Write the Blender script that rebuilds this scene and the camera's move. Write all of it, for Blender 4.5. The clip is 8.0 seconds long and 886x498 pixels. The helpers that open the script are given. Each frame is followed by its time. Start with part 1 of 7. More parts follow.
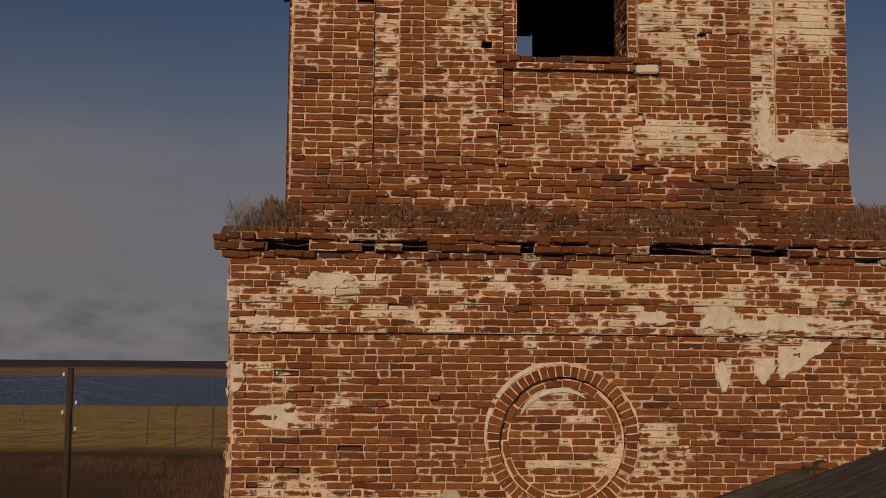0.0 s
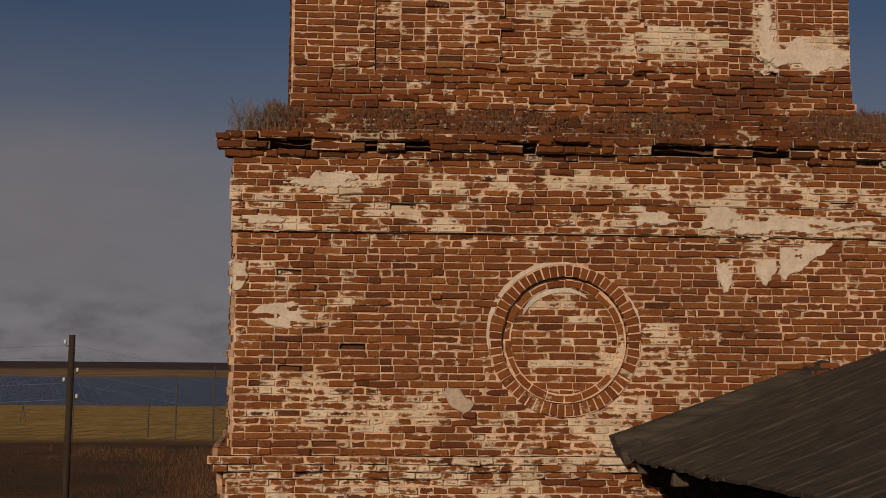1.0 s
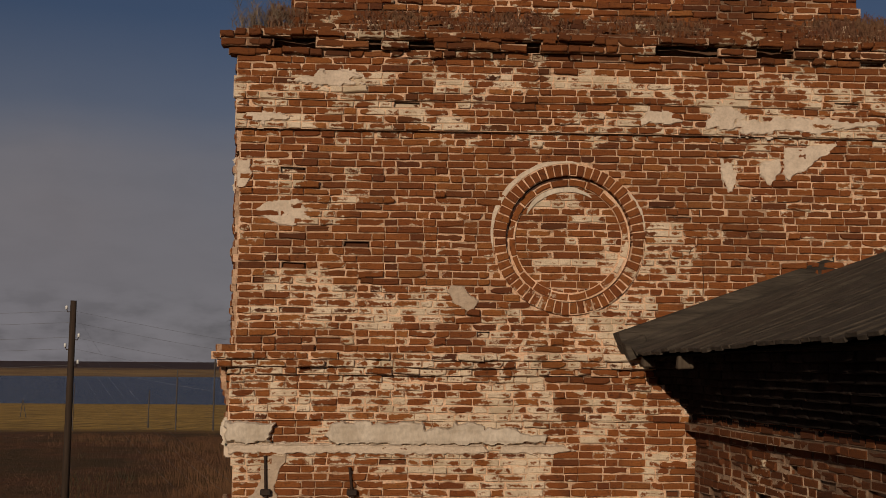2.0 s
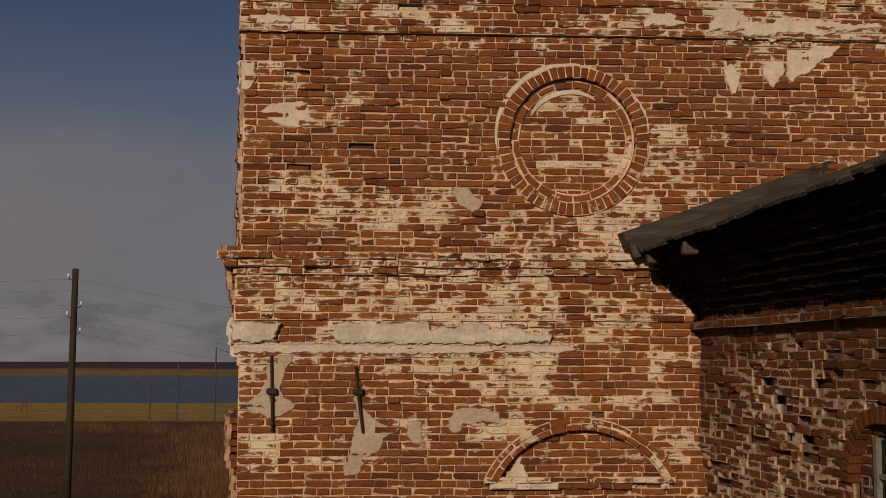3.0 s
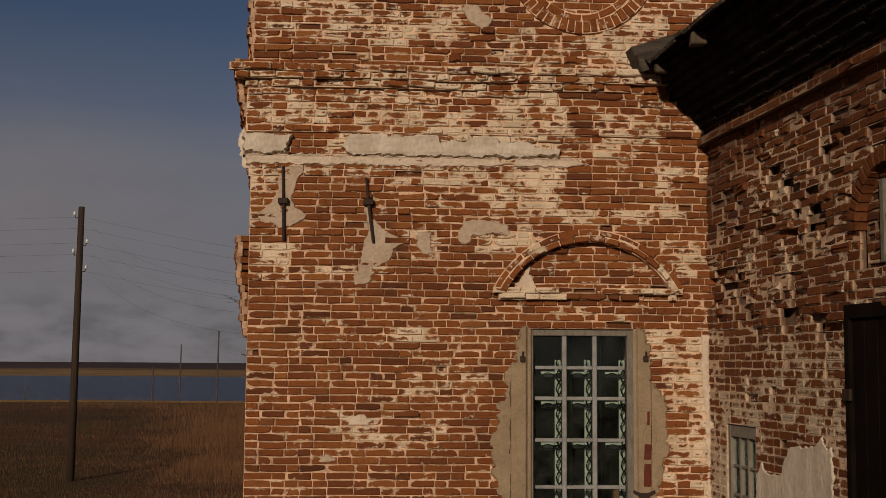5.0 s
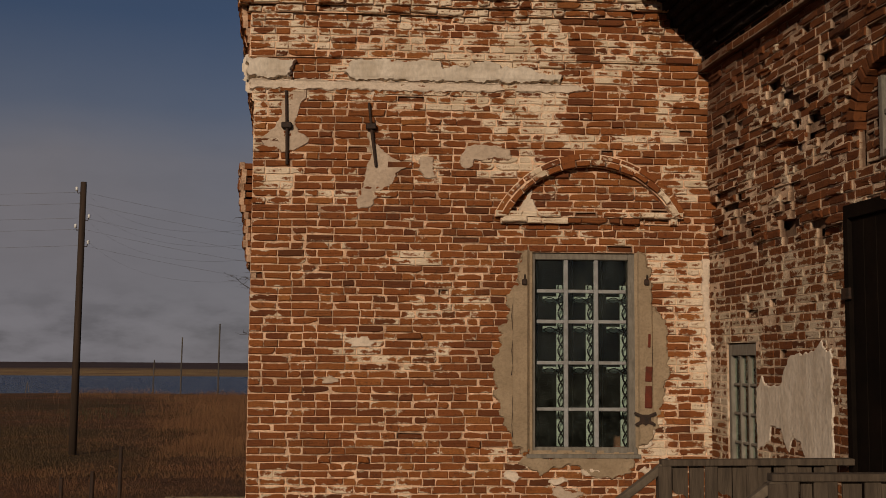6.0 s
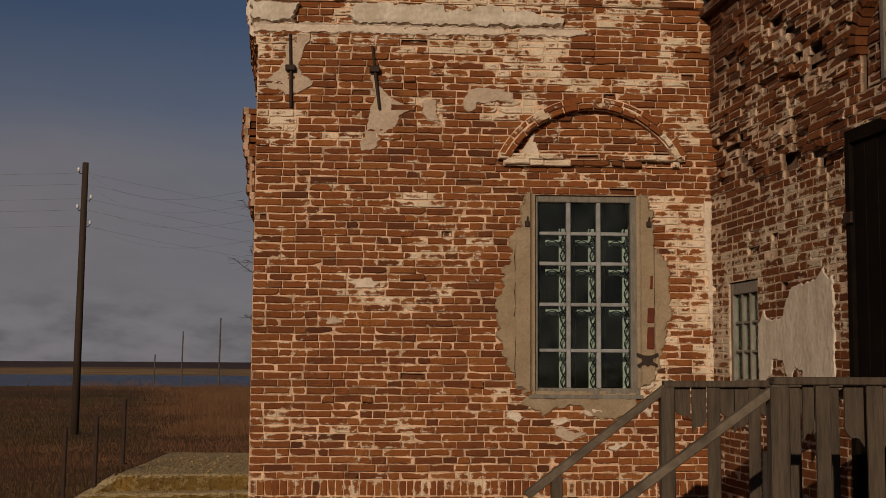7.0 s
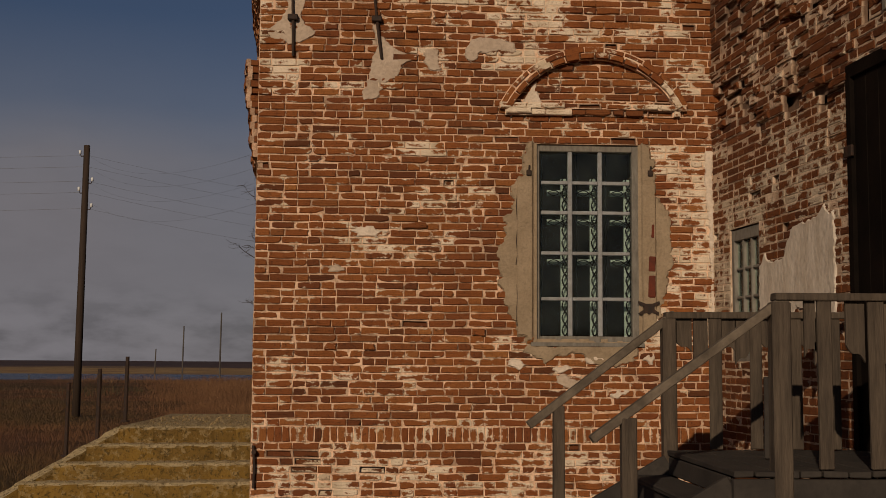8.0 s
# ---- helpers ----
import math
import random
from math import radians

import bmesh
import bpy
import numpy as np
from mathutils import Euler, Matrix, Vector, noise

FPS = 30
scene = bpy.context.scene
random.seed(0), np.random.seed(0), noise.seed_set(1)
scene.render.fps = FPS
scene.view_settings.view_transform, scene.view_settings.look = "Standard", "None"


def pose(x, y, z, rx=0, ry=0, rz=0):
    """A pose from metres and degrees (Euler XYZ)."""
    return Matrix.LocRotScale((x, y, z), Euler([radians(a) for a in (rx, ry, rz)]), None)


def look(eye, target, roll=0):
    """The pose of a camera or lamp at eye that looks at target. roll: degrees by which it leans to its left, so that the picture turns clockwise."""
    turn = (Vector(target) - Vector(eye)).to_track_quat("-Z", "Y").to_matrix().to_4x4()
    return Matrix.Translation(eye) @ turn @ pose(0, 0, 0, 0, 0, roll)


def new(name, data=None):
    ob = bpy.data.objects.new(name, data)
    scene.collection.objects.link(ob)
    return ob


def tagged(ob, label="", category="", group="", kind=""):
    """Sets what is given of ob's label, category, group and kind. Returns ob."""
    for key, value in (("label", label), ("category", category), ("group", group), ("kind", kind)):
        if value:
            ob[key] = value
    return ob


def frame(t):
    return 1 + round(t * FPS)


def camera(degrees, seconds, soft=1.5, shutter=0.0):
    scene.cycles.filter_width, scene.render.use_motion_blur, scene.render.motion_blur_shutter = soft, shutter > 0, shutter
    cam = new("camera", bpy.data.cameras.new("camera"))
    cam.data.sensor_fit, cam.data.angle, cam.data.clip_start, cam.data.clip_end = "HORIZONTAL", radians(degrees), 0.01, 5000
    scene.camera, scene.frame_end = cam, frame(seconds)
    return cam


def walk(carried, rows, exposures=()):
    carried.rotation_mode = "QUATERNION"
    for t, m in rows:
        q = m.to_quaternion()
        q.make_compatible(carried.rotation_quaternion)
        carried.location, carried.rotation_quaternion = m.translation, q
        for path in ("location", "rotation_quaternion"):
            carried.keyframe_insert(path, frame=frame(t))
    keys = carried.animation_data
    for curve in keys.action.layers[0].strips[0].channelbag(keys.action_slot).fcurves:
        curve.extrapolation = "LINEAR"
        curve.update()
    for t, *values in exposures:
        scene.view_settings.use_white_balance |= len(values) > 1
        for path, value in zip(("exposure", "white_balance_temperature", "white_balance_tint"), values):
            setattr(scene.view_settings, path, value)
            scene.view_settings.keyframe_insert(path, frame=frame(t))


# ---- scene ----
cam = camera(40.6, 8.0, soft=0.5)
PATH = [
    (0, (-1.3542, -12.421, 8.625), (-1.2489, -10.4322, 8.811), 0.5),
    (0.5, (-1.3556, -12.383, 8.098), (-1.2508, -10.3941, 8.286), 0.5),
    (1, (-1.3601, -12.348, 7.570), (-1.2556, -10.3591, 7.759), 0.5),
    (1.5, (-1.3756, -12.290, 7.047), (-1.2715, -10.3011, 7.237), 0.6),
    (3, (-1.4290, -12.176, 5.523), (-1.3242, -10.1880, 5.710), 0.2),
    (3.5, (-1.4675, -12.142, 5.046), (-1.3641, -10.1540, 5.234), 0.2),
    (4, (-1.4930, -12.136, 4.493), (-1.3900, -10.1480, 4.681), 0.3),
    (4.5, (-1.4925, -12.113, 4.027), (-1.3899, -10.1250, 4.217), 0.4),
    (6, (-1.5059, -12.125, 2.811), (-1.4056, -10.1359, 3.002), 0.4),
    (6.5, (-1.5134, -12.125, 2.499), (-1.4125, -10.1369, 2.689), 0.4),
    (7, (-1.5299, -12.128, 2.221), (-1.4303, -10.1399, 2.411), 0.4),
    (7.5, (-1.5414, -12.131, 1.966), (-1.4422, -10.1429, 2.156), 0.4),
    (8, (-1.5398, -12.114, 1.701), (-1.4411, -10.1258, 1.890), 0.4),
]
walk(cam, [(t, look(eye, target, roll)) for t, eye, target, roll in PATH])

# ---- light ----
SUN_DIR = Vector((-0.30, -0.90, 0.33)).normalized()     # towards the sun
world = bpy.data.worlds.new("sky")
scene.world = world
world.use_nodes = True
wn, wl = world.node_tree.nodes, world.node_tree.links
wn.clear()
sky = wn.new("ShaderNodeTexSky")
sky.sky_type = "NISHITA"
sky.sun_disc = False
sky.sun_elevation = math.asin(SUN_DIR.z)
sky.sun_rotation = math.atan2(SUN_DIR.x, SUN_DIR.y)
sky.air_density, sky.dust_density, sky.ozone_density = 1.0, 0.4, 3.5
tc = wn.new("ShaderNodeTexCoord")
sep = wn.new("ShaderNodeSeparateXYZ")
wl.new(tc.outputs["Generated"], sep.inputs[0])
lift = wn.new("ShaderNodeTexNoise")                    # the upper edge of the grey veil wanders a little
lift.inputs["Scale"].default_value, lift.inputs["Detail"].default_value = 2.2, 3.0
wl.new(tc.outputs["Generated"], lift.inputs["Vector"])
edge = wn.new("ShaderNodeMath")
edge.operation = "MULTIPLY_ADD"
edge.inputs[1].default_value, edge.inputs[2].default_value = 0.07, -0.035
wl.new(lift.outputs["Fac"], edge.inputs[0])
height = wn.new("ShaderNodeMath")
height.operation = "ADD"
wl.new(sep.outputs["Z"], height.inputs[0])
wl.new(edge.outputs[0], height.inputs[1])
band = wn.new("ShaderNodeValToRGB")                    # haze, thickest low down
while len(band.color_ramp.elements) < 5:
    band.color_ramp.elements.new(0.5)
for e, (pos, v) in zip(band.color_ramp.elements, ((0.0, 0.99), (0.11, 0.97), (0.160, 0.84), (0.205, 0.34), (0.28, 0.04))):
    e.position, e.color = pos, (v, v, v, 1)
wl.new(height.outputs[0], band.inputs[0])
stretch = wn.new("ShaderNodeMapping")
stretch.inputs["Scale"].default_value = (12.0, 12.0, 34.0)
wl.new(tc.outputs["Generated"], stretch.inputs[0])
puffs = wn.new("ShaderNodeTexNoise")
puffs.inputs["Scale"].default_value, puffs.inputs["Detail"].default_value, puffs.inputs["Roughness"].default_value = 1.7, 7.0, 0.55
wl.new(stretch.outputs[0], puffs.inputs["Vector"])
veil = wn.new("ShaderNodeTexNoise")
veil.inputs["Scale"].default_value, veil.inputs["Detail"].default_value = 3.0, 5.0
wl.new(tc.outputs["Generated"], veil.inputs["Vector"])
veil_range = wn.new("ShaderNodeMapRange")
veil_range.inputs[1].default_value, veil_range.inputs[2].default_value = 0.3, 0.7
veil_range.inputs[3].default_value, veil_range.inputs[4].default_value = 0.82, 1.06
wl.new(veil.outputs["Fac"], veil_range.inputs[0])
cover = wn.new("ShaderNodeMath")
cover.operation, cover.use_clamp = "MULTIPLY", True
wl.new(band.outputs[0], cover.inputs[0])
wl.new(veil_range.outputs[0], cover.inputs[1])
low = wn.new("ShaderNodeMapRange")                     # a bank of small clouds over the horizon
low.inputs[1].default_value, low.inputs[2].default_value = 0.030, 0.066
low.inputs[3].default_value, low.inputs[4].default_value = 1.0, 0.12
wl.new(sep.outputs["Z"], low.inputs[0])
puff_ramp = wn.new("ShaderNodeValToRGB")
for e, (pos, v) in zip([puff_ramp.color_ramp.elements[0], puff_ramp.color_ramp.elements.new(0.52), puff_ramp.color_ramp.elements[-1]], ((0.36, 0.76), (0.50, 1.0), (0.64, 1.13))):
    e.position, e.color = pos, (v, v, v, 1)
wl.new(puffs.outputs["Fac"], puff_ramp.inputs[0])
cloud_tint = wn.new("ShaderNodeMix")
cloud_tint.data_type, cloud_tint.blend_type = "RGBA", "MULTIPLY"
cloud_tint.inputs["A"].default_value = (4.82, 4.50, 4.85, 1)
wl.new(low.outputs[0], cloud_tint.inputs["Factor"])
wl.new(puff_ramp.outputs[0], cloud_tint.inputs["B"])
deep = wn.new("ShaderNodeMix")
deep.data_type, deep.blend_type = "RGBA", "MULTIPLY"
deep.inputs["Factor"].default_value = 1.0
deep.inputs["B"].default_value = (0.70, 0.645, 0.71, 1)
wl.new(sky.outputs[0], deep.inputs["A"])
sky_mix = wn.new("ShaderNodeMix")
sky_mix.data_type = "RGBA"
wl.new(cover.outputs[0], sky_mix.inputs["Factor"])
wl.new(deep.outputs["Result"], sky_mix.inputs["A"])
wl.new(cloud_tint.outputs["Result"], sky_mix.inputs["B"])
background = wn.new("ShaderNodeBackground")
background.inputs["Strength"].default_value = 0.040
wl.new(sky_mix.outputs["Result"], background.inputs["Color"])
world_out = wn.new("ShaderNodeOutputWorld")
wl.new(background.outputs[0], world_out.inputs[0])

sun_data = bpy.data.lights.new("sun", "SUN")
sun_data.energy, sun_data.angle, sun_data.color = 3.25, radians(0.5), (1.0, 0.81, 0.61)
sun = new("sun", sun_data)
sun.matrix_world = look(SUN_DIR * 50, (0, 0, 0))
scene.view_settings.exposure = -0.29


# ---- materials ----
def shader(name, rough=0.9, metal=0.0):
    m = bpy.data.materials.new(name)
    m.use_nodes = True
    n, l = m.node_tree.nodes, m.node_tree.links
    b = n["Principled BSDF"]
    b.inputs["Roughness"].default_value = rough
    b.inputs["Metallic"].default_value = metal
    return m, n, l, b


def noise_node(n, l, scale, detail=5.0, rough=0.6, coord=None):
    t = n.new("ShaderNodeTexNoise")
    t.inputs["Scale"].default_value, t.inputs["Detail"].default_value, t.inputs["Roughness"].default_value = scale, detail, rough
    if coord is not None:
        l.new(coord, t.inputs["Vector"])
    return t.outputs["Fac"]


def ramp_node(n, l, fac, stops, mode="LINEAR"):
    r = n.new("ShaderNodeValToRGB")
    r.color_ramp.interpolation = mode
    while len(r.color_ramp.elements) < len(stops):
        r.color_ramp.elements.new(0.5)
    for e, (p, c) in zip(r.color_ramp.elements, stops):
        e.position, e.color = p, (*c, 1)
    l.new(fac, r.inputs[0])
    return r.outputs[0]


def range_node(n, l, value, a, b, c=0.0, d=1.0):
    r = n.new("ShaderNodeMapRange")
    for i, v in enumerate((a, b, c, d)):
        r.inputs[i + 1].default_value = v
    l.new(value, r.inputs[0])
    return r.outputs[0]


def math_node(n, l, op, a, b):
    r = n.new("ShaderNodeMath")
    r.operation = op
    for i, v in enumerate((a, b)):
        if isinstance(v, (int, float)):
            r.inputs[i].default_value = v
        else:
            l.new(v, r.inputs[i])
    return r.outputs[0]


def mix_node(n, l, fac, a, b, blend="MIX"):
    r = n.new("ShaderNodeMix")
    r.data_type, r.blend_type = "RGBA", blend
    for key, v in (("Factor", fac), ("A", a), ("B", b)):
        if isinstance(v, (int, float)):
            r.inputs[key].default_value = v
        elif isinstance(v, tuple):
            r.inputs[key].default_value = (*v, 1)
        else:
            l.new(v, r.inputs[key])
    return r.outputs["Result"]


def place_node(n):
    return n.new("ShaderNodeNewGeometry").outputs["Position"]


def bump_node(n, l, b, height, strength, distance):
    u = n.new("ShaderNodeBump")
    u.inputs["Strength"].default_value, u.inputs["Distance"].default_value = strength, distance
    l.new(height, u.inputs["Height"])
    l.new(u.outputs[0], b.inputs["Normal"])


def attribute_node(n, name):
    a = n.new("ShaderNodeAttribute")
    a.attribute_name = name
    return a.outputs["Fac"]


def lime_mask(n, l, p):
    """Where old limewash still clings: its amount comes with the mesh, its ragged edge from grain."""
    long = n.new("ShaderNodeMapping")                    # it flakes off along the courses
    long.inputs["Scale"].default_value = (0.95, 0.95, 1.25)
    l.new(p, long.inputs[0])
    coarse = noise_node(n, l, 8.0, 4.0, 0.6, long.outputs[0])
    fine = noise_node(n, l, 48.0, 4.0, 0.7, long.outputs[0])
    mid = noise_node(n, l, 3.0, 3.0, 0.6, long.outputs[0])
    coarse = range_node(n, l, coarse, 0.30, 0.70)
    fine = range_node(n, l, fine, 0.30, 0.70)
    mid = range_node(n, l, mid, 0.30, 0.70)
    grain = math_node(n, l, "ADD", math_node(n, l, "MULTIPLY", coarse, 0.46), math_node(n, l, "MULTIPLY", fine, 0.18))
    grain = math_node(n, l, "ADD", grain, math_node(n, l, "MULTIPLY", mid, 0.36))
    s = math_node(n, l, "ADD", attribute_node(n, "lime"), grain)
    s = math_node(n, l, "ADD", s, math_node(n, l, "MULTIPLY", attribute_node(n, "edge"), 0.17))
    return range_node(n, l, s, 0.95, 1.06)


def brick_material(name, tones, wash=(0.80, 0.645, 0.475)):
    m, n, l, b = shader(name, 0.92)
    p = place_node(n)
    tone = attribute_node(n, "tone")
    col = ramp_node(n, l, tone, tones)
    cloud = noise_node(n, l, 1.3, 4.0, 0.6, p)
    col = mix_node(n, l, range_node(n, l, cloud, 0.35, 0.70, 0.0, 0.45), col, (0.215, 0.080, 0.020))
    grain = noise_node(n, l, 70.0, 6.0, 0.7, p)
    col = mix_node(n, l, range_node(n, l, grain, 0.3, 0.75, 0.0, 0.62), col, (0.095, 0.031, 0.014))
    soot = noise_node(n, l, 19.0, 6.0, 0.72, p)
    col = mix_node(n, l, range_node(n, l, soot, 0.54, 0.70, 0.0, 0.70), col, (0.040, 0.018, 0.011))
    # low lime darkens: grime on the ledges, shade put into brick pits
    grime_shade = math_node(n, l, "MULTIPLY", range_node(n, l, attribute_node(n, "lime"), 0.16, -0.10), range_node(n, l, cloud, 0.30, 0.55, 0.45, 1.0))
    col = mix_node(n, l, math_node(n, l, "MULTIPLY", grime_shade, 0.70), col, (0.070, 0.028, 0.016))
    lime = lime_mask(n, l, p)
    chalk = mix_node(n, l, range_node(n, l, grain, 0.35, 0.7), wash, tuple(0.72 * c for c in wash))
    chalk = mix_node(n, l, range_node(n, l, noise_node(n, l, 2.6, 4.0, 0.65, p), 0.42, 0.62, 0.0, 0.75), chalk, (0.56 * wash[0], 0.53 * wash[1], 0.47 * wash[2]))
    col = mix_node(n, l, lime, col, chalk)
    l.new(col, b.inputs["Base Color"])
    h = math_node(n, l, "ADD", math_node(n, l, "MULTIPLY", grain, 0.6), math_node(n, l, "MULTIPLY", lime, 0.22))
    bump_node(n, l, b, math_node(n, l, "ADD", h, soot), 1.0, 0.012)
    b.inputs["Specular IOR Level"].default_value = 0.15
    return m


RED_TONES = [(0.0, (0.066, 0.024, 0.013)), (0.2, (0.140, 0.043, 0.017)), (0.45, (0.240, 0.073, 0.022)), (0.75, (0.298, 0.100, 0.028)), (1.0, (0.370, 0.146, 0.043))]
# darker set of brick and mortar: the wing, the dirty ledge and cornice
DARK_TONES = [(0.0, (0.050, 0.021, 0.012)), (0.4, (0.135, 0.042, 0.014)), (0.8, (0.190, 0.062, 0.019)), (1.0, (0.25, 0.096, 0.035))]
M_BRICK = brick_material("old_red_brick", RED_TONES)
M_BRICK_DARK = brick_material("darker_brick", DARK_TONES, (0.60, 0.48, 0.345))


def mortar_material(name, base, dirt):
    m, n, l, b = shader(name, 0.95)
    p = place_node(n)
    patch = noise_node(n, l, 2.2, 5.0, 0.6, p)
    grain = noise_node(n, l, 60.0, 6.0, 0.75, p)
    col = mix_node(n, l, range_node(n, l, patch, 0.38, 0.66, 0.0, 0.75), base, dirt)
    worn = noise_node(n, l, 11.0, 5.0, 0.7, p)
    col = mix_node(n, l, range_node(n, l, worn, 0.50, 0.66, 0.0, 0.85), col, tuple(0.45 * c for c in dirt))
    col = mix_node(n, l, range_node(n, l, grain, 0.45, 0.75, 0.0, 0.7), col, tuple(0.5 * c for c in dirt))
    # as on the bricks: ledge grime and painted pit shade together
    grime_shade = range_node(n, l, attribute_node(n, "lime"), 0.20, -0.08)
    col = mix_node(n, l, math_node(n, l, "MULTIPLY", grime_shade, 0.85), col, (0.095, 0.050, 0.030))
    lime = lime_mask(n, l, p)
    col = mix_node(n, l, math_node(n, l, "MULTIPLY", lime, 0.8), col, (0.74, 0.595, 0.43))
    l.new(col, b.inputs["Base Color"])
    bump_node(n, l, b, grain, 1.0, 0.014)
    b.inputs["Specular IOR Level"].default_value = 0.15
    return m


M_MORTAR = mortar_material("lime_mortar", (0.90, 0.615, 0.415), (0.68, 0.41, 0.25))
M_MORTAR_DARK = mortar_material("darker_mortar", (0.74, 0.545, 0.385), (0.47, 0.305, 0.19))


def plain_material(name, base, other, scale, rough=0.9, metal=0.0, fine=60.0, relief=0.004, dark=None, streak=None, sheen=0.25):
    """Two-scale mottled surface."""
    m, n, l, b = shader(name, rough, metal)
    p = place_node(n)
    if streak:
        q = n.new("ShaderNodeMapping")
        q.inputs["Scale"].default_value = streak
        l.new(p, q.inputs[0])
        p = q.outputs[0]
    a = noise_node(n, l, scale, 5.0, 0.65, p)
    g = noise_node(n, l, fine, 5.0, 0.7, p)
    col = mix_node(n, l, range_node(n, l, a, 0.35, 0.68), base, other)
    col = mix_node(n, l, range_node(n, l, g, 0.45, 0.78, 0.0, 0.7), col, dark or tuple(0.5 * c for c in base))
    l.new(col, b.inputs["Base Color"])
    bump_node(n, l, b, math_node(n, l, "ADD", a, g), 0.7, relief)
    b.inputs["Specular IOR Level"].default_value = sheen
    return m


M_PLASTER = plain_material("old_lime_plaster", (0.70, 0.575, 0.45), (0.54, 0.43, 0.325), 5.0, fine=38.0, relief=0.010)
M_PLASTER_GREY = plain_material("grey_cement_plaster", (0.36, 0.268, 0.172), (0.25, 0.182, 0.112), 3.5, fine=40.0, relief=0.02)
M_PLASTER_TAN = plain_material("pinkish_grey_plaster", (0.53, 0.41, 0.305), (0.40, 0.30, 0.215), 4.5, fine=30.0, relief=0.016)
M_PLASTER_WHITE = plain_material("white_plaster", (0.66, 0.57, 0.46), (0.47, 0.385, 0.29), 3.5, fine=22.0, relief=0.008, streak=(1.4, 1.4, 0.7))
M_BARE = plain_material("bare_red_brick", (0.145, 0.031, 0.015), (0.085, 0.026, 0.015), 14.0, fine=90.0)
M_CORE = plain_material("brick_core", (0.16, 0.07, 0.04), (0.22, 0.14, 0.09), 4.0)
# the dimness inside closed rooms is put into this colour
M_DARK_ROOM = plain_material("room_shade", (0.030, 0.024, 0.020), (0.045, 0.034, 0.028), 2.0)
M_IRON = plain_material("rusty_iron", (0.030, 0.022, 0.018), (0.060, 0.032, 0.020), 20.0, 0.7, 0.3)
M_GRILLE = plain_material("black_iron", (0.006, 0.005, 0.005), (0.010, 0.007, 0.006), 20.0, 0.8, sheen=0.08)
M_ROOF_WOOD = plain_material("tarred_grey_boards", (0.092, 0.073, 0.055), (0.030, 0.024, 0.019), 3.0, 0.9, streak=(0.35, 4.0, 4.0), fine=14.0, relief=0.03)
# the deep shade under the eave is put into these boards' colour
M_SOFFIT = plain_material("eave_shade_boards", (0.0035, 0.003, 0.0025), (0.007, 0.006, 0.005), 2.0, 0.9, sheen=0.02)
M_RAIL_WOOD = plain_material("weathered_grey_wood", (0.105, 0.078, 0.054), (0.046, 0.034, 0.024), 3.5, 0.85, streak=(6.0, 6.0, 0.6), fine=12.0, relief=0.014)
M_HANDRAIL = plain_material("worn_handrail_wood", (0.165, 0.128, 0.090), (0.070, 0.053, 0.037), 6.0, 0.85, fine=30.0, relief=0.012)
M_STAIR_WOOD = plain_material("dark_stair_wood", (0.050, 0.041, 0.033), (0.028, 0.023, 0.019), 3.0, 0.85, fine=26.0, relief=0.006)
M_POLE = plain_material("dark_pole_wood", (0.052, 0.033, 0.022), (0.027, 0.018, 0.012), 3.0, 0.85, streak=(6.0, 6.0, 0.3), fine=20.0)
M_FRAME = plain_material("worn_grey_window_paint", (0.215, 0.190, 0.155), (0.125, 0.108, 0.085), 9.0, 0.75, fine=50.0, streak=(3.0, 3.0, 0.8))
M_BAR = plain_material("pale_grey_window_paint", (0.31, 0.31, 0.305), (0.19, 0.182, 0.17), 9.0, 0.75, fine=50.0)
M_BACKLIT_BARS = plain_material("backlit_pale_bars", (0.42, 0.47, 0.42), (0.28, 0.32, 0.28), 9.0, 0.7)
# brick with the eave's shade put into its colour
M_EAVE_SHADE = plain_material("eave_shade_brick", (0.012, 0.0098, 0.009), (0.04, 0.030, 0.026), 3.0, 0.95, fine=50.0, relief=0.02, sheen=0.02)
M_DOOR = plain_material("black_door_wood", (0.005, 0.0036, 0.0027), (0.011, 0.007, 0.005), 3.0, 0.8, sheen=0.05)
M_CONCRETE, n_, l_, b_ = shader("lichen_concrete", 0.95)
p_ = place_node(n_)
big_, mid_, fine_ = noise_node(n_, l_, 1.8, 4.0, 0.6, p_), noise_node(n_, l_, 9.0, 6.0, 0.75, p_), noise_node(n_, l_, 26.0, 5.0, 0.75, p_)
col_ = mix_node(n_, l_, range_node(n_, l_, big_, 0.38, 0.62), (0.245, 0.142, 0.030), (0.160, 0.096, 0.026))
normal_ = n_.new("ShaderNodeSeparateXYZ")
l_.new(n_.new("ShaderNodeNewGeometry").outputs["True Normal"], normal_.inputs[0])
flat_ = range_node(n_, l_, normal_.outputs["Z"], 0.25, 0.7)     # paler where the surface faces up, lichen yellow on the risers
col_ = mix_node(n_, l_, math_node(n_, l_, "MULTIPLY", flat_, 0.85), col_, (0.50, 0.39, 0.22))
col_ = mix_node(n_, l_, range_node(n_, l_, mid_, 0.53, 0.58, 0.0, 0.7), col_, (0.33, 0.24, 0.115))
col_ = mix_node(n_, l_, range_node(n_, l_, fine_, 0.52, 0.62, 0.0, 0.8), col_, (0.060, 0.040, 0.015))
l_.new(col_, b_.inputs["Base Color"])
bump_node(n_, l_, b_, math_node(n_, l_, "ADD", mid_, fine_), 1.0, 0.028)
b_.inputs["Specular IOR Level"].default_value = 0.15
M_DEBRIS = plain_material("mossy_rubble", (0.105, 0.062, 0.038), (0.15, 0.075, 0.040), 7.0, 0.95, fine=60.0, relief=0.02)
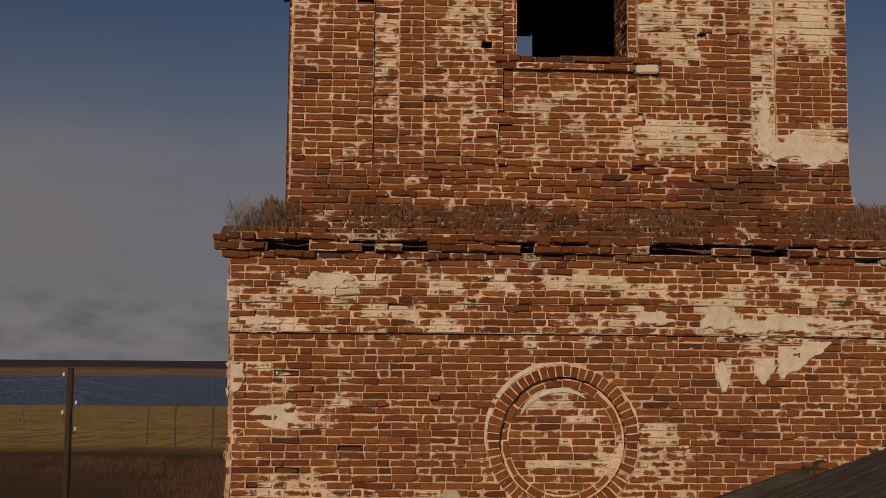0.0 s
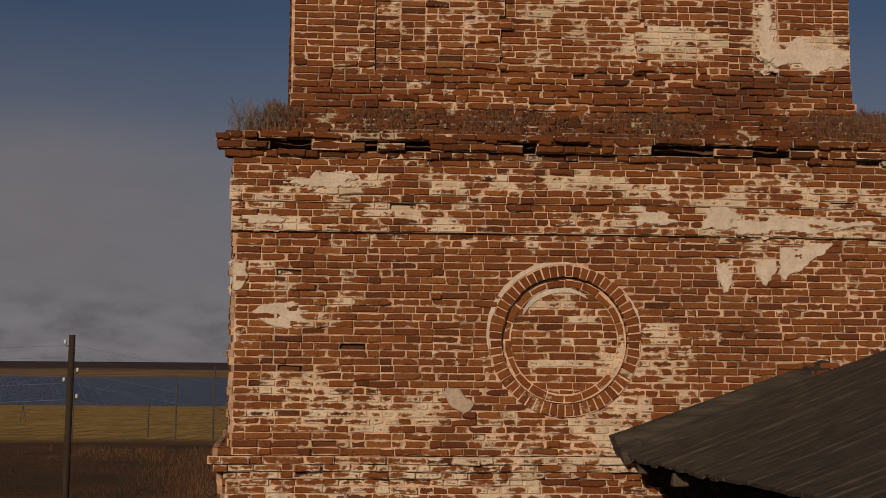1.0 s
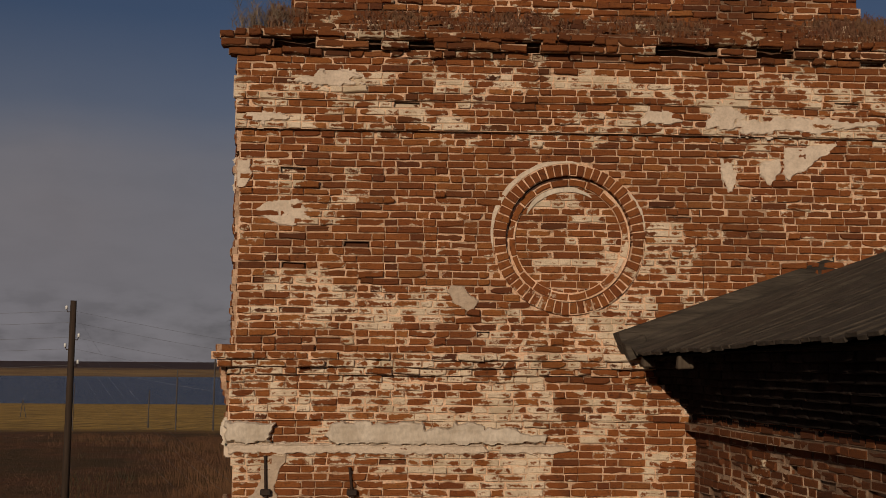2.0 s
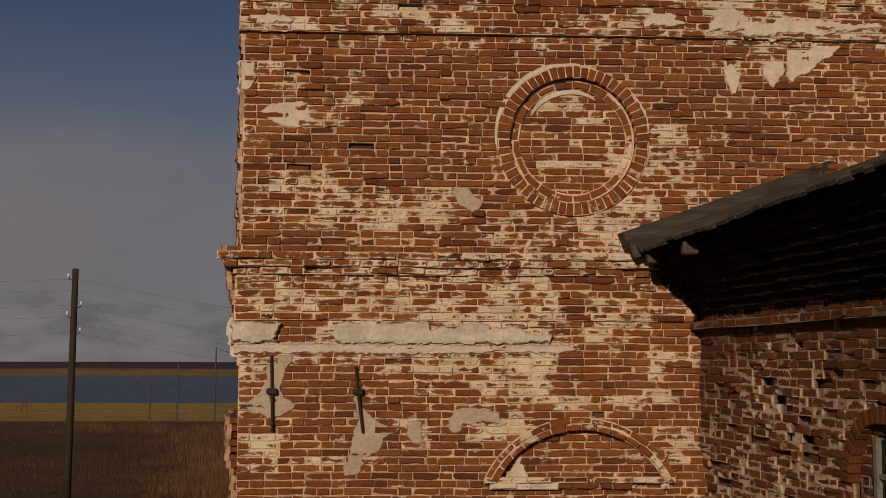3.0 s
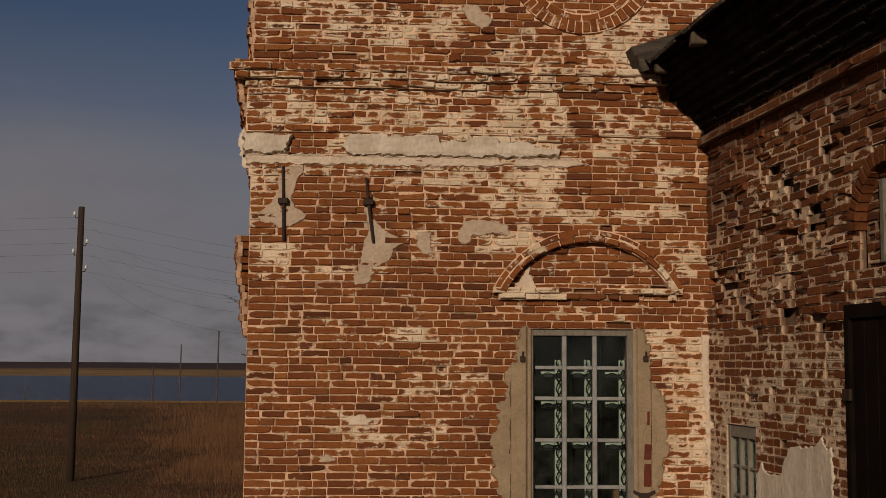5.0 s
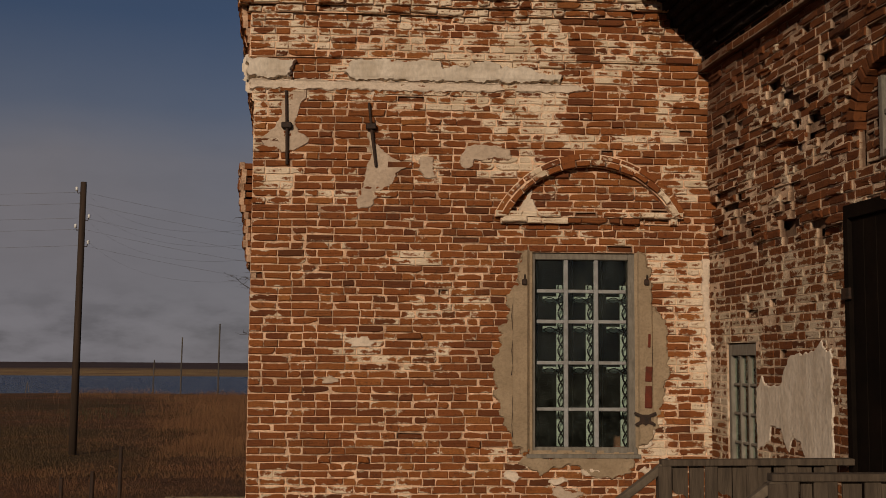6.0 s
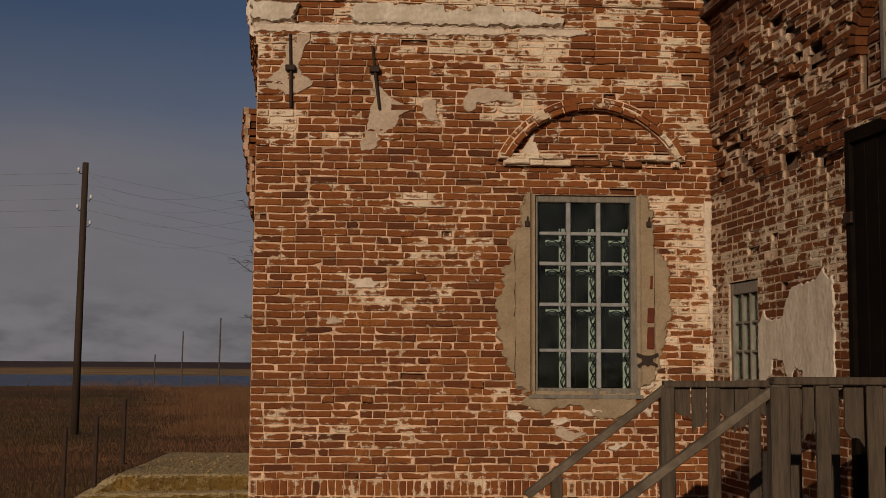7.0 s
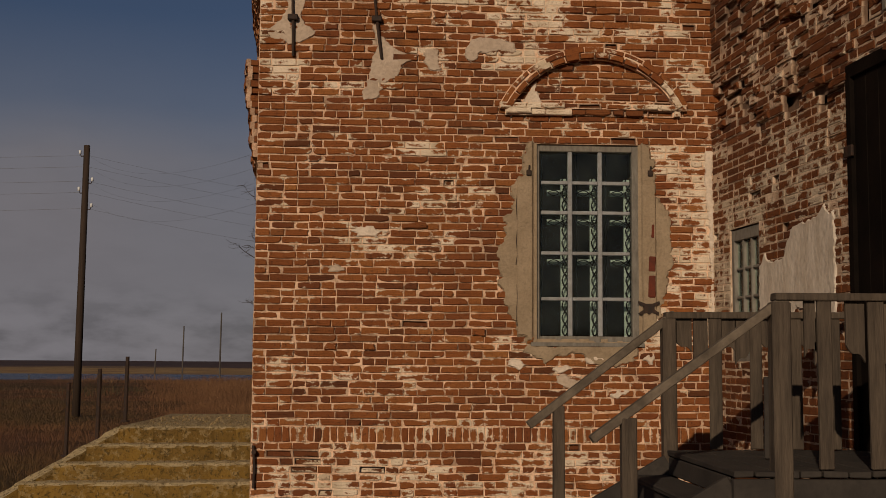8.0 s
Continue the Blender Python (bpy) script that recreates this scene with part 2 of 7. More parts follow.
M_WEED = plain_material("dry_weeds", (0.15, 0.062, 0.036), (0.20, 0.115, 0.060), 3.0, 0.9)
M_WEED_PALE = plain_material("pale_dry_weeds", (0.25, 0.19, 0.13), (0.17, 0.115, 0.08), 5.0, 0.9)
M_TWIG = plain_material("bare_twigs", (0.055, 0.042, 0.036), (0.085, 0.065, 0.055), 9.0, 0.9)
M_REED = plain_material("dry_reeds", (0.200, 0.102, 0.047), (0.115, 0.053, 0.025), 0.25, 0.9, fine=3.0)


def meadow_tint(n, l, p):
    """Red-brown autumn grass with olive and straw-coloured stretches."""
    wide, mid = noise_node(n, l, 0.10, 4.0, 0.6, p), noise_node(n, l, 0.55, 5.0, 0.7, p)
    col = mix_node(n, l, range_node(n, l, mid, 0.34, 0.66), (0.108, 0.048, 0.025), (0.174, 0.087, 0.043))
    col = mix_node(n, l, range_node(n, l, wide, 0.42, 0.58, 0.0, 0.72), col, (0.066, 0.048, 0.021))
    straw = noise_node(n, l, 0.9, 4.0, 0.7, p)
    return mix_node(n, l, range_node(n, l, straw, 0.56, 0.70, 0.0, 0.28), col, (0.235, 0.145, 0.070))


M_GRASS_TUFT, n_, l_, b_ = shader("meadow_grass", 0.9)
l_.new(meadow_tint(n_, l_, place_node(n_)), b_.inputs["Base Color"])
b_.inputs["Specular IOR Level"].default_value = 0.1
M_SEDGE = plain_material("dark_sedge", (0.060, 0.042, 0.020), (0.045, 0.040, 0.018), 0.5, 0.9, fine=3.0)
M_CERAMIC = plain_material("white_porcelain", (0.70, 0.70, 0.68), (0.60, 0.60, 0.58), 5.0, 0.3)
M_WIRE = plain_material("steel_wire", (0.10, 0.10, 0.105), (0.14, 0.135, 0.13), 5.0, 0.6, 0.4)
M_FAR_POLE = plain_material("greyed_far_poles", (0.062, 0.053, 0.048), (0.095, 0.082, 0.070), 1.0, 0.9)

M_GLASS, gn, gl, gb = shader("old_window_glass", 0.06)
gn.remove(gb)
clear = gn.new("ShaderNodeBsdfTransparent")
clear.inputs[0].default_value = (0.86, 0.92, 0.88, 1)
gloss = gn.new("ShaderNodeBsdfGlossy")
gloss.inputs["Roughness"].default_value = 0.05
gloss.inputs["Color"].default_value = (0.9, 0.95, 0.95, 1)
fres = gn.new("ShaderNodeFresnel")
fres.inputs[0].default_value = 1.33
gmix = gn.new("ShaderNodeMixShader")
gl.new(fres.outputs[0], gmix.inputs[0])
gl.new(clear.outputs[0], gmix.inputs[1])
gl.new(gloss.outputs[0], gmix.inputs[2])
dust = gn.new("ShaderNodeBsdfDiffuse")
dust.inputs[0].default_value = (0.50, 0.56, 0.49, 1)
film = gn.new("ShaderNodeMixShader")                    # a film of dust on the pane
dust_amount = range_node(gn, gl, noise_node(gn, gl, 5.0, 5.0, 0.7, place_node(gn)), 0.35, 0.70, 0.0, 0.022)
gl.new(dust_amount, film.inputs[0])
gl.new(gmix.outputs[0], film.inputs[1])
gl.new(dust.outputs[0], film.inputs[2])
gl.new(film.outputs[0], gn["Material Output"].inputs[0])


def ground_material():
    m, n, l, b = shader("autumn_field", 0.95)
    p = place_node(n)
    s = n.new("ShaderNodeSeparateXYZ")
    l.new(p, s.inputs[0])
    wob = noise_node(n, l, 0.02, 5.0, 0.6, p)
    dist = math_node(n, l, "ADD", s.outputs["Y"], math_node(n, l, "MULTIPLY", wob, 40.0))
    near = mix_node(n, l, range_node(n, l, noise_node(n, l, 3.5, 6.0, 0.75, p), 0.40, 0.62, 0.0, 0.35), meadow_tint(n, l, p), (0.062, 0.039, 0.020))
    tall = n.new("ShaderNodeMapping")
    tall.inputs["Scale"].default_value = (1.0, 0.10, 1.0)
    l.new(p, tall.inputs[0])
    reed = ramp_node(n, l, noise_node(n, l, 0.06, 6.0, 0.7, p), [(0.3, (0.33, 0.195, 0.055)), (0.7, (0.62, 0.385, 0.110))])
    reed = mix_node(n, l, range_node(n, l, noise_node(n, l, 0.55, 6.0, 0.75, tall.outputs[0]), 0.46, 0.62, 0.0, 0.75), reed, (0.13, 0.085, 0.034))
    col = mix_node(n, l, range_node(n, l, dist, 118.0, 150.0), near, reed)
    far = ramp_node(n, l, s.outputs["Z"], [(0.0, (0.26, 0.17, 0.08)), (0.02, (0.20, 0.13, 0.07)), (0.06, (0.085, 0.060, 0.060))])
    q = n.new("ShaderNodeMapping")
    q.inputs["Scale"].default_value = (0.004, 0.03, 0.0)
    l.new(p, q.inputs[0])
    stripe = noise_node(n, l, 1.0, 4.0, 0.6, q.outputs[0])
    shore = math_node(n, l, "ADD", s.outputs["Y"], math_node(n, l, "MULTIPLY", stripe, 900.0))
    shorecol = ramp_node(n, l, stripe, [(0.35, (0.42, 0.27, 0.105)), (0.55, (0.17, 0.10, 0.055)), (0.7, (0.50, 0.35, 0.15))])
    hills = mix_node(n, l, range_node(n, l, noise_node(n, l, 0.004, 5.0, 0.6, p), 0.4, 0.65), (0.058, 0.040, 0.041), (0.085, 0.055, 0.047))
    farcol = mix_node(n, l, range_node(n, l, shore, 2950.0, 3250.0), shorecol, hills)
    col = mix_node(n, l, range_node(n, l, s.outputs["Y"], 1500.0, 1600.0), col, farcol)
    l.new(col, b.inputs["Base Color"])
    bump_node(n, l, b, noise_node(n, l, 6.0, 6.0, 0.7, p), 1.0, 0.15)
    b.inputs["Specular IOR Level"].default_value = 0.1
    return m


M_GROUND = ground_material()

M_WATER, n_, l_, b_ = shader("lake_water", 0.25)
b_.inputs["Base Color"].default_value = (0.010, 0.020, 0.055, 1)
q_ = n_.new("ShaderNodeMapping")
q_.inputs["Scale"].default_value = (0.15, 0.5, 1.0)
l_.new(place_node(n_), q_.inputs[0])
bump_node(n_, l_, b_, noise_node(n_, l_, 1.0, 5.0, 0.7, q_.outputs[0]), 0.9, 2.6)
b_.inputs["Specular IOR Level"].default_value = 0.38


# ---- building helpers ----
def mesh_from(name, verts, faces, mats, face_mats=None, attrs=None):
    me = bpy.data.meshes.new(name)
    me.from_pydata(verts, [], faces)
    for m in mats:
        me.materials.append(m)
    if face_mats is not None:
        me.polygons.foreach_set("material_index", face_mats)
    for key, values in (attrs or {}).items():
        a = me.attributes.new(key, "FLOAT", "POINT")
        a.data.foreach_set("value", np.asarray(values, dtype=np.float32))
    me.update()
    return me


def part(name, bm, material, parent=None, label="", smooth=False):
    me = bpy.data.meshes.new(name)
    bm.to_mesh(me)
    bm.free()
    me.materials.append(material)
    if smooth:
        for f in me.polygons:
            f.use_smooth = True
    ob = new(name, me)
    if parent is not None:
        ob.parent = parent
    if label:
        ob["label"] = label
    return ob


def holder(name, place, label, category, group="", kind=""):
    e = new(name)
    e.empty_display_size = 0.2
    e.matrix_world = place if isinstance(place, Matrix) else Matrix.Translation(place)
    return tagged(e, label, category, group, kind)


def box(bm, lo, hi, bevel=0.0, jitter=0.0, rng=None, turn=None):
    """An axis-aligned block, its edges bevelled and corners a little uneven."""
    lo, hi = Vector(lo), Vector(hi)
    made = bmesh.ops.create_cube(bm, size=1.0)
    vs = made["verts"]
    for v in vs:
        v.co = Vector(((lo[i] + hi[i]) / 2 + v.co[i] * (hi[i] - lo[i]) for i in range(3)))
        if jitter and rng:
            v.co += Vector((rng.uniform(-jitter, jitter) for _ in range(3)))
        if turn is not None:
            v.co = turn @ v.co
    if bevel:
        es = list({e for v in vs for e in v.link_edges})
        bmesh.ops.bevel(bm, geom=es, offset=bevel, segments=1, affect="EDGES", profile=0.5)
    return bm


def slab(outline, depth, frame_matrix, bevel=0.006):
    """A flat piece with an outline in (u, z), its face at +depth along the normal, edges rounded off."""
    bm = bmesh.new()
    c = Vector((sum(p[0] for p in outline) / len(outline), sum(p[1] for p in outline) / len(outline)))
    front = [bm.verts.new((c.x + (p[0] - c.x) * (1 - bevel * 3), c.y + (p[1] - c.y) * (1 - bevel * 3), depth)) for p in outline]
    rim = [bm.verts.new((p[0], p[1], depth * 0.55)) for p in outline]
    back = [bm.verts.new((p[0], p[1], -0.012)) for p in outline]
    k = len(outline)
    bm.faces.new(front)
    for i in range(k):
        j = (i + 1) % k
        bm.faces.new((rim[i], rim[j], front[j], front[i]))
        bm.faces.new((back[i], back[j], rim[j], rim[i]))
    bm.transform(frame_matrix)
    bmesh.ops.recalc_face_normals(bm, faces=bm.faces)
    return bm


def sheet(outline, depth, frame_matrix, seed=0.0, step=0.014, fray=0.040, keep=None, sink=None):
    """Old plaster on a wall: a rough crust within an outline in (u, z), frayed at its edge and sunk into the wall beyond."""
    pts = np.array(outline)
    nxt = np.roll(pts, -1, axis=0)
    us = np.arange(pts[:, 0].min() - 0.06, pts[:, 0].max() + 0.06, step)
    zs = np.arange(pts[:, 1].min() - 0.06, pts[:, 1].max() + 0.06, step)
    bm = bmesh.new()
    grid = {}
    for i, u in enumerate(us):
        for j, z in enumerate(zs):
            d = nxt - pts
            t = np.clip(((u - pts[:, 0]) * d[:, 0] + (z - pts[:, 1]) * d[:, 1]) / ((d ** 2).sum(1) + 1e-9), 0, 1)
            near = float(np.sqrt((pts[:, 0] + t * d[:, 0] - u) ** 2 + (pts[:, 1] + t * d[:, 1] - z) ** 2).min())
            cross = ((pts[:, 1] > z) != (nxt[:, 1] > z)) & (u < (nxt[:, 0] - pts[:, 0]) * (z - pts[:, 1]) / (nxt[:, 1] - pts[:, 1] + 1e-12) + pts[:, 0])
            s = near if cross.sum() % 2 else -near
            q = 1.0 if keep is None else min(1.0, max(0.0, max(keep[0] - u, u - keep[1]) / 0.08))
            s += q * fray * noise.noise((u * 7, z * 13, seed)) + q * 0.8 * fray * noise.noise((u * 15, z * 20, seed + 3)) + q * 0.25 * fray * noise.noise((u * 27, z * 31, seed + 8))
            if s < -0.045:
                continue
            h = depth(u, z) if callable(depth) else depth
            k = min(1.0, max(0.0, (s + 0.006) / 0.012))
            o = (h - 0.034 if sink is None else sink) * (1 - k) + k * (h + 0.003 * noise.noise((u * 5, z * 5, seed)) + 0.0022 * noise.noise((u * 23, z * 23, seed)))
            grid[i, j] = bm.verts.new((u, z, o))
    for (i, j), v in grid.items():
        q = [grid.get(c) for c in ((i + 1, j), (i + 1, j + 1), (i, j + 1))]
        if all(q):
            bm.faces.new((v, *q))
    bm.transform(frame_matrix)
    bmesh.ops.recalc_face_normals(bm, faces=bm.faces)
    return bm


def tube(points, radius, sides=6):
    """A bmesh tube along points; radius a number or one for each point."""
    bm = bmesh.new()
    rings = []
    pts = [Vector(p) for p in points]
    for i, p in enumerate(pts):
        d = (pts[min(i + 1, len(pts) - 1)] - pts[max(i - 1, 0)]).normalized()
        a = d.orthogonal().normalized()
        if abs(d.z) < 0.95:
            a = d.cross(Vector((0, 0, 1))).normalized()
        b = d.cross(a)
        r = radius[i] if isinstance(radius, (list, tuple)) else radius
        rings.append([bm.verts.new(p + r * (math.cos(2 * math.pi * k / sides) * a + math.sin(2 * math.pi * k / sides) * b)) for k in range(sides)])
    for s, t in zip(rings, rings[1:]):
        for k in range(sides):
            bm.faces.new((s[k], s[(k + 1) % sides], t[(k + 1) % sides], t[k]))
    bm.faces.new(rings[0][::-1])
    bm.faces.new(rings[-1])
    bmesh.ops.recalc_face_normals(bm, faces=bm.faces)
    return bm


def wall_frame(origin, along):
    """(u, z, out) -> world for an upright wall: u runs along it, out is its normal (to the right of its back)."""
    d = Vector((along[0], along[1], 0)).normalized()
    nrm = Vector((d.y, -d.x, 0))
    m = Matrix(((d.x, 0, nrm.x, origin[0]), (d.y, 0, nrm.y, origin[1]), (0, 1, 0, origin[2]), (0, 0, 0, 1)))
    return m


def blob(cx, cz, rx, rz, rng, k=26, rough=0.22):
    """A ragged outline."""
    ph = [rng.uniform(0, 6.28) for _ in range(5)]
    out = []
    for i in range(k):
        a = 2 * math.pi * i / k
        r = 1 + rough * (0.5 * math.sin(2 * a + ph[0]) + 0.4 * math.sin(3 * a + ph[1]) + 0.35 * math.sin(5 * a + ph[2]) + 0.3 * math.sin(8 * a + ph[3])) + rng.uniform(-0.3, 0.3) * rough
        out.append((cx + rx * r * math.cos(a), cz + rz * r * math.sin(a)))
    return out


# ---- brickwork ----
COURSE, JOINT = 0.0762, 0.0150


EDGE = [1.0] * 30 + [0.0] * 10          # rim and heart of a brick's face


class Masonry:
    """Lays courses of single bricks with recessed mortar on an upright wall, in (u, z, out)."""

    def __init__(self, place, seed):
        self.place, self.rng, self.joint, self.deep, self.recess = place, random.Random(seed), JOINT, 0.0, 0.0105
        self.jut = {}                       # how far single bricks stand out
        self.slope = {}                     # how the wash changes along a brick
        self.cells = []                     # (u0, u1, z0, z1, out, lime, state)

    def warp(self, v):
        """Old courses run a little wavy."""
        u, z, o = v
        return self.place @ Vector((u, z + 0.007 * noise.noise((u * 0.8, z * 0.5, 9.0)) + 0.0035 * noise.noise((u * 3.1, z * 2.0, 4.0)), o))

    def course(self, z0, z1, spans, out, lime, upright=False, worn=0.06, gone=0.012, loose=0.004, tumble=0.0):
        rng = self.rng
        for a, b in spans:
            if b - a < 0.03:
                continue
            u, turn = a, rng.random() < 0.5
            while u < b - 0.004:
                if upright:
                    w = rng.uniform(0.073, 0.082)
                else:
                    w = rng.uniform(0.255, 0.285) if turn else rng.uniform(0.125, 0.150)
                    if rng.random() < 0.22:
                        turn = not turn
                turn = not turn
                if b - (u + w) < 0.07:
                    w = b - u
                if w > 0.30:
                    w = w / 2
                c = (u + w / 2, (z0 + z1) / 2)
                p = out(*c) if callable(out) else out
                v = lime(*c) if callable(lime) else lime
                r = rng.random()
                g = gone(*c) if callable(gone) else gone
                e = worn(*c) if callable(worn) else worn
                state = "void" if g > 0.5 and r < g else "gone" if r < g else "worn" if r < g + e else "tumbled" if rng.random() < tumble else "sound"
                self.jut[round(u, 4), round(z0, 4)] = rng.uniform(-min(loose, 0.005), loose)
                if callable(lime):          # the wash may end within a brick
                    ends = [lime(c[0] + k * w * 0.35, c[1]) for k in (-1, 1)]
                    self.slope[round(u, 4), round(z0, 4)] = (ends[1] - ends[0]) / (0.7 * w)
                self.cells.append((u, u + w, z0, z1, p, v + rng.gauss(0, 0.05), state))
                u += w

    def one_brick(self, cell):
        """Verts, faces, attributes of a brick with a chipped outline and softened arrises."""
        u0, u1, z0, z1, p, lime, state = cell
        p += self.jut.get((round(u0, 4), round(z0, 4)), 0.0)
        rng = self.rng
        j = self.joint / 2
        x0, x1, y0, y1 = u0 + j * rng.uniform(0.45, 1.1), u1 - j * rng.uniform(0.45, 1.1), z0 + j * rng.uniform(0.7, 1.25), z1 - j * rng.uniform(0.7, 1.25)
        if state == "gone":
            face, rough, ch = p - rng.uniform(0.018, 0.060) - 0.7 * self.deep * (z0 > 3.9), 0.008, 0.008
        elif state == "worn":
            face, rough, ch = p - rng.uniform(0.0, 0.004) - rng.random() * self.deep * 0.12, 0.006, 0.008
        elif state == "tumbled":
            face, rough, ch = p + rng.uniform(-0.004, 0.028), 0.007, 0.010
        else:
            face, rough, ch = p, 0.0034, rng.uniform(0.003, 0.008)
        w, h = x1 - x0, y1 - y0
        ts = ((0, 0), (0.33, 0), (0.67, 0), (1, 0), (1, 0.5), (1, 1), (0.67, 1), (0.33, 1), (0, 1), (0, 0.5))
        ring = [(x0 + w * a + rng.uniform(-rough, rough), y0 + h * b + rng.uniform(-rough, rough)) for a, b in ts]
        if rng.random() < (0.12 if self.deep else 0.24):             # a broken corner
            k = rng.choice((0, 3, 5, 8))
            cx, cy = ring[k]
            f = rng.uniform(0.08, 0.28)
            ring[k] = (cx + ((x0 + x1) / 2 - cx) * f, cy + ((y0 + y1) / 2 - cy) * f)
        for end in ((0, 9, 8), (3, 4, 5)):   # an end eaten away, mortar showing
            if not self.deep and rng.random() < (0.40 if state == "worn" else 0.07):
                bite = rng.uniform(0.006, min(0.032, 0.22 * w))
                for k in end:
                    q = bite * rng.uniform(0.35, 1.0)
                    ring[k] = (ring[k][0] + (q if end[1] == 9 else -q), ring[k][1] + (0 if k in (9, 4) else math.copysign(min(0.4 * q, 0.012), (y0 + y1) / 2 - ring[k][1])))
        if state == "worn":
            for k in (1, 2, 6, 7):
                if rng.random() < 0.4:
                    ring[k] = (ring[k][0], ring[k][1] + math.copysign(rng.uniform(0.0, 0.008), (y0 + y1) / 2 - ring[k][1]))
        mx, my = (x0 + x1) / 2, (y0 + y1) / 2
        if state == "tumbled":
            t, dx, dy = rng.uniform(-0.06, 0.06), rng.uniform(-0.012, 0.012), rng.uniform(-0.010, 0.008)
            ring = [(x + dx - (y - my) * t, y + dy + (x - mx) * t) for x, y in ring]
        tilt_u, tilt_z = rng.uniform(-0.012, 0.012), rng.uniform(-0.05, 0.05)
        if self.deep and state != "sound" and z0 > 3.6:     # broken faces point every way
            tilt_u, tilt_z = rng.uniform(-0.10, 0.10), rng.uniform(-0.30, 0.30)
            ring = [(x + rng.uniform(-0.008, 0.008), y + rng.uniform(-0.006, 0.006)) for x, y in ring]
        back = -0.035 if p < 0.02 else -0.035 - p
        vs = []
        for x, y in ring:
            sx = math.copysign(min(ch, w * 0.3), x - mx)
            sy = math.copysign(min(ch, h * 0.3), y - my) if abs(y - my) > h * 0.2 else 0
            vs.append((x - sx, y - sy, face + (x - mx) * tilt_u + (y - my) * tilt_z + rng.uniform(-0.0015, 0.0015)))
        for x, y in ring:
            vs.append((x, y, face - ch))
        for x, y in ring:
            vs.append((x, y, min(p + back, face - ch - 0.02) - (0.07 if state == "tumbled" else 0)))
        k = len(ring)
        for x, y, o in vs[:k]:
            ix, iy = min(0.030, w * 0.25), min(0.019, h * 0.3)
            vs.append((x - math.copysign(ix, x - mx) * (1 if abs(x - mx) > w * 0.3 else 0.2), y - (math.copysign(iy, y - my) if abs(y - my) > h * 0.2 else 0), o + rng.uniform(-0.001, 0.0015)))
        fs = [tuple(range(3 * k, 4 * k))]
        for i in range(k):
            q = (i + 1) % k
            fs.append((i, q, 3 * k + q, 3 * k + i))
            fs.append((k + i, k + q, q, i))
            fs.append((2 * k + i, 2 * k + q, k + q, k + i))
        tone = min(1.0, max(0.0, rng.gauss(0.57, 0.19))) if rng.random() < 0.955 else rng.random() * 0.25
        # the shade in a missing brick's recess is put into its tone
        if state == "gone":
            tone *= 0.3
        k = self.slope.get((round(u0, 4), round(z0, 4)), 0.0)
        return vs, fs, tone, [lime + k * (x - mx) for x, _, _ in vs]

    def mortar(self, cells, name, material, parent):
        rng, depth = self.rng, self.recess
        rough = min(1.0, depth / 0.0105)
        vs, fs, lm = [], [], []
        for u0, u1, z0, z1, p, lime, state in cells:
            if state == "void" or (state == "gone" and p > 0.08):
                continue
            b = len(vs)
            s = p - depth
            rake = lambda x, y: rough * 0.016 * max(0.0, noise.noise((x * 2.3, y * 4.1, 7.0)) - 0.05) + 0.004 * noise.noise((x * 23, y * 29, 3.0))
            j = JOINT / 2 + 0.004
            outer = ((u0, z0), (u1, z0), (u1, z1), (u0, z1))
            back = s - 0.05
            if self.deep or state != "gone":
                # mortar laid flush round and behind the brick
                if self.deep and state == "gone":
                    s -= rng.uniform(0.02, 0.07)
                vs += [(x, y, s - rake(x, y)) for x, y in outer] + [((u0 + u1) / 2, (z0 + z1) / 2, s - 0.004)] + [(x, y, back) for x, y in outer]
                for i in range(4):
                    q = (i + 1) % 4
                    fs.append((b + i, b + q, b + 4))
                    fs.append((b + 5 + i, b + 5 + q, b + q, b + i))
                # shade of pits and their sides painted in as low lime
                lm += [-0.2 if self.deep and state == "gone" else lime * 0.9] * 5 + [-0.25 if self.deep else lime * 0.9] * 4
                continue
            k = 0.012 if state == "gone" else 0.003
            inner = [(x + rng.uniform(-k, k), y + rng.uniform(-k, k) * 0.6) for x, y in ((u0 + j, z0 + j), (u1 - j, z0 + j), (u1 - j, z1 - j), (u0 + j, z1 - j))]
            deep = p - 0.10
            vs += [(x, y, s - rake(x, y)) for x, y in outer] + [(x, y, s - 0.001 - rake(x, y)) for x, y in inner]
            vs += [(x, y, deep) for x, y in inner] + [(x, y, back) for x, y in outer]
            for i in range(4):
                q = (i + 1) % 4
                fs.append((b + i, b + q, b + 4 + q, b + 4 + i))
                fs.append((b + 4 + i, b + 4 + q, b + 8 + q, b + 8 + i))
                fs.append((b + 12 + i, b + 12 + q, b + q, b + i))
            fs.append((b + 8, b + 9, b + 10, b + 11))
            # shade inside the pit painted in as low lime
            lm += [lime * 0.9] * 4 + [(-0.10 if state == "gone" else lime * 0.9)] * 8 + [lime * 0.9] * 4
        m = self.place
        me = mesh_from(name, [self.warp(v) for v in vs], fs, [material], None, {"lime": lm, "tone": [0.5] * len(vs)})
        ob = new(name, me)
        ob.parent = parent
        return ob

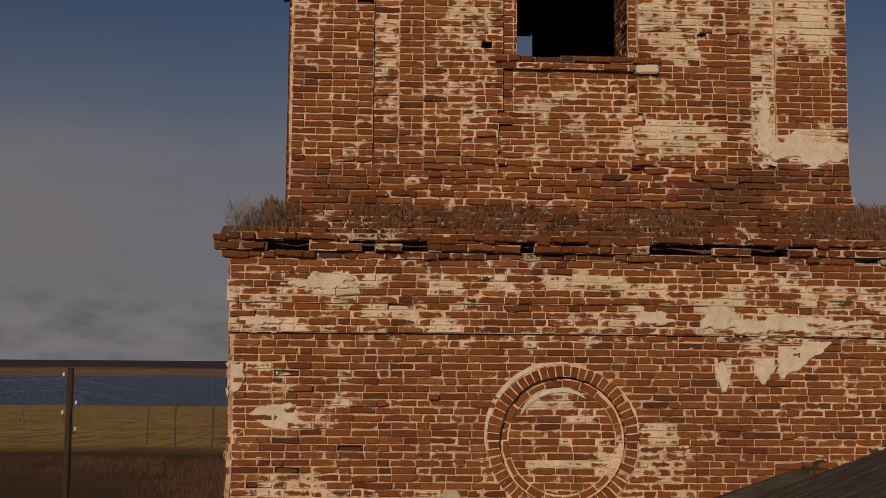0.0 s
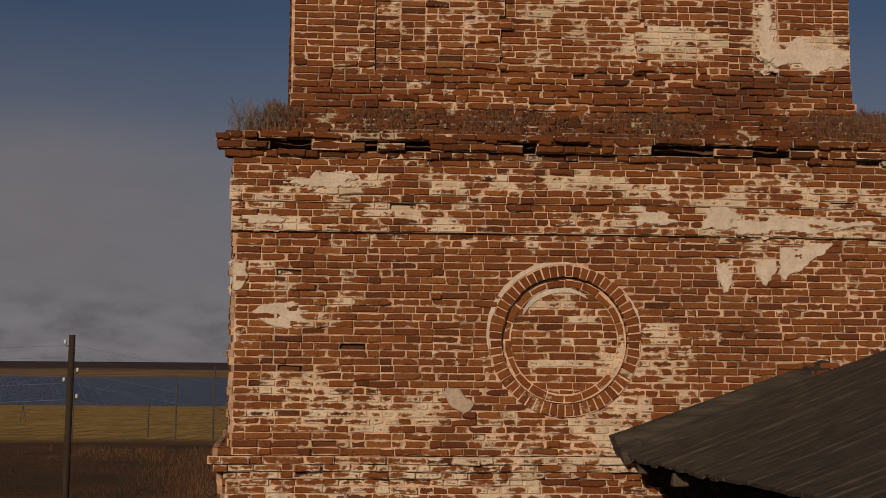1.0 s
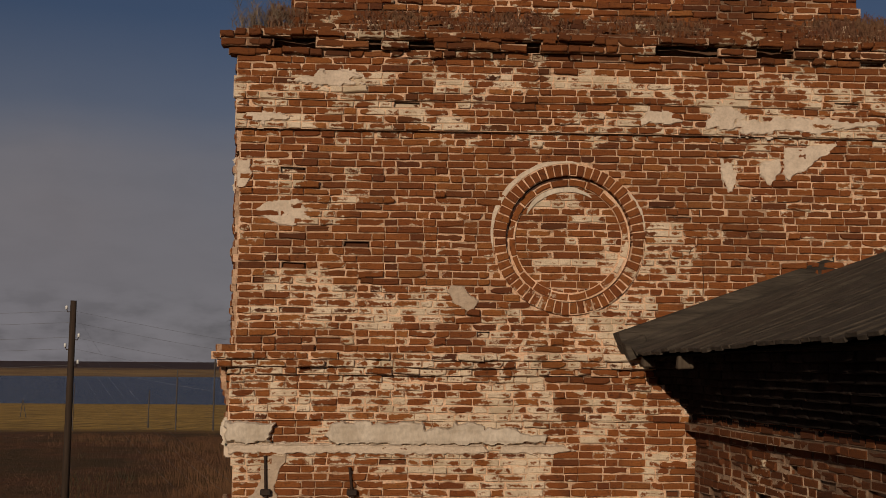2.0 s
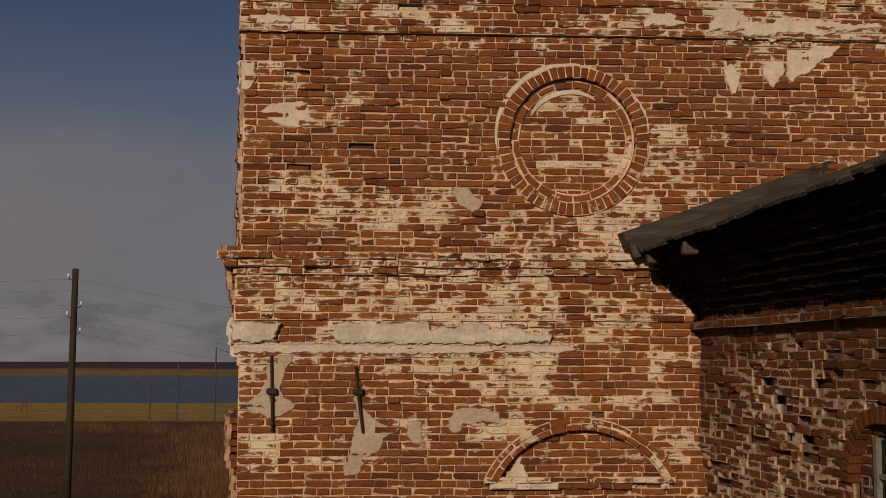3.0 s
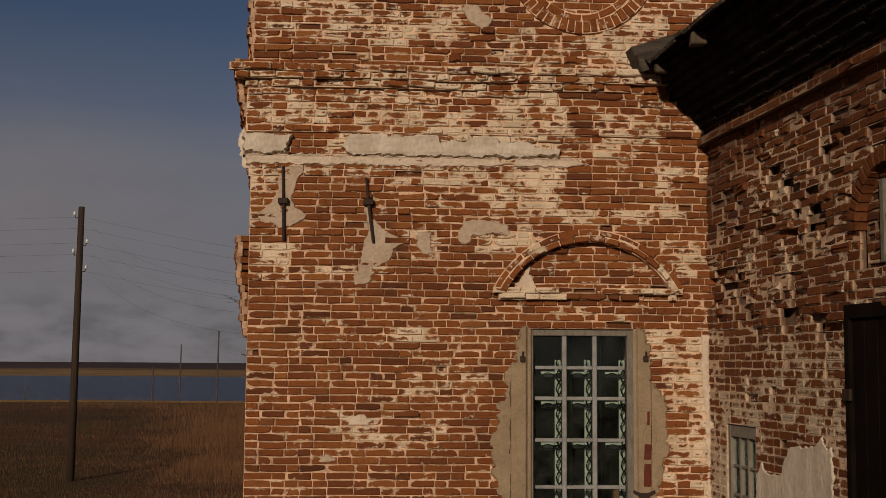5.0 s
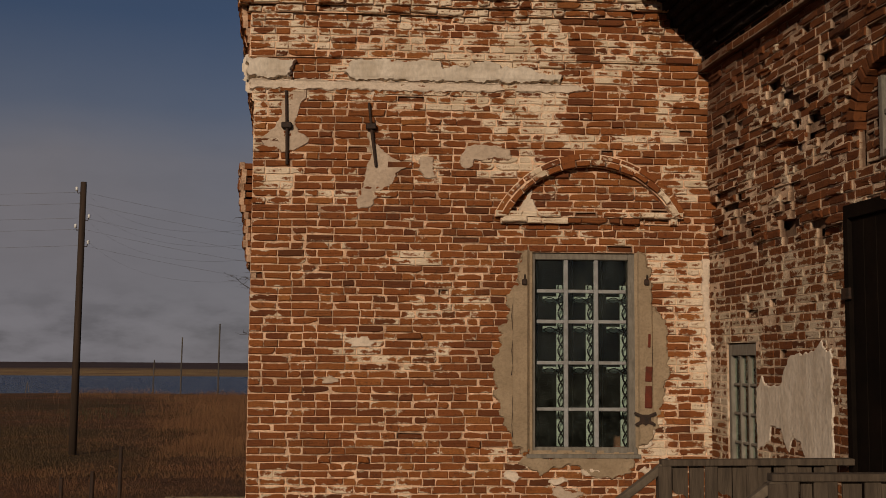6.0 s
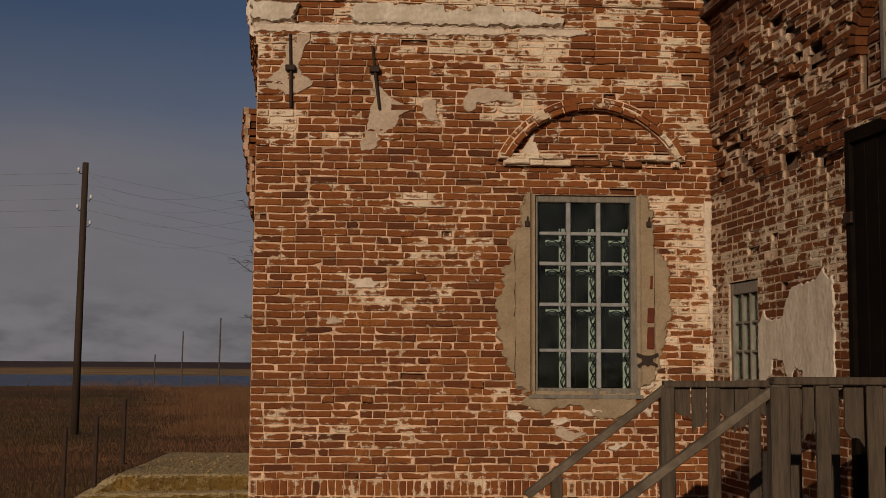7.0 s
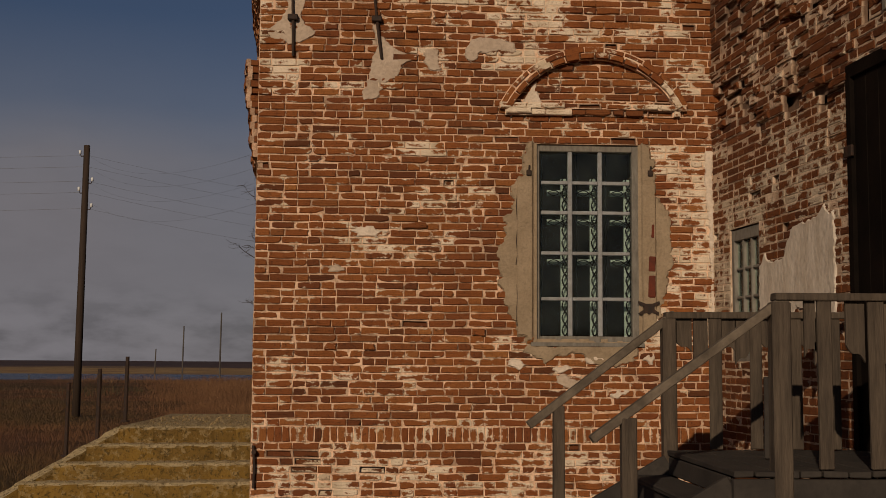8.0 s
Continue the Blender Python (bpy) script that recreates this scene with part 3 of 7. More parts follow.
    def build(self, parent, material, mortar_material, singles, dry=False):
        """singles(u, z): the stretch whose bricks stand as objects of their own (300 at most)."""
        m = self.place
        inv = m.inverted()
        rest_v, rest_f, rest_t, rest_l, rest_e = [], [], [], [], []
        count = 0
        for cell in self.cells:
            if cell[6] == "void":
                continue
            vs, fs, tone, lime = self.one_brick(cell)
            mid = ((cell[0] + cell[1]) / 2, (cell[2] + cell[3]) / 2)
            if count < 300 and singles(*mid):
                count += 1
                c = Vector((mid[0], mid[1], cell[4]))
                me = mesh_from("brick", [inv @ self.warp(v) - c for v in vs], fs, [material], None, {"lime": lime, "tone": [tone] * len(vs), "edge": EDGE})
                ob = new("brick", me)
                ob.parent = parent
                ob.matrix_world = m @ Matrix.Translation(c)
            else:
                b = len(rest_v)
                rest_v += [self.warp(v) for v in vs]
                rest_f += [tuple(i + b for i in f) for f in fs]
                rest_t += [tone] * len(vs)
                rest_l += lime
                rest_e += EDGE
        if rest_v:
            ob = new("brickwork", mesh_from("brickwork", rest_v, rest_f, [material], None, {"lime": rest_l, "tone": rest_t, "edge": rest_e}))
            ob.parent = parent
            tagged(ob, "courses of old red bricks", "", "", "stuff")
        if not dry:
            self.mortar(self.cells, "mortar", mortar_material, parent)


def inside(u, z, ellipses):
    """How deep (u, z) lies in the strongest of some soft patches: 0 outside."""
    best = 0.0
    for cu, cz, ru, rz, amount in ellipses:
        d = ((u - cu) / ru) ** 2 + ((z - cz) / rz) ** 2 + 0.8 * noise.noise((u * 2.6, z * 5.0, 1.0))
        if d < 1.6:
            best = max(best, amount * min(1.0, max(0.0, 1.6 - d) / 0.6))
    return best


# where old limewash still clings to the front: centre, half width and height, amount
WASH_FRIEZE = [(-2.69, 9.38, 0.29, 0.07, 0.40), (-1.99, 9.4, 0.41, 0.07, 0.52), (-2.6, 9.26, 0.38, 0.02, 0.52), (-1.96, 9.28, 0.26, 0.02, 0.40),
               (-1.46, 9.42, 0.25, 0.05, 0.40), (-1.03, 9.47, 0.56, 0.04, 0.37), (-0.68, 9.36, 0.15, 0.06, 0.52), (0.1, 9.37, 0.14, 0.06, 0.52),
               (-0.23, 9.46, 0.19, 0.05, 0.40), (-2.58, 9.18, 0.3, 0.03, 0.40), (-1.41, 9.17, 0.41, 0.04, 0.52), (-1.29, 9.09, 0.23, 0.05, 0.52),
               (-0.59, 9.19, 0.41, 0.04, 0.40), (-2.51, 8.98, 0.47, 0.07, 0.52), (-0.79, 8.98, 1.26, 0.02, 0.40), (-0.64, 8.84, 1.17, 0.03, 0.37),
               (0.81, 9.47, 0.55, 0.06, 0.52), (1.24, 9.08, 0.12, 0.09, 0.52), (0.85, 9.02, 0.33, 0.09, 0.40)]
WASH_FRIEZE_EAST = [(1.27, 9.36, 0.09, 0.05, 0.52), (1.78, 9.3, 0.24, 0.04, 0.52), (2.27, 9.35, 0.16, 0.06, 0.52), (2.18, 9.19, 0.19, 0.09, 0.52),
                    (1.65, 9.01, 0.3, 0.07, 0.40), (2.96, 8.95, 0.97, 0.1, 0.52), (2.64, 9.05, 0.27, 0.05, 0.40), (3.48, 9.35, 0.38, 0.08, 0.52),
                    (3.49, 9.18, 0.27, 0.06, 0.40), (1.27, 8.87, 0.74, 0.03, 0.37), (2.7, 8.75, 0.21, 0.08, 0.40), (1.57, 9.42, 0.15, 0.03, 0.40),
                    (2.83, 9.48, 0.33, 0.06, 0.37), (4.07, 9.29, 0.3, 0.15, 0.40)]
WASH_MIDDLE = [(-2.49, 8.5, 0.25, 0.06, 0.43), (-2.45, 8.33, 0.19, 0.06, 0.43), (-1.96, 8.04, 0.19, 0.09, 0.43), (-1.68, 8.44, 0.14, 0.06, 0.43),
               (-1.71, 8.25, 0.09, 0.05, 0.43), (1.59, 7.86, 0.16, 0.12, 0.55), (1.63, 7.62, 0.27, 0.15, 0.43), (1.85, 7.25, 0.13, 0.16, 0.43),
               (1.3, 7.24, 0.21, 0.15, 0.43), (1.05, 6.97, 0.54, 0.23, 0.55), (0.11, 6.89, 0.42, 0.18, 0.43), (-2.25, 7.37, 0.32, 0.1, 0.43),
               (-2.01, 7.21, 0.46, 0.1, 0.43), (-1.42, 7.24, 0.59, 0.09, 0.43), (-1.41, 6.97, 0.23, 0.11, 0.55), (-2.18, 6.98, 0.63, 0.08, 0.43),
               (-0.92, 7.11, 0.29, 0.18, 0.43), (-2.03, 6.52, 0.31, 0.04, 0.37), (0.15, 8.06, 0.38, 0.05, 0.37)]
WASH_WAIST = [(-2.33, 6.33, 0.68, 0.12, 0.5), (-0.56, 6.32, 1.09, 0.1, 0.5), (-2.04, 6.04, 0.85, 0.18, 0.43), (-0.36, 5.97, 0.83, 0.26, 0.55),
              (0.85, 5.96, 0.38, 0.2, 0.43), (-1.53, 5.8, 0.46, 0.12, 0.55), (-2.27, 6.13, 0.28, 0.07, 0.55), (1.06, 6.62, 0.53, 0.11, 0.5),
              (-1.2, 6.52, 1.6, 0.09, 0.44)]
WASH_PLINTH = [(-2.3, 0.45, 0.50, 0.22, 0.47), (-1.4, 0.62, 0.45, 0.12, 0.43), (-0.6, 0.40, 0.60, 0.25, 0.45), (-1.9, 0.80, 0.30, 0.06, 0.40), (0.2, 0.70, 0.50, 0.12, 0.42), (0.3, 0.30, 0.5, 0.2, 0.42)]
WASH_LOWER = [(-2.72, 5.33, 0.14, 0.28, 0.43), (-1.78, 5.56, 0.47, 0.06, 0.43), (-0.78, 5.54, 0.56, 0.1, 0.55), (-0.01, 5.4, 0.37, 0.29, 0.55),
              (0.52, 5.12, 0.18, 0.04, 0.55), (-0.18, 4.91, 0.28, 0.15, 0.55), (1.15, 5.09, 0.2, 0.07, 0.55), (1.38, 5.56, 0.08, 0.08, 0.55),
              (1.7, 5.59, 0.15, 0.05, 0.43), (1.45, 5.39, 0.14, 0.05, 0.55), (1.43, 5.19, 0.12, 0.07, 0.55), (1.57, 4.67, 0.15, 0.17, 0.55),
              (-1.07, 4.83, 0.13, 0.14, 0.55), (-0.61, 4.94, 0.26, 0.08, 0.43), (-2.64, 4.67, 0.21, 0.1, 0.55), (-2.02, 4.48, 0.61, 0.08, 0.43),
              (-2.02, 4.0, 0.16, 0.06, 0.43), (-1.21, 3.89, 0.28, 0.05, 0.43), (-1.53, 3.81, 0.14, 0.07, 0.43)]
WASH_LOWEST = [(-0.85, 3.63, 0.27, 0.08, 0.37), (-0.89, 3.33, 0.32, 0.12, 0.473), (-1.87, 3.13, 0.12, 0.06, 0.473), (-1.66, 2.95, 0.21, 0.11, 0.473),
               (-1.03, 2.99, 0.17, 0.05, 0.473), (-2.27, 3.08, 0.13, 0.07, 0.37), (-1.17, 2.79, 0.14, 0.05, 0.37), (-1.59, 2.39, 0.14, 0.05, 0.318),
               (0.52, 4.1, 0.45, 0.09, 0.37), (1.33, 3.8, 0.13, 0.16, 0.55), (1.55, 3.52, 0.17, 0.45, 0.43), (1.77, 2.95, 0.09, 1.03, 0.55),
               (1.55, 2.66, 0.17, 0.4, 0.43), (1.27, 2.07, 0.13, 0.18, 0.55), (0.47, 1.62, 0.43, 0.28, 0.37), (-0.16, 1.82, 0.26, 0.14, 0.37),
               (-1.52, 1.59, 1.27, 0.11, 0.318), (-0.66, 1.0, 2.13, 0.11, 0.318), (-1.55, 1.49, 0.28, 0.15, 0.37)]
FRONT_WASH = {}                                        # by height, in bands of a quarter metre
for zone in (WASH_FRIEZE, WASH_FRIEZE_EAST, WASH_MIDDLE, WASH_WAIST, WASH_LOWER, WASH_LOWEST, WASH_PLINTH):
    for patch in zone:
        for k in range(int((patch[1] - patch[3] - 0.12) * 4), int((patch[1] + patch[3] + 0.12) * 4) + 1):
            FRONT_WASH.setdefault(k, []).append(patch)


def lime_lower(u, z):
    wob = 0.34 * noise.noise((u * 3.4, z * 7.0, 1.0)) + 0.22 * noise.noise((u * 9.0, z * 15.0, 6.0))
    best = 0.0
    for cu, cz, ru, rz, amount in FRONT_WASH.get(int(z * 4), ()):
        d = max(abs(u - cu) / (ru + 0.04), abs(z - cz) / (rz + 0.022)) + wob
        if d < 1.2:
            best = max(best, amount * min(1.0, (1.2 - d) / 0.35))
    return 0.145 + 0.92 * max(0.0, best - 0.21) + 0.11 * noise.noise((u * 1.0, z * 2.2, 3.0)) + 0.09 * noise.noise((u * 3.0, z * 6.0, 3.0)) - (0.14 if z > 9.66 else 0)


# heights of the tower's lower stage
Z_STRING, Z_WAIST, Z_FRIEZE, Z_CORNICE, Z_TOP = 5.61, 6.31, 8.90, 9.70, 9.86
WIN = (-0.02, 1.10, 1.91, 3.97)
ROUND = (0.56, 7.81)


def front_out(u, z):
    """How far the front stands proud of its plane."""
    if z > Z_CORNICE:
        return (0.070 if z < 9.78 else 0.125) + 0.03 * noise.noise((u * 2, z * 9, 1))
    if z > 9.47:
        return 0.055
    if z > 9.21:
        return 0.085
    if z > Z_FRIEZE:
        return 0.060
    if z > 6.66:
        return 0.0
    if z > Z_WAIST:
        k = int((z - Z_WAIST) / COURSE)
        return (0.03, 0.07, 0.12, 0.15, 0.11)[min(k, 4)] + 0.035 * noise.noise((u * 2.5, z * 8, 5)) + 0.03 * noise.noise((u * 9, z * 14, 5))
    if z > 5.91:
        return 0.035
    return 0.0


def front_left(z):
    if z > Z_CORNICE:
        return (-2.98 if z < 9.78 else -3.06) + 0.06 * noise.noise((z * 30, 1.0, 2.0))
    return -2.84 - front_out(-2.8, z) * (1.25 if Z_WAIST < z < 6.66 else 0.85) - (0.02 if z < 6.3 and z > 5.5 else 0)


def cut(spans, a, b):
    out = []
    for s, e in spans:
        if b <= s or a >= e:
            out.append((s, e))
        else:
            if a - s > 0.03:
                out.append((s, a))
            if e - b > 0.03:
                out.append((b, e))
    return out


def front_spans(z):
    right = 4.47
    if z < 6.30:
        right = 1.98
    elif z < 8.1:
        right = min(4.47, 1.11 + max(0.35, (z - 6.86) / 0.355 + 0.45))
    spans = [(front_left(z), right)]
    if WIN[2] < z < WIN[3]:
        spans = cut(spans, WIN[0], WIN[1])
    d = abs(z - ROUND[1])
    if d < 0.795:
        c = math.sqrt(0.795 ** 2 - d * d)
        spans = cut(spans, ROUND[0] - c, ROUND[0] + c)
    return spans


tower = holder("wall_tower_lower", (0, 0, 0), "lower stage of a ruined red brick church tower with flaking whitewash", "wall", kind="structure")
FRONT = wall_frame((0, 0, 0), (1, 0))
front = Masonry(FRONT, 11)
cornice = Masonry(FRONT, 13)
cornice.joint = 0.010
CORNICE_HOLES = ((-2.62, -2.08), (-1.83, -1.42), (-1.18, -0.82), (0.08, 0.26), (1.50, 2.38), (2.46, 3.16))
z = 0.90 - 12 * COURSE
while z < Z_TOP - 0.01:
    if abs(z - 0.90) < 0.01:
        front.course(0.90, 1.06, [(front_left(1.0), 1.98)], 0.0, lime_lower, upright=True, worn=0.12)
        z = 1.06
        continue
    zc = z + COURSE / 2
    wear = 0.50 if z < 0.9 else 0.26 if Z_WAIST < z < 6.66 else 0.45 if z > Z_CORNICE else 0.22 if z > 6.66 and z < 7.4 else 0.16
    missing = (0.014 if z > 6.66 else 0.011) if z < 9.65 else 0.42 if z < 9.77 else 0.10
    if z > Z_CORNICE - 0.03:
        cornice.course(z, z + COURSE, front_spans(zc), front_out, lambda u, z: 0.10 + 0.40 * noise.noise((u * 1.5, z * 5.0, 3.5)), worn=0.4, gone=(lambda u, z: 0.78 if z > 9.77 and any(a < u + 0.10 * noise.noise((u * 7, 1, 1)) < b for a, b in CORNICE_HOLES) else 0.12), loose=0.035, tumble=1.0)
        z += COURSE
        continue
    if z < 0.9:                         # a hole knocked into the plinth
        missing = lambda u, z: 0.48 if -2.62 < u < -2.25 and 0.62 < z < 0.82 else 0.10 if u < -1.6 else 0.03
    front.course(z, z + COURSE, front_spans(zc), front_out, lime_lower, worn=wear, gone=missing, loose=0.022 if Z_WAIST < z < 6.62 else 0.013 if z > 4.4 else 0.008, tumble=0.6 if Z_WAIST < z < 6.7 else 0.07 if z > 4.4 else 0.02)
    z += COURSE


# the blind roundel: two rings of bricks round a sunken field
def ring_bricks(mas, centre, r0, r1, a0, a1, count, out, lime, parent, material, worn=0.1, name="brick"):
    rng = mas.rng
    for i in range(count):
        b0, b1 = a0 + (a1 - a0) * i / count, a0 + (a1 - a0) * (i + 1) / count
        g = 0.0085 / r1
        q = out - (rng.uniform(0.002, 0.007) if rng.random() < worn else 0) + rng.uniform(-0.003, 0.012)
        lm = lime(centre[0] + r1 * math.cos(b0), centre[1] + r1 * math.sin(b0)) if callable(lime) else lime
        vs, fs = [], []
        ra, rb = r0 + rng.uniform(-0.006, 0.012), r1 - rng.uniform(-0.010, 0.014)
        n = 3
        edge = [(ra, b0 + g + (b1 - b0 - 2 * g) * k / (n - 1)) for k in range(n)] + [(rb, b1 - g - (b1 - b0 - 2 * g) * k / (n - 1)) for k in range(n)]
        rm, bm_ = (ra + rb) / 2, (b0 + b1) / 2
        for lvl, (dz, sh) in enumerate(((0.0, 0.90), (-0.006, 1.0), (-0.16, 1.0))):
            for r, a in edge:
                rr, aa = rm + (r - rm) * sh, bm_ + (a - bm_) * sh
                jx = rng.uniform(-0.0045, 0.0045) if lvl < 2 else 0
                vs.append((centre[0] + rr * math.cos(aa) + jx, centre[1] + rr * math.sin(aa) + jx, q + dz))
        k = len(edge)
        fs.append(tuple(range(k)))
        for t in range(k):
            u = (t + 1) % k
            fs.append((k + t, k + u, u, t))
            fs.append((2 * k + t, 2 * k + u, k + u, k + t))
        tone = 0.25 + rng.random() * 0.6
        me = mesh_from(name, [mas.place @ Vector(v) for v in vs], fs, [material], None, {"lime": [lm] * len(vs), "tone": [tone] * len(vs)})
        ob = new(name, me)
        ob.parent = parent


def ring_plate(mas, centre, r0, r1, a0, a1, out, parent, material, name="mortar", steps=64, lime=0.35, skirt=0.12):
    vs, fs = [], []
    for i in range(steps + 1):
        a = a0 + (a1 - a0) * i / steps
        c, s = math.cos(a), math.sin(a)
        vs += [(centre[0] + r0 * c, centre[1] + r0 * s, out - skirt), (centre[0] + r0 * c, centre[1] + r0 * s, out), (centre[0] + r1 * c, centre[1] + r1 * s, out), (centre[0] + r1 * c, centre[1] + r1 * s, out - skirt)]
        if i:
            b = 4 * i
            for k in range(3):
                fs.append((b - 4 + k, b + k, b + k + 1, b - 3 + k))
    me = mesh_from(name, [mas.place @ Vector(v) for v in vs], fs, [material], None, {"lime": [lime] * len(vs), "tone": [0.5] * len(vs)})
    ob = new(name, me)
    ob.parent = parent
    return ob


roundel = holder("blind_roundel", (ROUND[0], 0, ROUND[1]), "blind round window with a double brick ring, whitewash traces", "roundel", kind="structure")
disc = Masonry(FRONT, 12)


def crescent(r0, r1, a0, a1, out, parent, material, seed, steps=44):
    """A thin tapering arc of plaster."""
    bm = bmesh.new()
    rows = []
    for i in range(steps + 1):
        t = i / steps
        a = a0 + (a1 - a0) * t
        w = (r1 - r0) * max(0.06, math.sin(math.pi * t) ** 0.6) * (1 + 0.35 * noise.noise((t * 9, seed, 0)))
        q = r0 + w
        c, s_ = math.cos(a), math.sin(a)
        rows.append([bm.verts.new(FRONT @ Vector((ROUND[0] + r * c, ROUND[1] + r * s_, o))) for r, o in ((r0, -0.06), (r0, out), (q - 0.004, out), (q, -0.06))])
    for p, q in zip(rows, rows[1:]):
        for k in range(3):
            bm.faces.new((p[k], q[k], q[k + 1], p[k + 1]))
    bmesh.ops.recalc_face_normals(bm, faces=bm.faces)
    part("plaster_arc", bm, material, parent)



def disc_lime(u, z):
    return 0.17 + max(0.0, inside(u, z, [(0.40, 8.22, 0.30, 0.05, 0.42), (0.76, 8.04, 0.12, 0.07, 0.56), (0.62, 7.80, 0.07, 0.06, 0.44), (0.54, 7.56, 0.30, 0.045, 0.49), (0.97, 7.6, 0.07, 0.26, 0.42)]) - 0.17)


def at_origin(parent):
    parent.matrix_world = Matrix.Identity(4)


at_origin(roundel)
crescent(0.792, 0.845, radians(80), radians(190), 0.010, roundel, M_PLASTER, 1.0)
crescent(0.792, 0.825, radians(5), radians(40), 0.010, roundel, M_PLASTER, 2.0)
crescent(0.50, 0.565, radians(60), radians(150), -0.052, roundel, M_PLASTER_WHITE, 3.0)
ring_bricks(disc, ROUND, 0.655, 0.785, 0, 2 * math.pi, 56, 0.030, lambda u, z: 0.13 + (0.22 if z < 7.45 else 0), roundel, M_BRICK, 0.35)
ring_plate(disc, ROUND, 0.662, 0.788, 0, 2 * math.pi, 0.020, roundel, M_MORTAR, lime=0.24)
ring_plate(disc, ROUND, 0.775, 0.875, 0, 2 * math.pi, -0.012, roundel, M_MORTAR, lime=0.22)
ring_bricks(disc, ROUND, 0.565, 0.628, 0, 2 * math.pi, 20, -0.035, lambda u, z: 0.28 + (0.25 if u > 0.9 and z < 8.0 else 0), roundel, M_BRICK, 0.3)
ring_plate(disc, ROUND, 0.556, 0.650, 0, 2 * math.pi, -0.045, roundel, M_MORTAR, lime=0.24)
z = Z_FRIEZE - 26 * COURSE
while z < 8.5:
    d = abs(z + COURSE / 2 - ROUND[1])
    if d < 0.57:
        c = math.sqrt(0.575 ** 2 - d * d)
        disc.course(z, z + COURSE, [(ROUND[0] - c, ROUND[0] + c)], -0.060, disc_lime, worn=0.08, gone=0.0)
    z += COURSE
disc.build(roundel, M_BRICK, M_MORTAR, lambda u, z: True)

def slice_of(mas, z0, z1, seed):
    """The courses between two heights, to be built as a wall part of their own."""
    m = Masonry(mas.place, seed)
    m.jut, m.slope = mas.jut, mas.slope
    m.cells = [c for c in mas.cells if z0 <= (c[2] + c[3]) / 2 < z1]
    return m


# ---- upper stage, set back ----
tower_up = holder("wall_tower_upper", (0, 0, 0), "upper stage of the ruined brick tower with pilaster strips and a dark opening", "wall", kind="structure")
UP_Y, UP_L, UP_R = 0.50, -2.31, 3.79
UPPER = wall_frame((0, UP_Y, 0), (1, 0))
OPEN = (0.13, 1.37, 11.98, 13.9)
LIME_UP = [(1.90, 12.4, 0.38, 0.50, 0.56), (2.91, 12.3, 0.20, 0.5, 0.54), (2.88, 11.3, 0.16, 0.42, 0.55), (3.42, 11.0, 0.42, 0.20, 0.50), (-0.43, 12.2, 0.4, 0.42, 0.40),
           (-0.46, 11.4, 0.5, 0.45, 0.38), (1.95, 11.1, 0.45, 0.18, 0.52), (-1.56, 10.84, 0.6, 0.12, 0.44), (3.40, 12.40, 0.30, 0.42, 0.54), (1.1, 11.15, 0.4, 0.25, 0.42), (-1.3, 12.2, 0.14, 0.8, 0.42), (0.7, 11.5, 0.7, 0.25, 0.38)]


def lime_upper(u, z):
    return 0.165 + max(0.0, inside(u, z, LIME_UP) - 0.24) + 0.08 * noise.noise((u * 0.9, z * 1.4, 8.0)) - 0.24 * (0.45 + 1.3 * noise.noise((u * 1.2, z * 2.6, 2.5))) * min(1.0, max(0.0, (11.05 - z) / 0.35))


def upper_out(u, z):
    if z < 10.45:
        return 0.10
    if z < 10.72:
        return 0.06
    for a, b, p in ((-1.90, -1.45, 0.045), (-1.17, -0.90, 0.035), (-0.90, -0.03, 0.065), (1.47, 2.46, 0.060), (2.46, 2.75, 0.030), (3.02, 3.64, 0.040)):
        if a <= u < b and not (z < 11.0 and p < 0.04):
            return p
    if u < -1.90 or u > 3.64:
        return 0.05
    return 0.0


ledge = Masonry(FRONT, 22)
ledge.joint = 0.012
for k in range(6):
    ledge.course(Z_TOP - 0.005 + 0.074 * k, Z_TOP + 0.069 + 0.074 * k, [(-2.90 + 0.17 * k, 4.42 - 0.10 * k)], lambda u, z, k=k: (0.13, 0.04)[k > 0] - 0.095 * k + 0.05 * noise.noise((u * 1.7, k, 3)), lambda u, z: 0.16 + 0.42 * noise.noise((u * 1.3, z * 3.0, 5.5)), worn=0.45, gone=0.16, loose=0.07, tumble=0.9)
upper = Masonry(UPPER, 21)
z = 10.15
while z < 14.2:
    zc = z + COURSE / 2
    lo, hi = UP_L - upper_out(-2.2, zc) * 0.4, UP_R + upper_out(3.8, zc) * 0.8
    spans = [(lo, hi)]
    for brk in (-1.90, -1.45, -1.17, -0.90, -0.03, 0.09, 1.47, 1.36, 2.46, 2.75, 3.02, 3.64):
        if zc > 10.72 and (zc > 11.35 or brk not in (-0.03, 0.09, 1.47, 1.36)):
            spans = [q for s, e in spans for q in (((s, brk), (brk, e)) if s < brk < e else ((s, e),))]
    if zc > OPEN[2]:
        spans = cut(spans, OPEN[0], OPEN[1])
    if 12.03 < zc < 12.13:
        spans = cut(spans, -0.27, -0.15)
    upper.course(z, z + COURSE, spans, upper_out, lime_upper, worn=0.30 if zc < 10.7 else 0.12, gone=0.025 if zc < 10.9 else 0.008, loose=0.024 if zc < 10.8 else 0.007, tumble=0.5 if zc < 10.8 else 0.03)
    z += COURSE

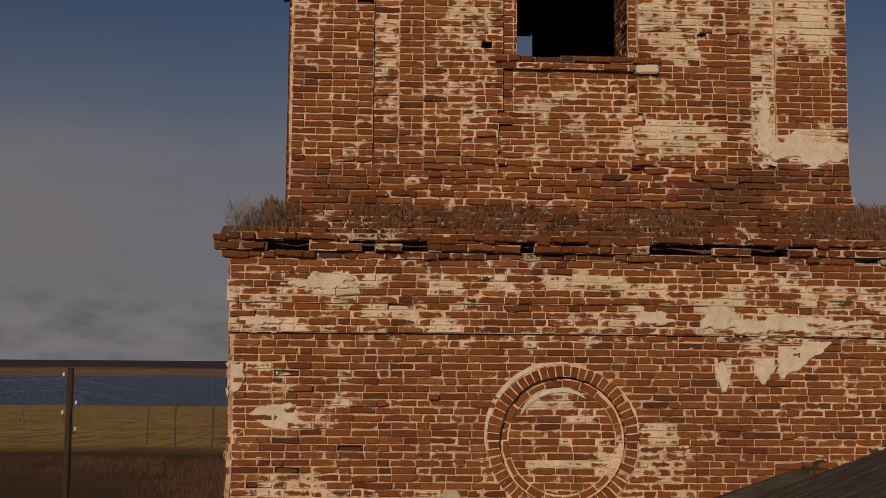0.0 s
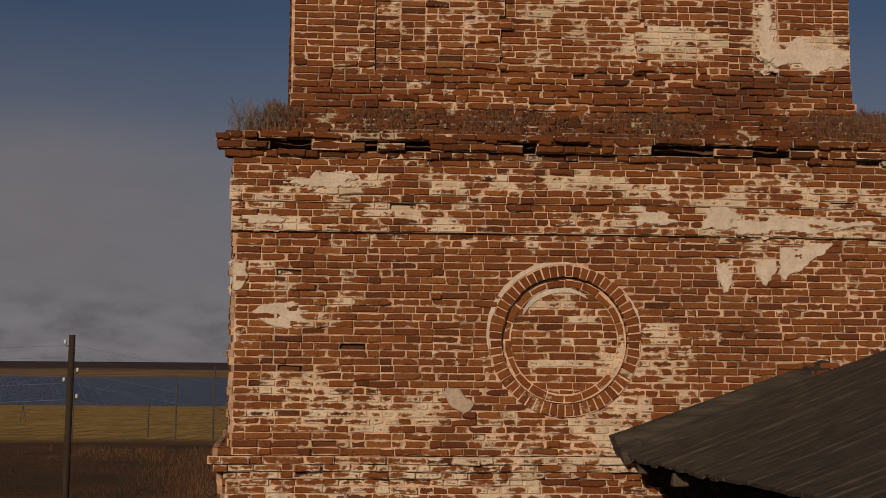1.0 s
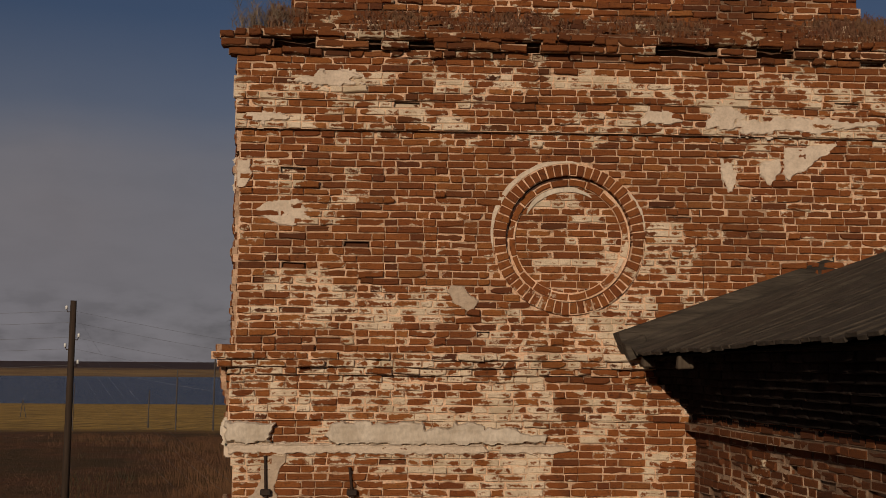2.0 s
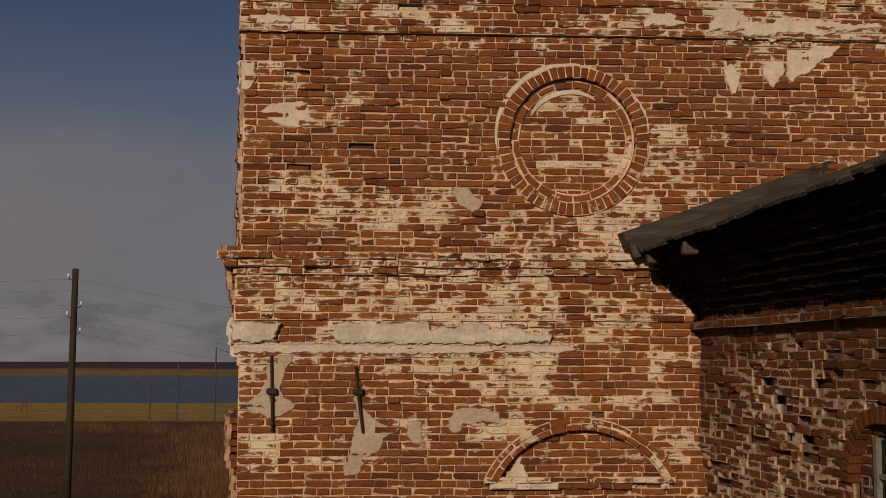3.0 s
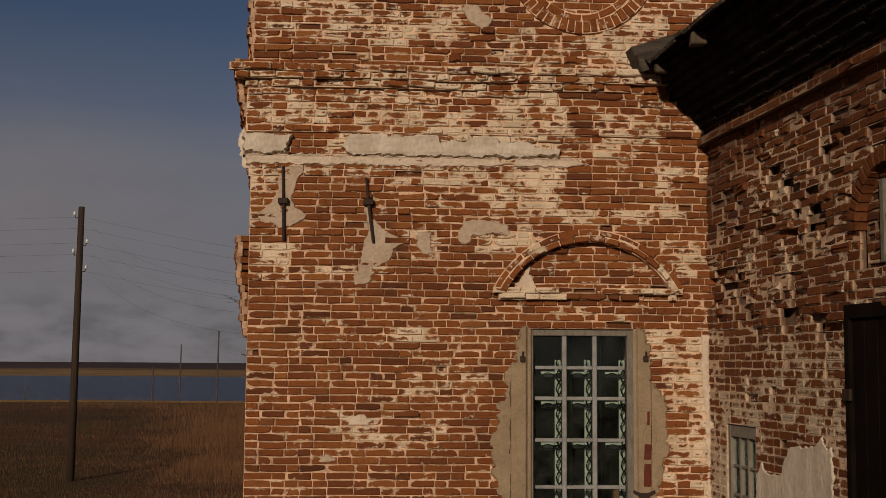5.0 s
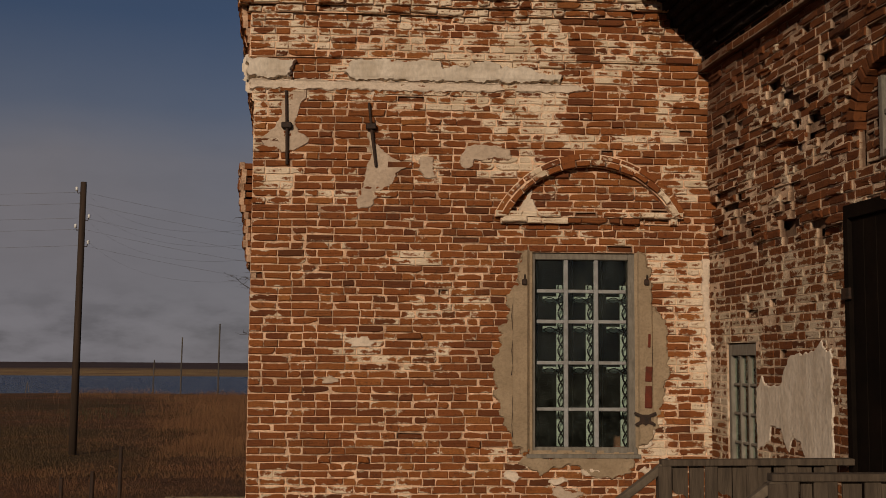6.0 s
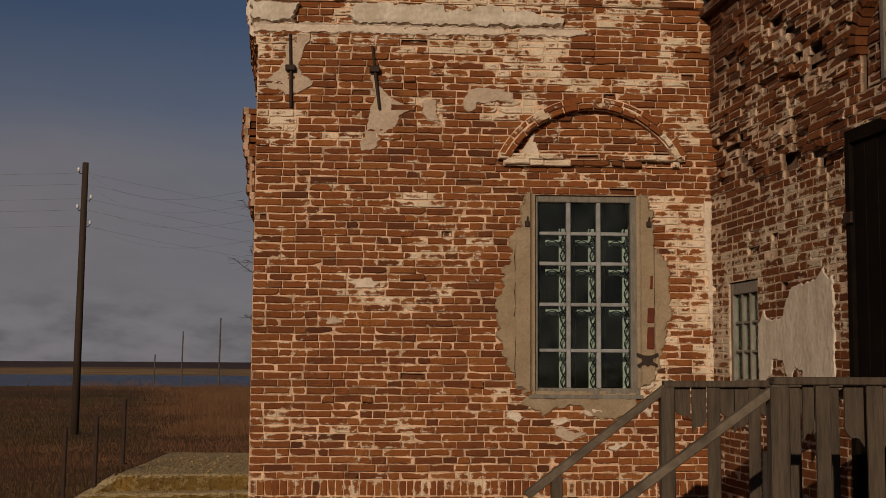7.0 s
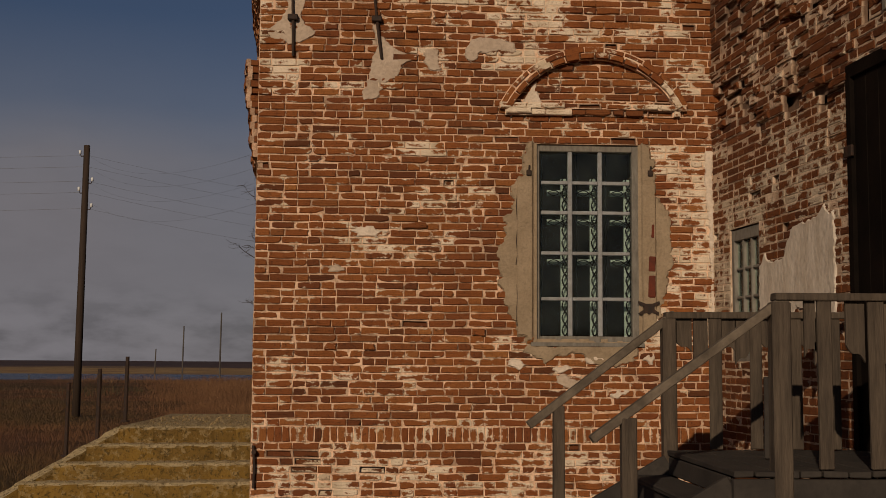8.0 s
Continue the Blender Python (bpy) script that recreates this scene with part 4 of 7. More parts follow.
# brick reveal and broken sill of the dark opening
reveal = Masonry(wall_frame((OPEN[1], UP_Y + 0.82, 0), (0, -1)), 23)
z = OPEN[2] - 0.004
while z < 14.2:
    reveal.course(z, z + COURSE, [(0.0, 0.815)], -0.004, 0.26, worn=0.3, gone=0.02, tumble=0.2)
    z += COURSE
sill = Masonry(UPPER, 24)
sill.course(11.905, 11.98, [(-0.12, 0.30), (0.34, 1.72)], 0.09, -0.05, worn=0.3, gone=0.12, loose=0.03, tumble=0.7)
sill.course(11.835, 11.905, [(-0.06, 0.12), (0.12, 1.62)], 0.075, 0.20, worn=0.3, gone=0.06, loose=0.015, tumble=0.4)

# ---- wing ----
WING_DIR = Vector((0.09, -1.0, 0)).normalized()
WING = wall_frame((1.85, 0.0, 0), WING_DIR)        # u runs towards the viewer
wing = holder("wall_wing", (0, 0, 0), "shaded side wing of crumbling red brick with missing bricks", "wall", kind="structure")
WWIN = (0.44, 1.16, 1.72, 3.02)
DOOR = (2.97, 4.25, 1.05, 4.02)
NICHE = (3.70, 4.62, 0.60)                          # centre, spring height, radius


def wing_worn(u, z):
    return 0.22 if z > 4.0 else 0.10


def wing_decay(u, z):
    """The face has crumbled away in clusters, high up: 0 sound, 1 deep."""
    k = noise.noise((u * 1.7 + z * 0.5, z * 2.6, 2.0)) + 0.55 * noise.noise((u * 5.0, z * 7.0, 6.0)) + 0.25 * noise.noise((u * 11.0, z * 15.0, 3.0))
    high = min(1.0, max(0.0, (z - 3.3) / 0.7)) * (1.0 if z < 5.6 else 0.3)
    return high * min(1.0, max(0.0, (k - 0.12) / 0.55))


def wing_gone(u, z):
    return 0.0 if z > 5.84 else 0.008 + 0.30 * wing_decay(u, z)


LIME_WING = [(2.35, 3.65, 0.55, 0.40, 0.44), (2.6, 3.2, 0.25, 0.3, 0.50), (1.6, 5.3, 0.5, 0.35, 0.44), (2.5, 5.35, 0.5, 0.3, 0.38), (0.25, 3.0, 0.25, 1.0, 0.50), (1.3, 3.3, 0.9, 0.25, 0.44), (1.6, 4.6, 0.7, 0.5, 0.34), (3.3, 5.2, 0.5, 0.4, 0.30), (2.9, 2.9, 0.2, 0.5, 0.36), (1.4, 1.9, 0.5, 0.3, 0.40)]


def lime_wing(u, z):
    # darker towards the eave and the tower corner, and where decayed
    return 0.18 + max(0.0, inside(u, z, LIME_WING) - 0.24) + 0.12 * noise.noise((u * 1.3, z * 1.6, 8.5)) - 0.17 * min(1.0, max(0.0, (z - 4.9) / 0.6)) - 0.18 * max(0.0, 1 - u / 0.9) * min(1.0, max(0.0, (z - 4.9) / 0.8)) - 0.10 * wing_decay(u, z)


def wing_out(u, z):
    if z > 5.86:
        return 0.10 if z < 5.95 else 0.02
    if z > 3.98:
        return 0.030 * noise.noise((u * 2.2, z * 2.6, 4.0)) + 0.015 * noise.noise((u * 6.0, z * 7.0, 4.0)) - 0.085 * wing_decay(u, z)
    return -0.085 * wing_decay(u, z)


wing_mas = Masonry(WING, 31)
wing_mas.deep, wing_mas.joint, wing_mas.recess = 0.055, 0.0130, 0.004
z = 0.90 - 12 * COURSE
while z < 6.45:
    zc = z + COURSE / 2
    spans = [(0.0, 6.6)]
    if WWIN[2] < zc < WWIN[3]:
        spans = cut(spans, WWIN[0], WWIN[1])
    if DOOR[2] < zc < DOOR[3]:
        spans = cut(spans, DOOR[0], DOOR[1])
    if 4.30 < zc < NICHE[1]:
        spans = cut(spans, NICHE[0] - NICHE[2] + 0.12, NICHE[0] + NICHE[2] - 0.12)
    elif NICHE[1] <= zc < NICHE[1] + NICHE[2]:
        c = math.sqrt(NICHE[2] ** 2 - (zc - NICHE[1]) ** 2)
        spans = cut(spans, NICHE[0] - c, NICHE[0] + c)
    wing_mas.course(z, z + COURSE, spans, wing_out, lime_wing, worn=wing_worn, gone=wing_gone, loose=0.008 if z > 3.9 else 0.002, tumble=0.15 if 3.9 < z < 5.8 else 0.01)
    z += COURSE

# left flank of the tower, turned a little outwards
FLANK_DIR = Vector((0.087, -1.0, 0)).normalized()
flank = Masonry(wall_frame(Vector((-2.84, 0.0, 0)) - FLANK_DIR * 6.0, FLANK_DIR), 41)


def flank_out(u, z):
    if 5.75 < z < 6.68:                                   # the waist mouldings run on round the corner
        return 0.03 + 0.17 * (z - 5.75) / 0.93 + 0.04 * noise.noise((u * 3.1, z * 9.0, 1.0))
    if z > 5.6:
        return 0.05 + 0.05 * noise.noise((u * 3.1, z * 7.0, 1.0))
    if 3.85 < z < 4.95 and 3.6 < u < 5.4:                 # hood of a window on this side
        return 0.055 + 0.11 * (z - 3.85) + 0.05 * noise.noise((u * 2.0, z * 9.0, 1.0))
    return 0.0


z = 0.90 - 12 * COURSE
while z < Z_CORNICE:
    flank.course(z, z + COURSE, [(0.0, 3.6), (3.6, 5.4), (5.4, 5.985)], flank_out, lambda u, z: 0.08 if 3.85 < z < 4.95 and 3.6 < u < 5.4 else 0.10, worn=0.2, gone=0.01)
    z += COURSE
flank_wall = holder("wall_tower_flank", (0, 0, 0), "side of the brick tower with stepped brick mouldings", "wall", kind="structure")
flank_up = Masonry(wall_frame(Vector((UP_L - 0.01, UP_Y, 0)) - Vector((0.087, -1, 0)).normalized() * 5.4, (0.087, -1)), 42)
z = 10.15
while z < 14.2:
    flank_up.course(z, z + COURSE, [(0.0, 5.385)], lambda u, z: 0.05 if u > 4.9 else 0.02, 0.15, worn=0.2, gone=0.01)
    z += COURSE


# ---- cores behind the brick skins ----
def core(name, pts, z0, z1, parent, material=M_CORE):
    """An upright prism on a plan outline."""
    bm = bmesh.new()
    lo = [bm.verts.new((x, y, z0)) for x, y in pts]
    hi = [bm.verts.new((x, y, z1)) for x, y in pts]
    k = len(pts)
    bm.faces.new(lo[::-1])
    bm.faces.new(hi)
    for i in range(k):
        j = (i + 1) % k
        bm.faces.new((lo[i], lo[j], hi[j], hi[i]))
    bmesh.ops.recalc_face_normals(bm, faces=bm.faces)
    return part(name, bm, material, parent)


C = 0.115       # the skins are this deep
fx = 0.087
core("core", [(-2.84 + C, C), (WIN[0], C), (WIN[0], 0.7), (-2.2, 0.7), (-2.65, 5.9), (-2.84 + C - 6 * fx, 6.0)], -0.3, 6.2, tower)
core("core", [(WIN[1], C), (2.2, C), (2.2, 0.7), (WIN[1], 0.7)], -0.3, 6.2, tower)
core("core", [(WIN[0], C), (WIN[1], C), (WIN[1], 0.7), (WIN[0], 0.7)], -0.3, WIN[2], tower)
core("core", [(WIN[0], C), (WIN[1], C), (WIN[1], 0.7), (WIN[0], 0.7)], WIN[3], 6.2, tower)
core("core", [(-2.84 + C, C + 0.07), (4.40, C + 0.07), (4.9, 6.0), (-2.84 + C - 6 * fx, 6.0)], 6.2, 9.80, tower)
core("core", [(-2.80, 0.07), (4.36, 0.07), (4.36, 0.6), (-2.80, 0.6)], 9.80, 9.90, tower)
core("core", [(-2.2, 5.9), (4.6, 5.9), (4.6, 6.3), (-2.65, 6.3)], -0.3, 6.2, tower)
core("core", [(4.3, 0.7), (4.6, 0.7), (4.6, 5.9), (4.3, 5.9)], -0.3, 6.2, tower)
core("reveal", [(WIN[0] - 0.06, 0.012), (WIN[0] + 0.004, 0.012), (WIN[0] + 0.004, 0.6), (WIN[0] - 0.06, 0.6)], WIN[2], WIN[3], tower, M_PLASTER_GREY)
core("reveal", [(WIN[1] - 0.004, 0.012), (WIN[1] + 0.06, 0.012), (WIN[1] + 0.06, 0.6), (WIN[1] - 0.004, 0.6)], WIN[2], WIN[3], tower, M_PLASTER_GREY)
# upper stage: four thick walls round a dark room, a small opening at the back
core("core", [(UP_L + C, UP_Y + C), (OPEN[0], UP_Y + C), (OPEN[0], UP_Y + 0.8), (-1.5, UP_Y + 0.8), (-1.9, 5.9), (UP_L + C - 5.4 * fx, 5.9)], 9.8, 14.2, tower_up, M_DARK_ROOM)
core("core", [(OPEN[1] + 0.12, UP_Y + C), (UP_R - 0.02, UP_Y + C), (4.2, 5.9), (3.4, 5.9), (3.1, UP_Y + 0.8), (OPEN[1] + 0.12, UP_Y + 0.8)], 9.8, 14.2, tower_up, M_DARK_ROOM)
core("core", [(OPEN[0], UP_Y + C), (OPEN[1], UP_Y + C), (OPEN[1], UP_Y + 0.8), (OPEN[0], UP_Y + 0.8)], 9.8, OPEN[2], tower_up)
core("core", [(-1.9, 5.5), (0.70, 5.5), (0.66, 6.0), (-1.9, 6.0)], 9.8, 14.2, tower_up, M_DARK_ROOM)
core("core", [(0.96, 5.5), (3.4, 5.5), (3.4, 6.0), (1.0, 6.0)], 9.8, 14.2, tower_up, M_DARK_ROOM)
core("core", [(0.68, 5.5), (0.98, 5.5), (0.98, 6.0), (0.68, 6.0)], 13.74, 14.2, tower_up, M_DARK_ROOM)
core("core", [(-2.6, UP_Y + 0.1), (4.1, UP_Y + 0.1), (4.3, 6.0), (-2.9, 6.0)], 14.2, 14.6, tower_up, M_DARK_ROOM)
# wing
wp = lambda u, d=0.0: (WING @ Vector((u, 0, -d))).to_2d()
core("core", [wp(0.0, C), wp(WWIN[0], C), wp(WWIN[0], 0.7), wp(0.0, 0.7)], -0.3, 6.5, wing)
core("core", [wp(WWIN[1], C), wp(DOOR[0], C), wp(DOOR[0], 0.7), wp(WWIN[1], 0.7)], -0.3, 6.5, wing)
core("core", [wp(DOOR[1], C), wp(6.6, C), wp(6.6, 0.7), wp(DOOR[1], 0.7)], -0.3, 6.5, wing)
core("core", [wp(WWIN[0], C), wp(WWIN[1], C), wp(WWIN[1], 0.7), wp(WWIN[0], 0.7)], -0.3, WWIN[2], wing)
core("core", [wp(WWIN[0], C), wp(WWIN[1], C), wp(WWIN[1], 0.7), wp(WWIN[0], 0.7)], WWIN[3], 6.5, wing)
core("core", [wp(DOOR[0], 0.30), wp(DOOR[1], 0.30), wp(DOOR[1], 0.7), wp(DOOR[0], 0.7)], DOOR[3] + 0.02, 6.5, wing)
core("core", [wp(DOOR[0], C), wp(DOOR[1], C), wp(DOOR[1], 0.7), wp(DOOR[0], 0.7)], -0.3, DOOR[2], wing)
core("core", [wp(6.5, 0.7), wp(6.6, 0.7), wp(6.6, 5.0), wp(6.5, 5.0)], -0.3, 6.5, wing)
core("core", [wp(0.0, 4.6), wp(6.6, 4.6), wp(6.6, 5.0), wp(0.0, 5.0)], -0.3, 6.5, wing)
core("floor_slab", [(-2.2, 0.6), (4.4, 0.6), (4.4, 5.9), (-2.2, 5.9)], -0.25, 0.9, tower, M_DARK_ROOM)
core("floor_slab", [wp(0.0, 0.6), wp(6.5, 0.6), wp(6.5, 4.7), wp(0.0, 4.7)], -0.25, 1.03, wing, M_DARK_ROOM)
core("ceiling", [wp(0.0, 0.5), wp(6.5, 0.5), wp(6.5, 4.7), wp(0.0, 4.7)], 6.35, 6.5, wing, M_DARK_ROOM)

# ---- land and water ----
def land_height(x, y):
    d = math.hypot(x + 3, y)
    h = 0.10 * noise.noise((x * 0.06, y * 0.06, 0.0)) * min(1.0, d / 25.0) - 0.02
    if y > 97:
        s = min(1.0, (y - 97) / 650.0)
        h -= 20.6 * s ** 0.92
    if y > 1900:
        s = min(1.0, (y - 1900) / 2500.0)
        h += 2.0 * min(1.0, (y - 1900) / 250.0) + 19.5 * s ** 1.1 + 2.0 * noise.noise((x * 0.0012, y * 0.0012, 4.0)) * s
    return h


def build_ground():
    ys = [-400, -120, -60] + list(np.arange(-40, 60, 2.5)) + list(np.arange(60, 164, 4)) + list(np.arange(166, 790, 26)) + list(np.arange(800, 1900, 120)) + list(np.arange(1900, 4500, 90)) + [4620]
    xs = [-2600, -1800, -1300, -1000, -800, -600, -450, -330, -240, -170, -120, -90, -70] + list(np.arange(-60, 40, 2.5)) + [40, 60, 90, 140, 220, 340, 520, 800, 1200, 1800]
    vs = [(x, y, land_height(x, y)) for y in ys for x in xs]
    k = len(xs)
    fs = [(j * k + i, j * k + i + 1, (j + 1) * k + i + 1, (j + 1) * k + i) for j in range(len(ys) - 1) for i in range(k - 1)]
    me = mesh_from("ground", vs, fs, [M_GROUND])
    for f in me.polygons:
        f.use_smooth = True
    return tagged(new("ground", me), "brown autumn meadow sloping down to a lake shore", "ground", kind="structure")


build_ground()
bm = bmesh.new()
bmesh.ops.create_grid(bm, x_segments=4, y_segments=4, size=1.0)
bm.transform(Matrix.Translation((-600, 1500, -20.0)) @ Matrix.Diagonal((2400, 1100, 1, 1)))
tagged(part("water", bm, M_WATER), "dark blue lake under a dull sky", "lake", kind="structure")

# ---- wing roof ----
roof = holder("wing_roof", (0, 0, 0), "lean-to roof of weathered dark grey boards", "roof", kind="structure")
ROOF_Z, ROOF_SLOPE = 6.74, 0.355
up_slope = Vector((1.0, 0.09, ROOF_SLOPE * 1.0)).normalized()
eave_dir = Vector((0.09, -1.0, 0.0)).normalized()
roof_normal = up_slope.cross(-eave_dir).normalized()
if roof_normal.z < 0:
    roof_normal = -roof_normal


def roof_point(s, r, h=0.0):
    """s along the eave from the tower, r up the slope, h above the boards."""
    dip = 0.13 * min(1.0, max(0.0, (s - 0.22) / 0.3)) * max(0.0, 1 - s / 6.5) * max(0.0, 1 - r / 3.0)     # the old eave sags
    return Vector((1.11, 0.02, ROOF_Z - dip)) + eave_dir * s + up_slope * r + roof_normal * h


rng = random.Random(5)
s = 0.0
while s < 7.4:
    w = rng.uniform(0.13, 0.20)
    r0, lift, warp = rng.uniform(-0.016, 0.014), rng.uniform(-0.006, 0.012), rng.uniform(-0.01, 0.015)
    bm = bmesh.new()
    rows = []
    for k in range(9):
        r = r0 + (5.0 - r0) * k / 8
        hh = lift + warp * math.sin(k * 1.3 + s) + (0.02 * rng.random() if k == 0 else 0)
        a, b = s + rng.uniform(-0.004, 0.004), s + w - rng.uniform(0.005, 0.026)
        cup = rng.uniform(0.0, 0.010)
        rows.append([bm.verts.new(roof_point(a, r, hh - 0.028)), bm.verts.new(roof_point(a, r, hh + cup)), bm.verts.new(roof_point((a + b) / 2, r, hh)), bm.verts.new(roof_point(b, r, hh + cup)), bm.verts.new(roof_point(b, r, hh - 0.028))])
    for p, q in zip(rows, rows[1:]):
        for i in range(5):
            j = (i + 1) % 5
            bm.faces.new((p[i], p[j], q[j], q[i]))
    bm.faces.new(rows[0][::-1])
    bm.faces.new(rows[-1])
    bmesh.ops.recalc_face_normals(bm, faces=bm.faces)
    part("board", bm, M_ROOF_WOOD, roof)
    s += w
for k, (a, b, r0, r1) in enumerate(((0.0, 0.22, -0.06, 0.95), (0.01, 0.21, 0.90, 4.6))):     # cover boards along the tower
    bm = bmesh.new()
    box(bm, (0, 0, 0), (1, 1, 1))
    for v in bm.verts:
        v.co = roof_point(a + (b - a) * v.co.x, r0 + (r1 - r0) * v.co.y, -0.07 + 0.195 * v.co.z + 0.003 * k)
    part("cover_board", bm, M_ROOF_WOOD, roof)
for x0, x1, y0, y1, z0, z1 in ((1.21, 1.33, -0.55, -0.45, 6.50, 6.60), (1.28, 1.42, -1.66, -1.54, 6.49, 6.60)):   # squared ends of wall plates under the eave
    bm = bmesh.new()
    box(bm, (x0, y0, z0), (x1, y1, z1), 0.012, 0.012, rng)
    part("plate_end", bm, M_RAIL_WOOD, roof, "greyed squared timber end")
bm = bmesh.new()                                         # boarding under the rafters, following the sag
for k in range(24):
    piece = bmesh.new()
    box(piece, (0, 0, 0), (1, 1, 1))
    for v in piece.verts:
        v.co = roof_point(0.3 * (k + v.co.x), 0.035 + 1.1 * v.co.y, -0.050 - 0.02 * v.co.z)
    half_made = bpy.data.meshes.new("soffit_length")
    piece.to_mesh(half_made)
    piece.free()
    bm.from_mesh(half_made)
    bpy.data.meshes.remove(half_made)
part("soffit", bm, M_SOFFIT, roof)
cove = Masonry(wall_frame((1.85, 0.0, 0), (0.09, -1.0)), 35)     # courses stepping out from the wing's ledge to the eave, eave shade put into their colour
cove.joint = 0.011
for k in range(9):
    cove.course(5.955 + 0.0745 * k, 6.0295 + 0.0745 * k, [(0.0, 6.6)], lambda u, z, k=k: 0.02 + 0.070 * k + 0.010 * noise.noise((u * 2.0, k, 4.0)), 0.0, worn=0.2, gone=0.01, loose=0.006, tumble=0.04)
bm = bmesh.new()                                         # heavy end block against the tower
box(bm, (0, 0, 0), (1, 1, 1), 0.04, 0.05, rng)
for v in bm.verts:
    v.co = roof_point(0.02 + 0.30 * v.co.x, -0.05 + 0.24 * v.co.y, -0.13 + 0.19 * v.co.z)
part("end_block", bm, M_ROOF_WOOD, roof)
bm = bmesh.new()                                         # far slope
box(bm, (0, 0, 0), (1, 1, 1))
for v in bm.verts:
    q = roof_point(7.4 * v.co.x, 5.0, -0.03 + 0.03 * v.co.z)
    v.co = q + Vector((3.2, 0.28, -1.3)) * v.co.y
part("far_slope", bm, M_ROOF_WOOD, roof)

# ---- string course and other plaster on the front ----
prng = random.Random(77)


string = holder("string_course", (0, 0, 0), "broken plaster string course, cream coloured, across the brick front", "moulding", kind="structure")
COVE = [(5.705, -0.01), (5.712, 0.058), (5.74, 0.066), (5.80, 0.070), (5.86, 0.074), (5.90, 0.080), (5.912, 0.070), (5.92, -0.01)]
BEAD = [(5.60, -0.01), (5.61, 0.022), (5.68, 0.03), (5.70, 0.045), (5.705, -0.01)]


def run_of(prof):
    """How far a moulding stands out at a height, from its profile."""
    zs, outs = [p[0] for p in prof[1:-1]], [p[1] for p in prof[1:-1]]
    return lambda u, z: float(np.interp(z, zs, outs)) + 0.006 * noise.noise((u * 3.0, z * 14.0, 2.0)) + 0.004 * noise.noise((u * 14.0, z * 25.0, 2.0))


for k, ends in enumerate(([(-2.92, 5.70), (-2.55, 5.70), (-2.47, 5.72), (-2.49, 5.80), (-2.42, 5.90), (-2.60, 5.915), (-2.92, 5.915)],
                          [(-1.92, 5.80), (-1.87, 5.71), (-1.2, 5.70), (-0.35, 5.70), (0.02, 5.71), (0.30, 5.72), (0.33, 5.78), (0.10, 5.80), (0.02, 5.86), (-0.30, 5.87), (-0.34, 5.915),
                           (-0.62, 5.915), (-0.66, 5.86), (-0.90, 5.85), (-0.94, 5.915), (-1.84, 5.918)])):
    part("plaster_length", sheet(ends, run_of(COVE), FRONT, 30.0 + k, 0.010, 0.028, None, -0.012), M_PLASTER_WHITE, string)
for k, ends in enumerate(([(-2.88, 5.60), (-2.2, 5.605), (-1.3, 5.60), (-0.42, 5.60), (-0.28, 5.63), (-0.33, 5.70), (-1.6, 5.70), (-2.88, 5.70)], [(-0.17, 5.61), (0.40, 5.61), (0.62, 5.64), (0.45, 5.70), (-0.12, 5.70)])):
    part("plaster_bead", sheet(ends, run_of(BEAD), FRONT, 40.0 + k, 0.010, 0.022, None, -0.012), M_PLASTER, string)
def crack(points):
    bm = tube([FRONT @ Vector((u, zz, 0.002)) for u, zz in points], 0.0032, 5)
    part("crack", bm, M_IRON, tower, "dark open crack")


crack([(1.93, 8.13), (1.945, 8.0), (1.96, 7.87), (1.90, 7.76), (1.84, 7.72), (1.80, 7.64)])
crack([(1.93, 8.13), (1.955, 7.7), (1.965, 7.45), (1.96, 7.26)])

def ragged(outline, step=0.035, amount=0.022, keep=()):
    """The outline with its long edges broken up; runs along a kept u stay straight."""
    out = []
    for p, q in zip(outline, outline[1:] + outline[:1]):
        n = max(1, int(math.hypot(q[0] - p[0], q[1] - p[1]) / step))
        for i in range(n):
            t = i / n
            x, y = p[0] + (q[0] - p[0]) * t, p[1] + (q[1] - p[1]) * t
            if not any(abs(x - k) < 0.012 for k in keep):
                x += prng.uniform(-amount, amount) + 0.03 * noise.noise((x * 5, y * 7, 1.5))
                y += prng.uniform(-amount, amount) * 0.6
            out.append((x, y))
    return out


patches = holder("plaster_remnants", (0, 0, 0), "patches of old plaster clinging to the brick front", "plaster", kind="structure")
depth_step = [0.0]


def own_depth():
    """No two plaster faces in one plane."""
    depth_step[0] += 0.0017
    return depth_step[0]


